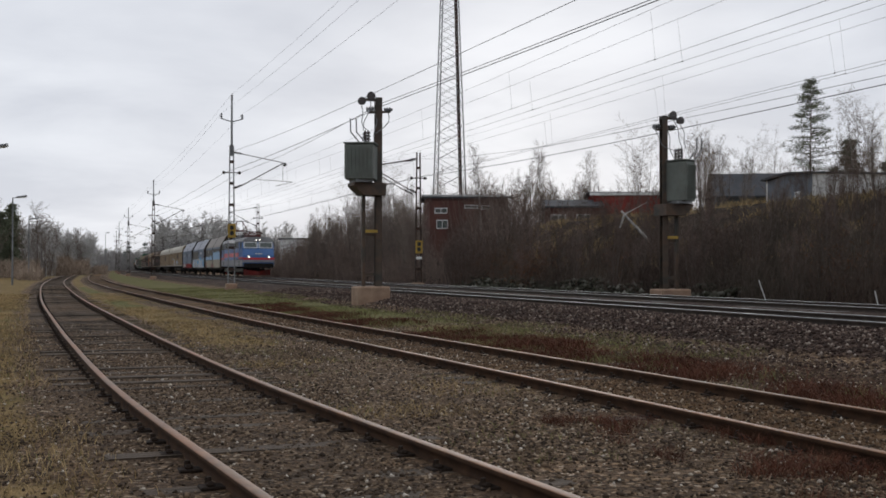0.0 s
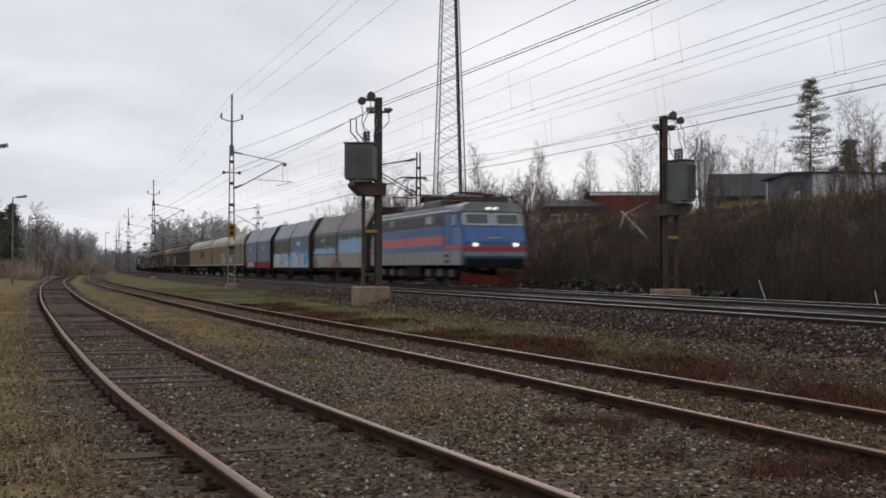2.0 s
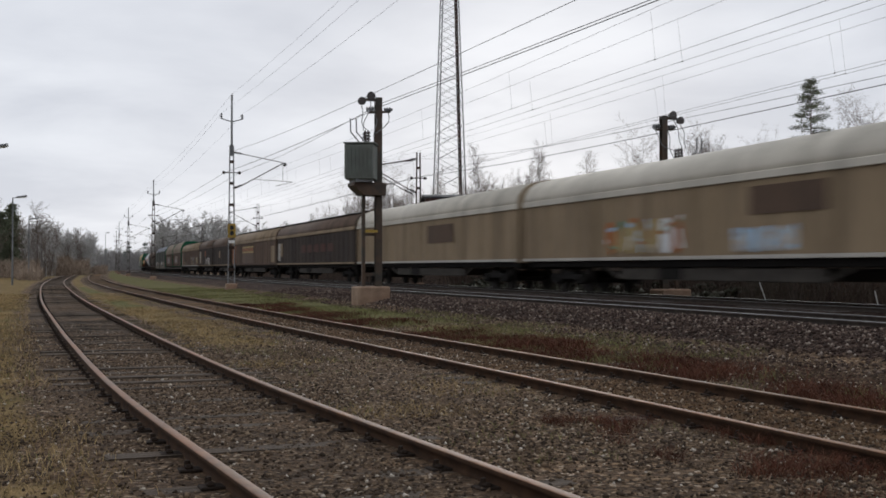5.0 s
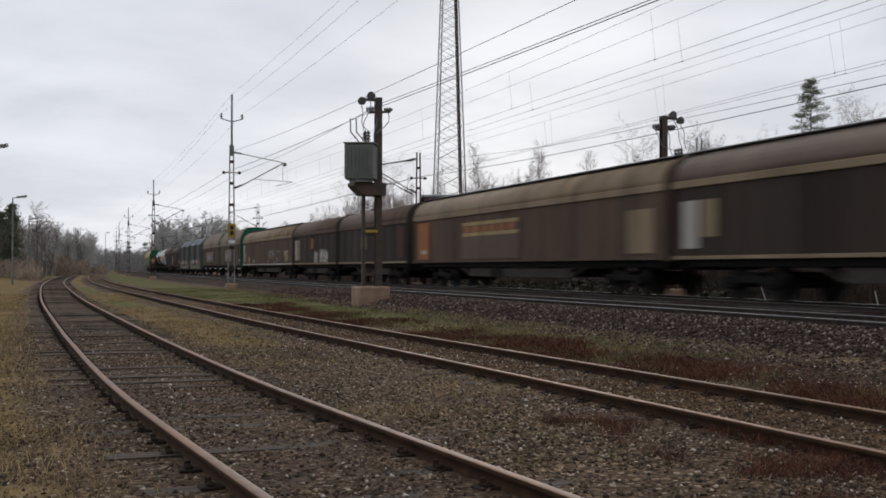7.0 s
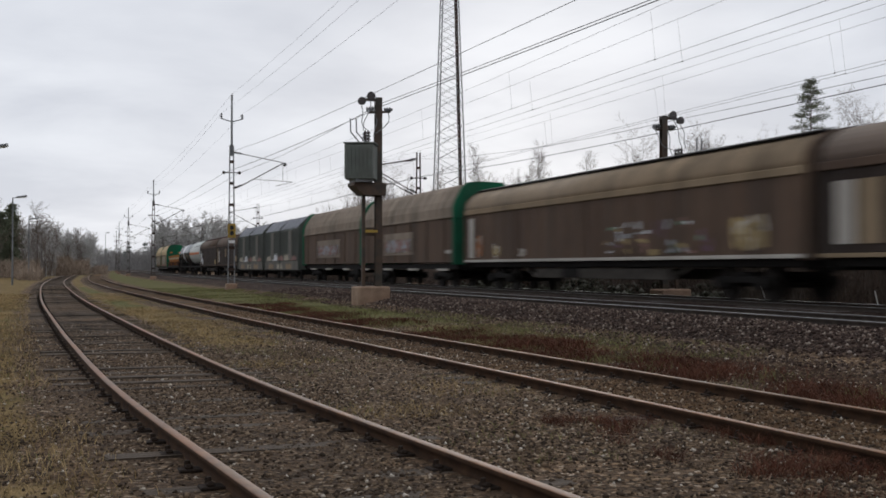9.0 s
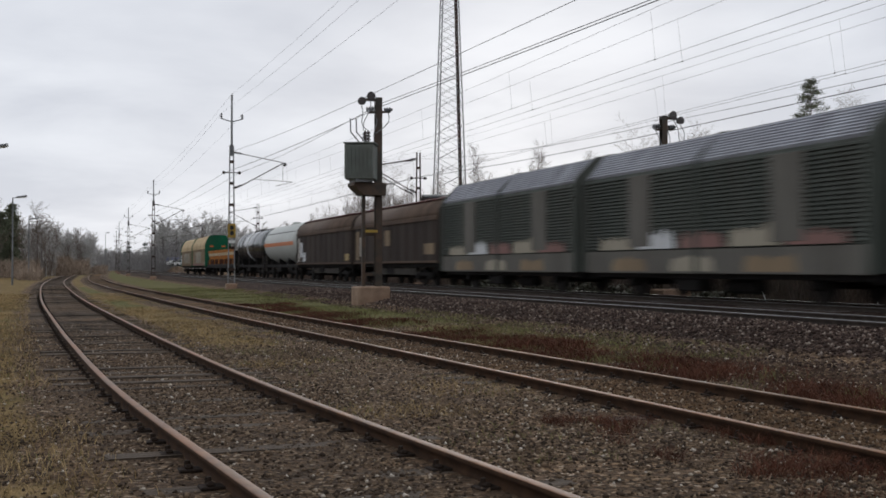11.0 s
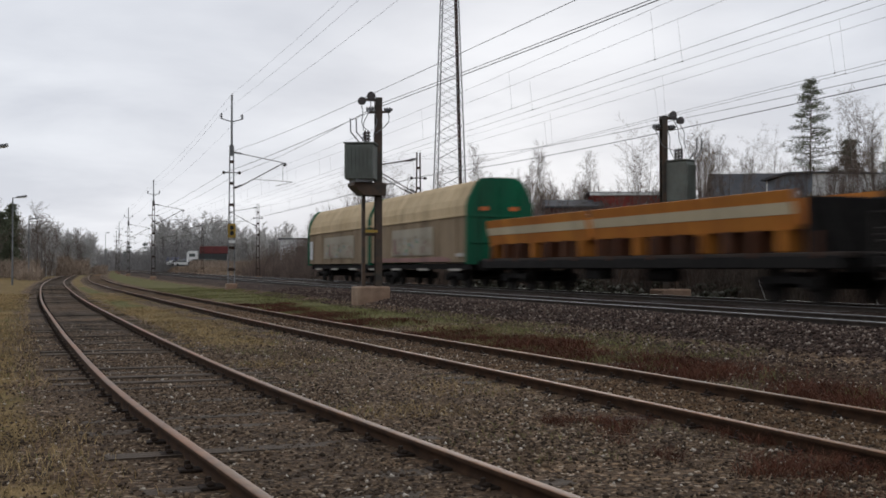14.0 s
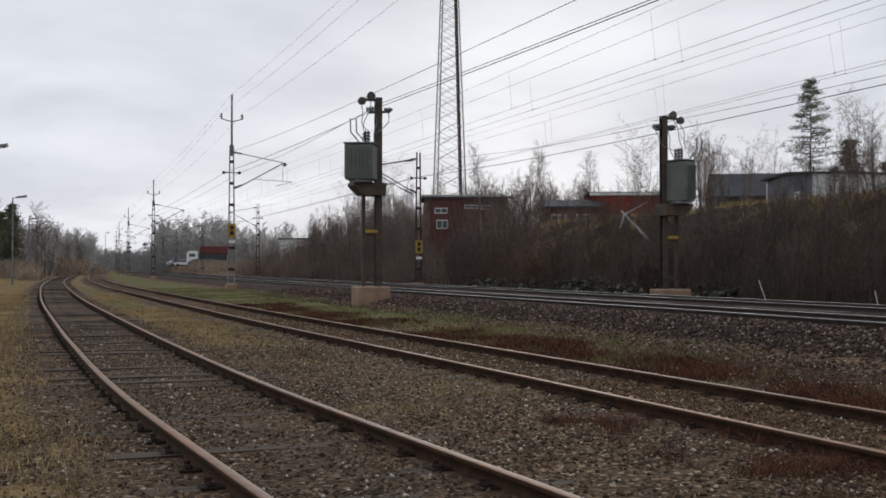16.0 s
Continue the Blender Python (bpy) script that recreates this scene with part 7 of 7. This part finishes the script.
x, y = view_spot(1436, 106)
plant(pine(14.6, 3, "tall dark green pine with a bare lower trunk"), [(x, y, 0)])
sp = [spruce(10.2, 1, "dark green spruce tree"), spruce(8.0, 2, "dark green young spruce tree")]
spots = {0: [(*view_spot(20, 150), 10), (*view_spot(1505, 114), 10)], 1: [(*view_spot(1478, 122), 10), (*view_spot(1568, 116), 90)]}
for i in range(64):
    aim = rnd.uniform(-60, 92)
    deep = 120 + (aim + 60) * 0.75 + rnd.uniform(0, 70)
    if rnd.random() < 0.62 - 0.004 * max(0, aim):
        spots[rnd.choice((0, 0, 1))].append((*view_spot(aim, deep), rnd.uniform(0, 360)))
plant(sp[0], spots[0])
plant(sp[1], spots[1])
west = [bare_tree(9.0, 21, 0.22, 44, "leafless tree at the edge of the wood", V_BARK, width=0.02), bare_tree(7.0, 22, 0.25, 44, "small leafless tree at the edge of the wood", V_BARK, stems=3, width=0.02)]
wspots = {0: [], 1: []}
for i in range(44):
    aim = rnd.uniform(-40, 165)
    deep = (130 if aim < 90 else 210) + rnd.uniform(0, 90)
    wspots[i % 2].append((*view_spot(aim, deep), rnd.uniform(0, 360)))
plant(west[0], wspots[0])
plant(west[1], wspots[1])


def far_woods():
    """Belts of trees along the horizon, with haze put into their pale colours."""
    vs, fs, n0 = [], [], 0
    g = random.Random(77)
    minis = []
    for k in range(4):
        tr, br, tw = bare_segments(9, 40 + k, 0.24, 16, 5)
        minis.append(crown_mesh(tr + br, tw, 0.07, 1.2))
    belts = ((272, 410, 305, 360, 170, 1.35), (400, 520, 265, 340, 110, 0.95), (150, 320, 480, 640, 110, 1.0), (-200, 560, 650, 900, 80, 1.0), (480, 760, 260, 420, 60, 1.0), (100, 166, 235, 300, 120, 0.85), (40, 100, 165, 230, 90, 0.8))
    for a, b, d0, d1, cnt, size in belts:
        for i in range(cnt):
            aim, deep = g.uniform(a, b), g.uniform(d0, d1)
            x, y = view_spot(aim, deep)
            v, f = minis[g.randrange(4)]
            ang, sc = g.uniform(0, 6.28), size * g.uniform(0.75, 1.2)
            c, s = math.cos(ang) * sc, math.sin(ang) * sc
            w = np.stack([v[:, 0] * c - v[:, 1] * s + x, v[:, 0] * s + v[:, 1] * c + y, v[:, 2] * sc + float(height(x, y))], -1)
            vs.append(w)
            fs.append(f + n0)
            n0 += len(v)
    tagged(raw("distant_wood", np.concatenate(vs), np.concatenate(fs), V_FARTWIG), "leafless woods along the horizon, haze painted in as pale grey", "woodland", kind="stuff")
    vs, fs, n0 = [], [], 0
    for i in range(150):
        aim, deep = g.uniform(-200, 520), g.uniform(420, 950)
        x, y = view_spot(aim, deep)
        h = g.uniform(7, 12)
        z = np.linspace(0.1, 1, 7)
        pts = np.concatenate([[(math.cos(a) * 0.2 * h * (1 - q), math.sin(a) * 0.2 * h * (1 - q), q * h) for a in np.linspace(0, 6.28, 7)[:-1] + q * 9] for q in z])
        v, f = tufts(pts, 0.35, 4, 0.9, i)
        vs.append(v + np.array([x, y, float(height(x, y))]))
        fs.append(f + n0)
        n0 += len(v)
    tagged(raw("distant_conifers", np.concatenate(vs), np.concatenate(fs), V_FARNEEDLE), "conifers along the horizon, greyed in colour for haze", "woodland", kind="stuff")


far_woods()


def thicket():
    """Dense leafless brush on the bank beyond the tracks."""
    g = RNG
    n = 14500
    y = 12 + 150 * g.random(n) ** 1.15
    xm = 23.4 + 18 * g.random(n) ** 1.4
    keep = (fbm(xm * 0.35, y * 0.35, 61) > 0.36) & (g.random(n) < 0.25 + 0.75 * bank_share(y)) & ((g.random(n) < 0.3) | (xm < 30) | (y < 44) | (y > 68))
    y, xm = y[keep], xm[keep]
    n = len(y)
    x = xm + bend(y)
    z = height(x, y)
    h = (0.7 + 2.5 * fbm(x * 0.22, y * 0.22, 8) + 0.35 * g.exponential(1.0, n) + 1.2 * (g.random(n) > 0.96)) * (1 - 0.85 * smooth_step(27.5, 32, xm) * np.maximum(1 - smooth_step(58, 74, y), smooth_step(33, 36, xm)) * (0.6 + 0.4 * smooth_step(0.66, 0.50, fbm(x * 0.16, y * 0.16, 63)))) * (0.55 + 0.45 * smooth_step(23.4, 26, xm))
    h = h + (1.3 * g.random(n) ** 0.6 + 1.0 * (xm < 31.5) * (y < 95)) * smooth_step(64, 78, y) * smooth_step(26, 30, xm) * (1 - smooth_step(33, 36, xm))
    h = np.clip(h, 0.35, 4.6)
    P = np.stack([x, y, z - 0.1], -1)
    lean = g.normal(0, 0.16, (n, 2))
    M = P + np.stack([lean[:, 0] * h, lean[:, 1] * h, h * 0.55], -1)
    T = M + np.stack([lean[:, 0] * h * 0.7 + g.normal(0, 0.1, n), lean[:, 1] * h * 0.7 + g.normal(0, 0.1, n), h * 0.5], -1)
    r = 0.007 + 0.0045 * h
    v, f = as_tris(*prisms(np.concatenate([P, M]), np.concatenate([M, T]), np.concatenate([r, r * 0.65]), np.concatenate([r * 0.65, r * 0.25])))
    A, Bq = [], []
    for k in range(26):
        q = g.uniform(0.1, 1.0, n)[:, None]
        s = np.where(q < 0.5, P + (M - P) * q * 2, M + (T - M) * (q * 2 - 1))
        d = g.normal(0, 1, (n, 3)) * np.array([1, 1, 0.5]) + np.array([0, 0, 0.8])
        d /= np.linalg.norm(d, axis=1, keepdims=True)
        A.append(s)
        Bq.append(s + d * (h * g.uniform(0.12, 0.36, n))[:, None])
    v2, f2 = slivers(np.concatenate(A), np.concatenate(Bq), 0.010, 3)
    v, f = np.concatenate([v, v2]), np.concatenate([f, f2 + len(v)])
    # Past roughly y = 66 the stems take the colour paled for haze.
    far_face = v[f[:, 0], 1] > 66 + 6 * np.sin(v[f[:, 0], 0] * 0.8)
    for pick, m, label in ((~far_face, V_THICKET, "dense dark red-brown leafless brush covering the bank"), (far_face, V_HAZETHICKET, "leafless brush further along the bank, paled in colour for haze")):
        used = np.unique(f[pick])
        at = np.zeros(len(v), dtype=int)
        at[used] = np.arange(len(used))
        tagged(raw("brush_thicket", v[used], at[f[pick]], m), label, "brush", kind="stuff")
    # bushes that kept their rusty leaves
    for seed, aim, d, spread, cnt in ((1, 945, 24.0, 1.0, 700), (2, 1085, 25.5, 0.9, 250), (3, 880, 24.6, 0.8, 200), (4, 1500, 25, 0.9, 250)):
        k = (aim - 784) / 2000
        yy = d * (math.cos(HEAD) - k * math.sin(HEAD)) / (k * math.cos(HEAD) + math.sin(HEAD))
        q = np.random.default_rng(seed)
        base = np.array([d, yy, float(height(d, yy)) + 1.3])
        pts = base + q.normal(0, 1, (cnt, 3)) * np.array([spread, spread, 0.6])
        v, f = tufts(pts, 0.15, 3, 0.06, seed)
        tagged(raw("leafy_bush", v, f, V_RUSTLEAF), "bush with clinging rust-brown dead leaves", "bush", "bushes with dead leaves")


thicket()


def undergrowth(name, spans, tone, label):
    """Low tangled brush: short leaning slivers in dense belts."""
    g = np.random.default_rng(len(name))
    A, Bq = [], []
    for a0, a1, d0, d1, n, top in spans:
        deep = g.uniform(d0, d1, n)
        right = (g.uniform(a0, a1, n) - 784) / 2000 * deep
        x, y = right * math.cos(HEAD) + deep * math.sin(HEAD), -right * math.sin(HEAD) + deep * math.cos(HEAD)
        z = height(x, y)
        lump = 0.35 + 1.3 * fbm(x * 0.12, y * 0.12, 33)
        h = g.random(n) ** 1.4 * top * lump
        P = np.stack([x, y, z + h], -1)
        d = g.normal(0, 0.5, (n, 3)) + np.array([0, 0, 0.9])
        A.append(P)
        Bq.append(P + d * (0.25 + 0.16 * top) * g.uniform(0.6, 1.4, n)[:, None])
    A, Bq = np.concatenate(A), np.concatenate(Bq)
    v, f = slivers(A, Bq, 0.00045 * np.linalg.norm(A[:, :2], axis=1), 9)
    tagged(raw(name, v, f, tone), label, "brush", kind="stuff")


# Brown lightened so that distance haze sits in the brush colour.
V_WESTBRUSH = mat("haze_paled_edge_brush", (0.34, 0.265, 0.20), (0.19, 0.145, 0.112), 0.9, 0, 0.08, 0.8, 0.0, rand=0.3, island=True, coord="World")
# The pale grey of this brush has the distance haze mixed in.
V_FARBRUSH = mat("haze_greyed_brush", (0.26, 0.25, 0.24), (0.18, 0.172, 0.165), 0.9, 0, 0.05, 0.5, 0.0, rand=0.2, island=True, coord="World")
undergrowth("wood_edge_brush", ((62, 128, 175, 240, 14000, 2.6), (110, 158, 190, 250, 8000, 2.2), (140, 190, 230, 300, 5000, 1.4), (-60, 70, 128, 190, 14000, 1.7), (30, 75, 112, 135, 4000, 1.0), (335, 480, 200, 234, 6000, 1.0)), V_WESTBRUSH, "brown leafless brush along the edge of the wood, paled for haze")
undergrowth("far_undergrowth", ((150, 330, 420, 640, 22000, 6.5), (262, 520, 270, 340, 22000, 5.5), (-100, 560, 650, 880, 18000, 9.0)), V_FARBRUSH, "leafless undergrowth of the distant woods, greyed in colour for haze")


def blades(name, x, y, h, lean, w, material, label, category):
    n = len(x)
    g = RNG
    z = height(x, y) - 0.01
    a = g.uniform(0, 2 * math.pi, n)
    b = g.uniform(0, 2 * math.pi, n)
    L = lean * g.uniform(0.3, 1.4, n) * h
    P = np.stack([x, y, z], -1)
    side = np.stack([np.cos(a), np.sin(a), np.zeros(n)], -1) * (w / 2)[:, None]
    M = P + np.stack([np.cos(b) * L * 0.35, np.sin(b) * L * 0.35, h * 0.6], -1)
    T = P + np.stack([np.cos(b) * L, np.sin(b) * L, h], -1)
    V = np.stack([P - side, P + side, M + side * 0.8, M - side * 0.8, T], 1).reshape(-1, 3)
    i = np.arange(n)[:, None] * 5
    F = np.concatenate([i + np.array([[0, 1, 2]]), i + np.array([[0, 2, 3]]), i + np.array([[3, 2, 4]])])
    return tagged(raw(name, V, F, material), label, category, kind="stuff")


def clumped(n, x0, x1, y0, y1, scale, thr, seed, power=1.6):
    g = RNG
    x, y = g.uniform(x0, x1, n), y0 + (y1 - y0) * g.random(n) ** power
    k = fbm(x * scale, y * scale, seed) + g.normal(0, 0.05, n) > thr
    return x[k], y[k]


def turf():
    g = RNG
    x, y = clumped(90000, -8.0, 0.9, 5, 60, 0.8, 0.38, 91)
    k = x < siding_one(y) - 1.1 - 0.5 * g.random(len(x))
    x, y = x[k], y[k]
    blades("dry_grass", x, y, g.uniform(0.03, 0.11, len(x)), 1.0, 0.004 + 0.00028 * y, V_STRAW, "dry straw-coloured grass on the verge", "grass")
    x, y = clumped(26000, -9.0, 0.9, 5, 55, 1.1, 0.50, 92)
    k = x < siding_one(y) - 1.4
    x, y = x[k], y[k]
    blades("verge_grass", x, y, g.uniform(0.03, 0.09, len(x)), 0.8, 0.004 + 0.00028 * y, V_GRASS, "thin dull green grass on the verge", "grass")
    x, y = clumped(60000, 5.5, 11.0, 14, 75, 0.5, 0.45, 93, 1.2)
    k = (x > siding_two(y) + 1.0) & (x - bend(y) < 10.0)
    x, y = x[k], y[k]
    blades("green_grass", x, y, g.uniform(0.03, 0.10, len(x)), 1.0, 0.004 + 0.00030 * y, V_GRASS, "patches of green grass between the tracks", "grass")
    x, y = clumped(50000, 1.5, 6.0, 9.5, 60, 0.7, 0.51, 94, 1.2)
    k = (x > siding_one(y) + 0.95) & (x < siding_two(y) - 0.95)
    x, y = x[k], y[k]
    blades("sparse_grass", x, y, g.uniform(0.02, 0.07, len(x)), 1.2, 0.004 + 0.00030 * y, V_STRAW, "sparse dry grass on the gravel", "grass")
    x, y = clumped(16000, 1.5, 6.0, 7, 60, 1.6, 0.585, 95, 1.4)
    k = (x > siding_one(y) + 0.95) & (x < siding_two(y) - 0.95)
    x, y = x[k], y[k]
    blades("green_tufts", x, y, g.uniform(0.02, 0.07, len(x)), 1.0, 0.005 + 0.0003 * y, V_GRASS, "small green grass tufts on the gravel", "grass")
    x, y = clumped(150000, 6.0, 10.6, 5.5, 40, 0.85, 0.455, 96, 1.2)
    k = (x > siding_two(y) + 0.95 + 0.3 * g.random(len(x))) & (x < siding_two(y) + 1.3 + 2.9 * fbm(x * 0.5, y * 0.5, 99) + 0.2 * g.normal(size=len(x)))
    x, y = x[k], y[k]
    blades("dead_weeds", x, y, (0.04 + 0.22 * fbm(x * 1.3, y * 1.3, 102)) * g.uniform(0.4, 1.0, len(x)), 1.3, 0.005 + 0.00035 * y, V_HEATH, "matted dark red-brown dead weeds beside the ballast", "weeds")
    x, y = clumped(20000, 6.0, 9.5, 8, 40, 0.9, 0.56, 101, 1.2)
    k = (x > siding_two(y) + 1.1) & (x < siding_two(y) + 2.8)
    x, y = x[k], y[k]
    blades("grass_tufts", x, y, g.uniform(0.05, 0.16, len(x)), 1.0, 0.005 + 0.0003 * y, V_GRASS, "small green grass tufts among the dead weeds", "grass")
    x, y = clumped(14000, 4.0, 5.4, 5.3, 9, 1.3, 0.52, 97, 1.0)
    blades("dead_weed_tufts", x, y, g.uniform(0.03, 0.12, len(x)), 1.3, np.full(len(x), 0.005), V_HEATH, "dark dead weed tufts by the siding", "weeds")
    x, y = clumped(40000, 28, 46, 25, 80, 0.3, 0.47, 98, 1.0)
    blades("bank_grass", x, y, g.uniform(0.15, 0.45, len(x)), 0.9, 0.012 + 0.0003 * y, V_STRAW, "pale dry grass on top of the bank", "grass")


turf()


def pebbles(name, x, y, zoff, size, material, label, category):
    """Lumpy little stones lying on the ground."""
    g = RNG
    n = len(x)
    oct_v = np.array([(1, 0, 0), (0, 1, 0), (-1, 0, 0), (0, -1, 0), (0, 0, 0.75), (0, 0, -0.6)])
    oct_f = np.array([(0, 1, 4), (1, 2, 4), (2, 3, 4), (3, 0, 4), (1, 0, 5), (2, 1, 5), (3, 2, 5), (0, 3, 5)])
    a = g.uniform(0, 6.28, n)
    V = oct_v[None] * g.uniform(0.6, 1.25, (n, 6, 3)) * size[:, None, None]
    V = V + g.normal(0, 0.12, V.shape) * size[:, None, None]
    c, s = np.cos(a)[:, None], np.sin(a)[:, None]
    W = np.stack([V[..., 0] * c - V[..., 1] * s + x[:, None], V[..., 0] * s + V[..., 1] * c + y[:, None], V[..., 2] + (height(x, y) + zoff + size * 0.25)[:, None]], -1)
    F = (np.arange(n)[:, None, None] * 6 + oct_f[None]).reshape(-1, 3)
    return tagged(raw(name, W.reshape(-1, 3), F, material), label, category, kind="stuff")


def stones():
    g = RNG
    n = 110000
    x, y = g.uniform(-1.6, 9.8, n), 4.2 + 24 * g.random(n) ** 1.7
    s1, s2 = np.abs(x - siding_one(y)), np.abs(x - siding_two(y))
    dens = 0.40 + 0.6 * (fbm(x * 0.8, y * 0.8, 71) > 0.47)
    k = (g.random(n) < dens) & (np.abs(s1 - 0.75) > 0.09) & (np.abs(s2 - 0.75) > 0.09)
    x, y = x[k], y[k]
    size = g.uniform(0.007, 0.020, len(x)) * (1 + 0.25 * (np.abs(x - siding_two(y)) < 1.0)) * (1 + 0.5 * (g.random(len(x)) > 0.93))
    pebbles("gravel", x, y, 0.0, size, V_GRAVEL, "loose brown and grey gravel with some pale stones", "gravel")
    n = 12000
    y = 5 + 34 * g.random(n) ** 1.5
    x = siding_two(y) + g.uniform(-0.66, 0.66, n)
    pebbles("bed_gravel", x, y, 0.002, g.uniform(0.008, 0.021, n), V_BEDSTONE, "rust-tinted gravel between the siding rails", "gravel")
    n = 36000
    y = 5 + 50 * g.random(n) ** 1.3
    x = 9.2 + 3.6 * g.random(n) + bend(y)
    k = (x < 10) * g.random(n) < 0.4
    x, y = x[k], y[k]
    pebbles("ballast", x, y, 0.0, g.uniform(0.018, 0.042, len(x)), V_BALLAST, "coarse purple-brown track ballast", "ballast")
    n = 1100
    y = 36 + 28 * g.random(n)
    x = 22.9 + 1.9 * g.random(n)
    pile = 0.95 * fbm(y * 0.35, y * 0 + 3.0, 81, 3) * smooth_step(22.8, 23.9, x)
    pebbles("bank_rocks", x, y, pile * g.random(n) ** 0.5, g.uniform(0.05, 0.20, n), V_ROCK, "grey rocks lying along the foot of the bank", "rocks")


stones()


def fallen_birch():
    x, y = view_spot(1122, 56)
    t = thing("broken_birch", pose(x, y, 0.0), "broken pale birch trunk lying in the brush", "fallen tree")
    bm = B()
    a, b = Vector(view_spot(1100, 55)) - Vector((x, y)), Vector(view_spot(1146, 55)) - Vector((x, y))
    rod(bm, (a.x, a.y, 4.15), (b.x, b.y, 2.8), 0.05, 0.07, 8)
    part("trunk", bm, V_WHITEBIRCH, t)
    c = Vector(view_spot(1097, 55)) - Vector((x, y))
    d = Vector(view_spot(1106, 55)) - Vector((x, y))
    bm = B()
    rod(bm, (d.x, d.y, 4.05), (c.x, c.y, 3.35), 0.06, 0.05, 8)
    rod(bm, (d.x, d.y, 4.0), (d.x + 1.2, d.y, 4.6), 0.03, 0.012, 6)
    part("branch", bm, V_WHITEBIRCH, t)


fallen_birch()


def marker_stake(x, y, h, lean, label):
    z = float(height(x, y))
    t = thing("marker_stake", pose(x, y, z, 0, lean, 0), label, "stake", "white marker stakes")
    bm = B()
    box(bm, 0, 0, -0.05, 0.035, 0.02, h, 0.004)
    part("stake", bm, M_WHITE, t)


marker_stake(9.35, 10.35, 0.24, -8, "short white marker stake leaning in the ballast")
marker_stake(23.2, 33.0, 0.9, -22, "thin white stake leaning at the foot of the bank")
marker_stake(23.0, 27.2, 0.6, -15, "thin white stake at the foot of the bank")


def motions():
    times = (0.0, 2.0, 4.0, 6.0, 8.0, 10.0, 12.0, 14.0, 16.0)
    for ob, u in TRAIN:
        walk(ob, [(t, on_line(u, t)) for t in times])


motions()
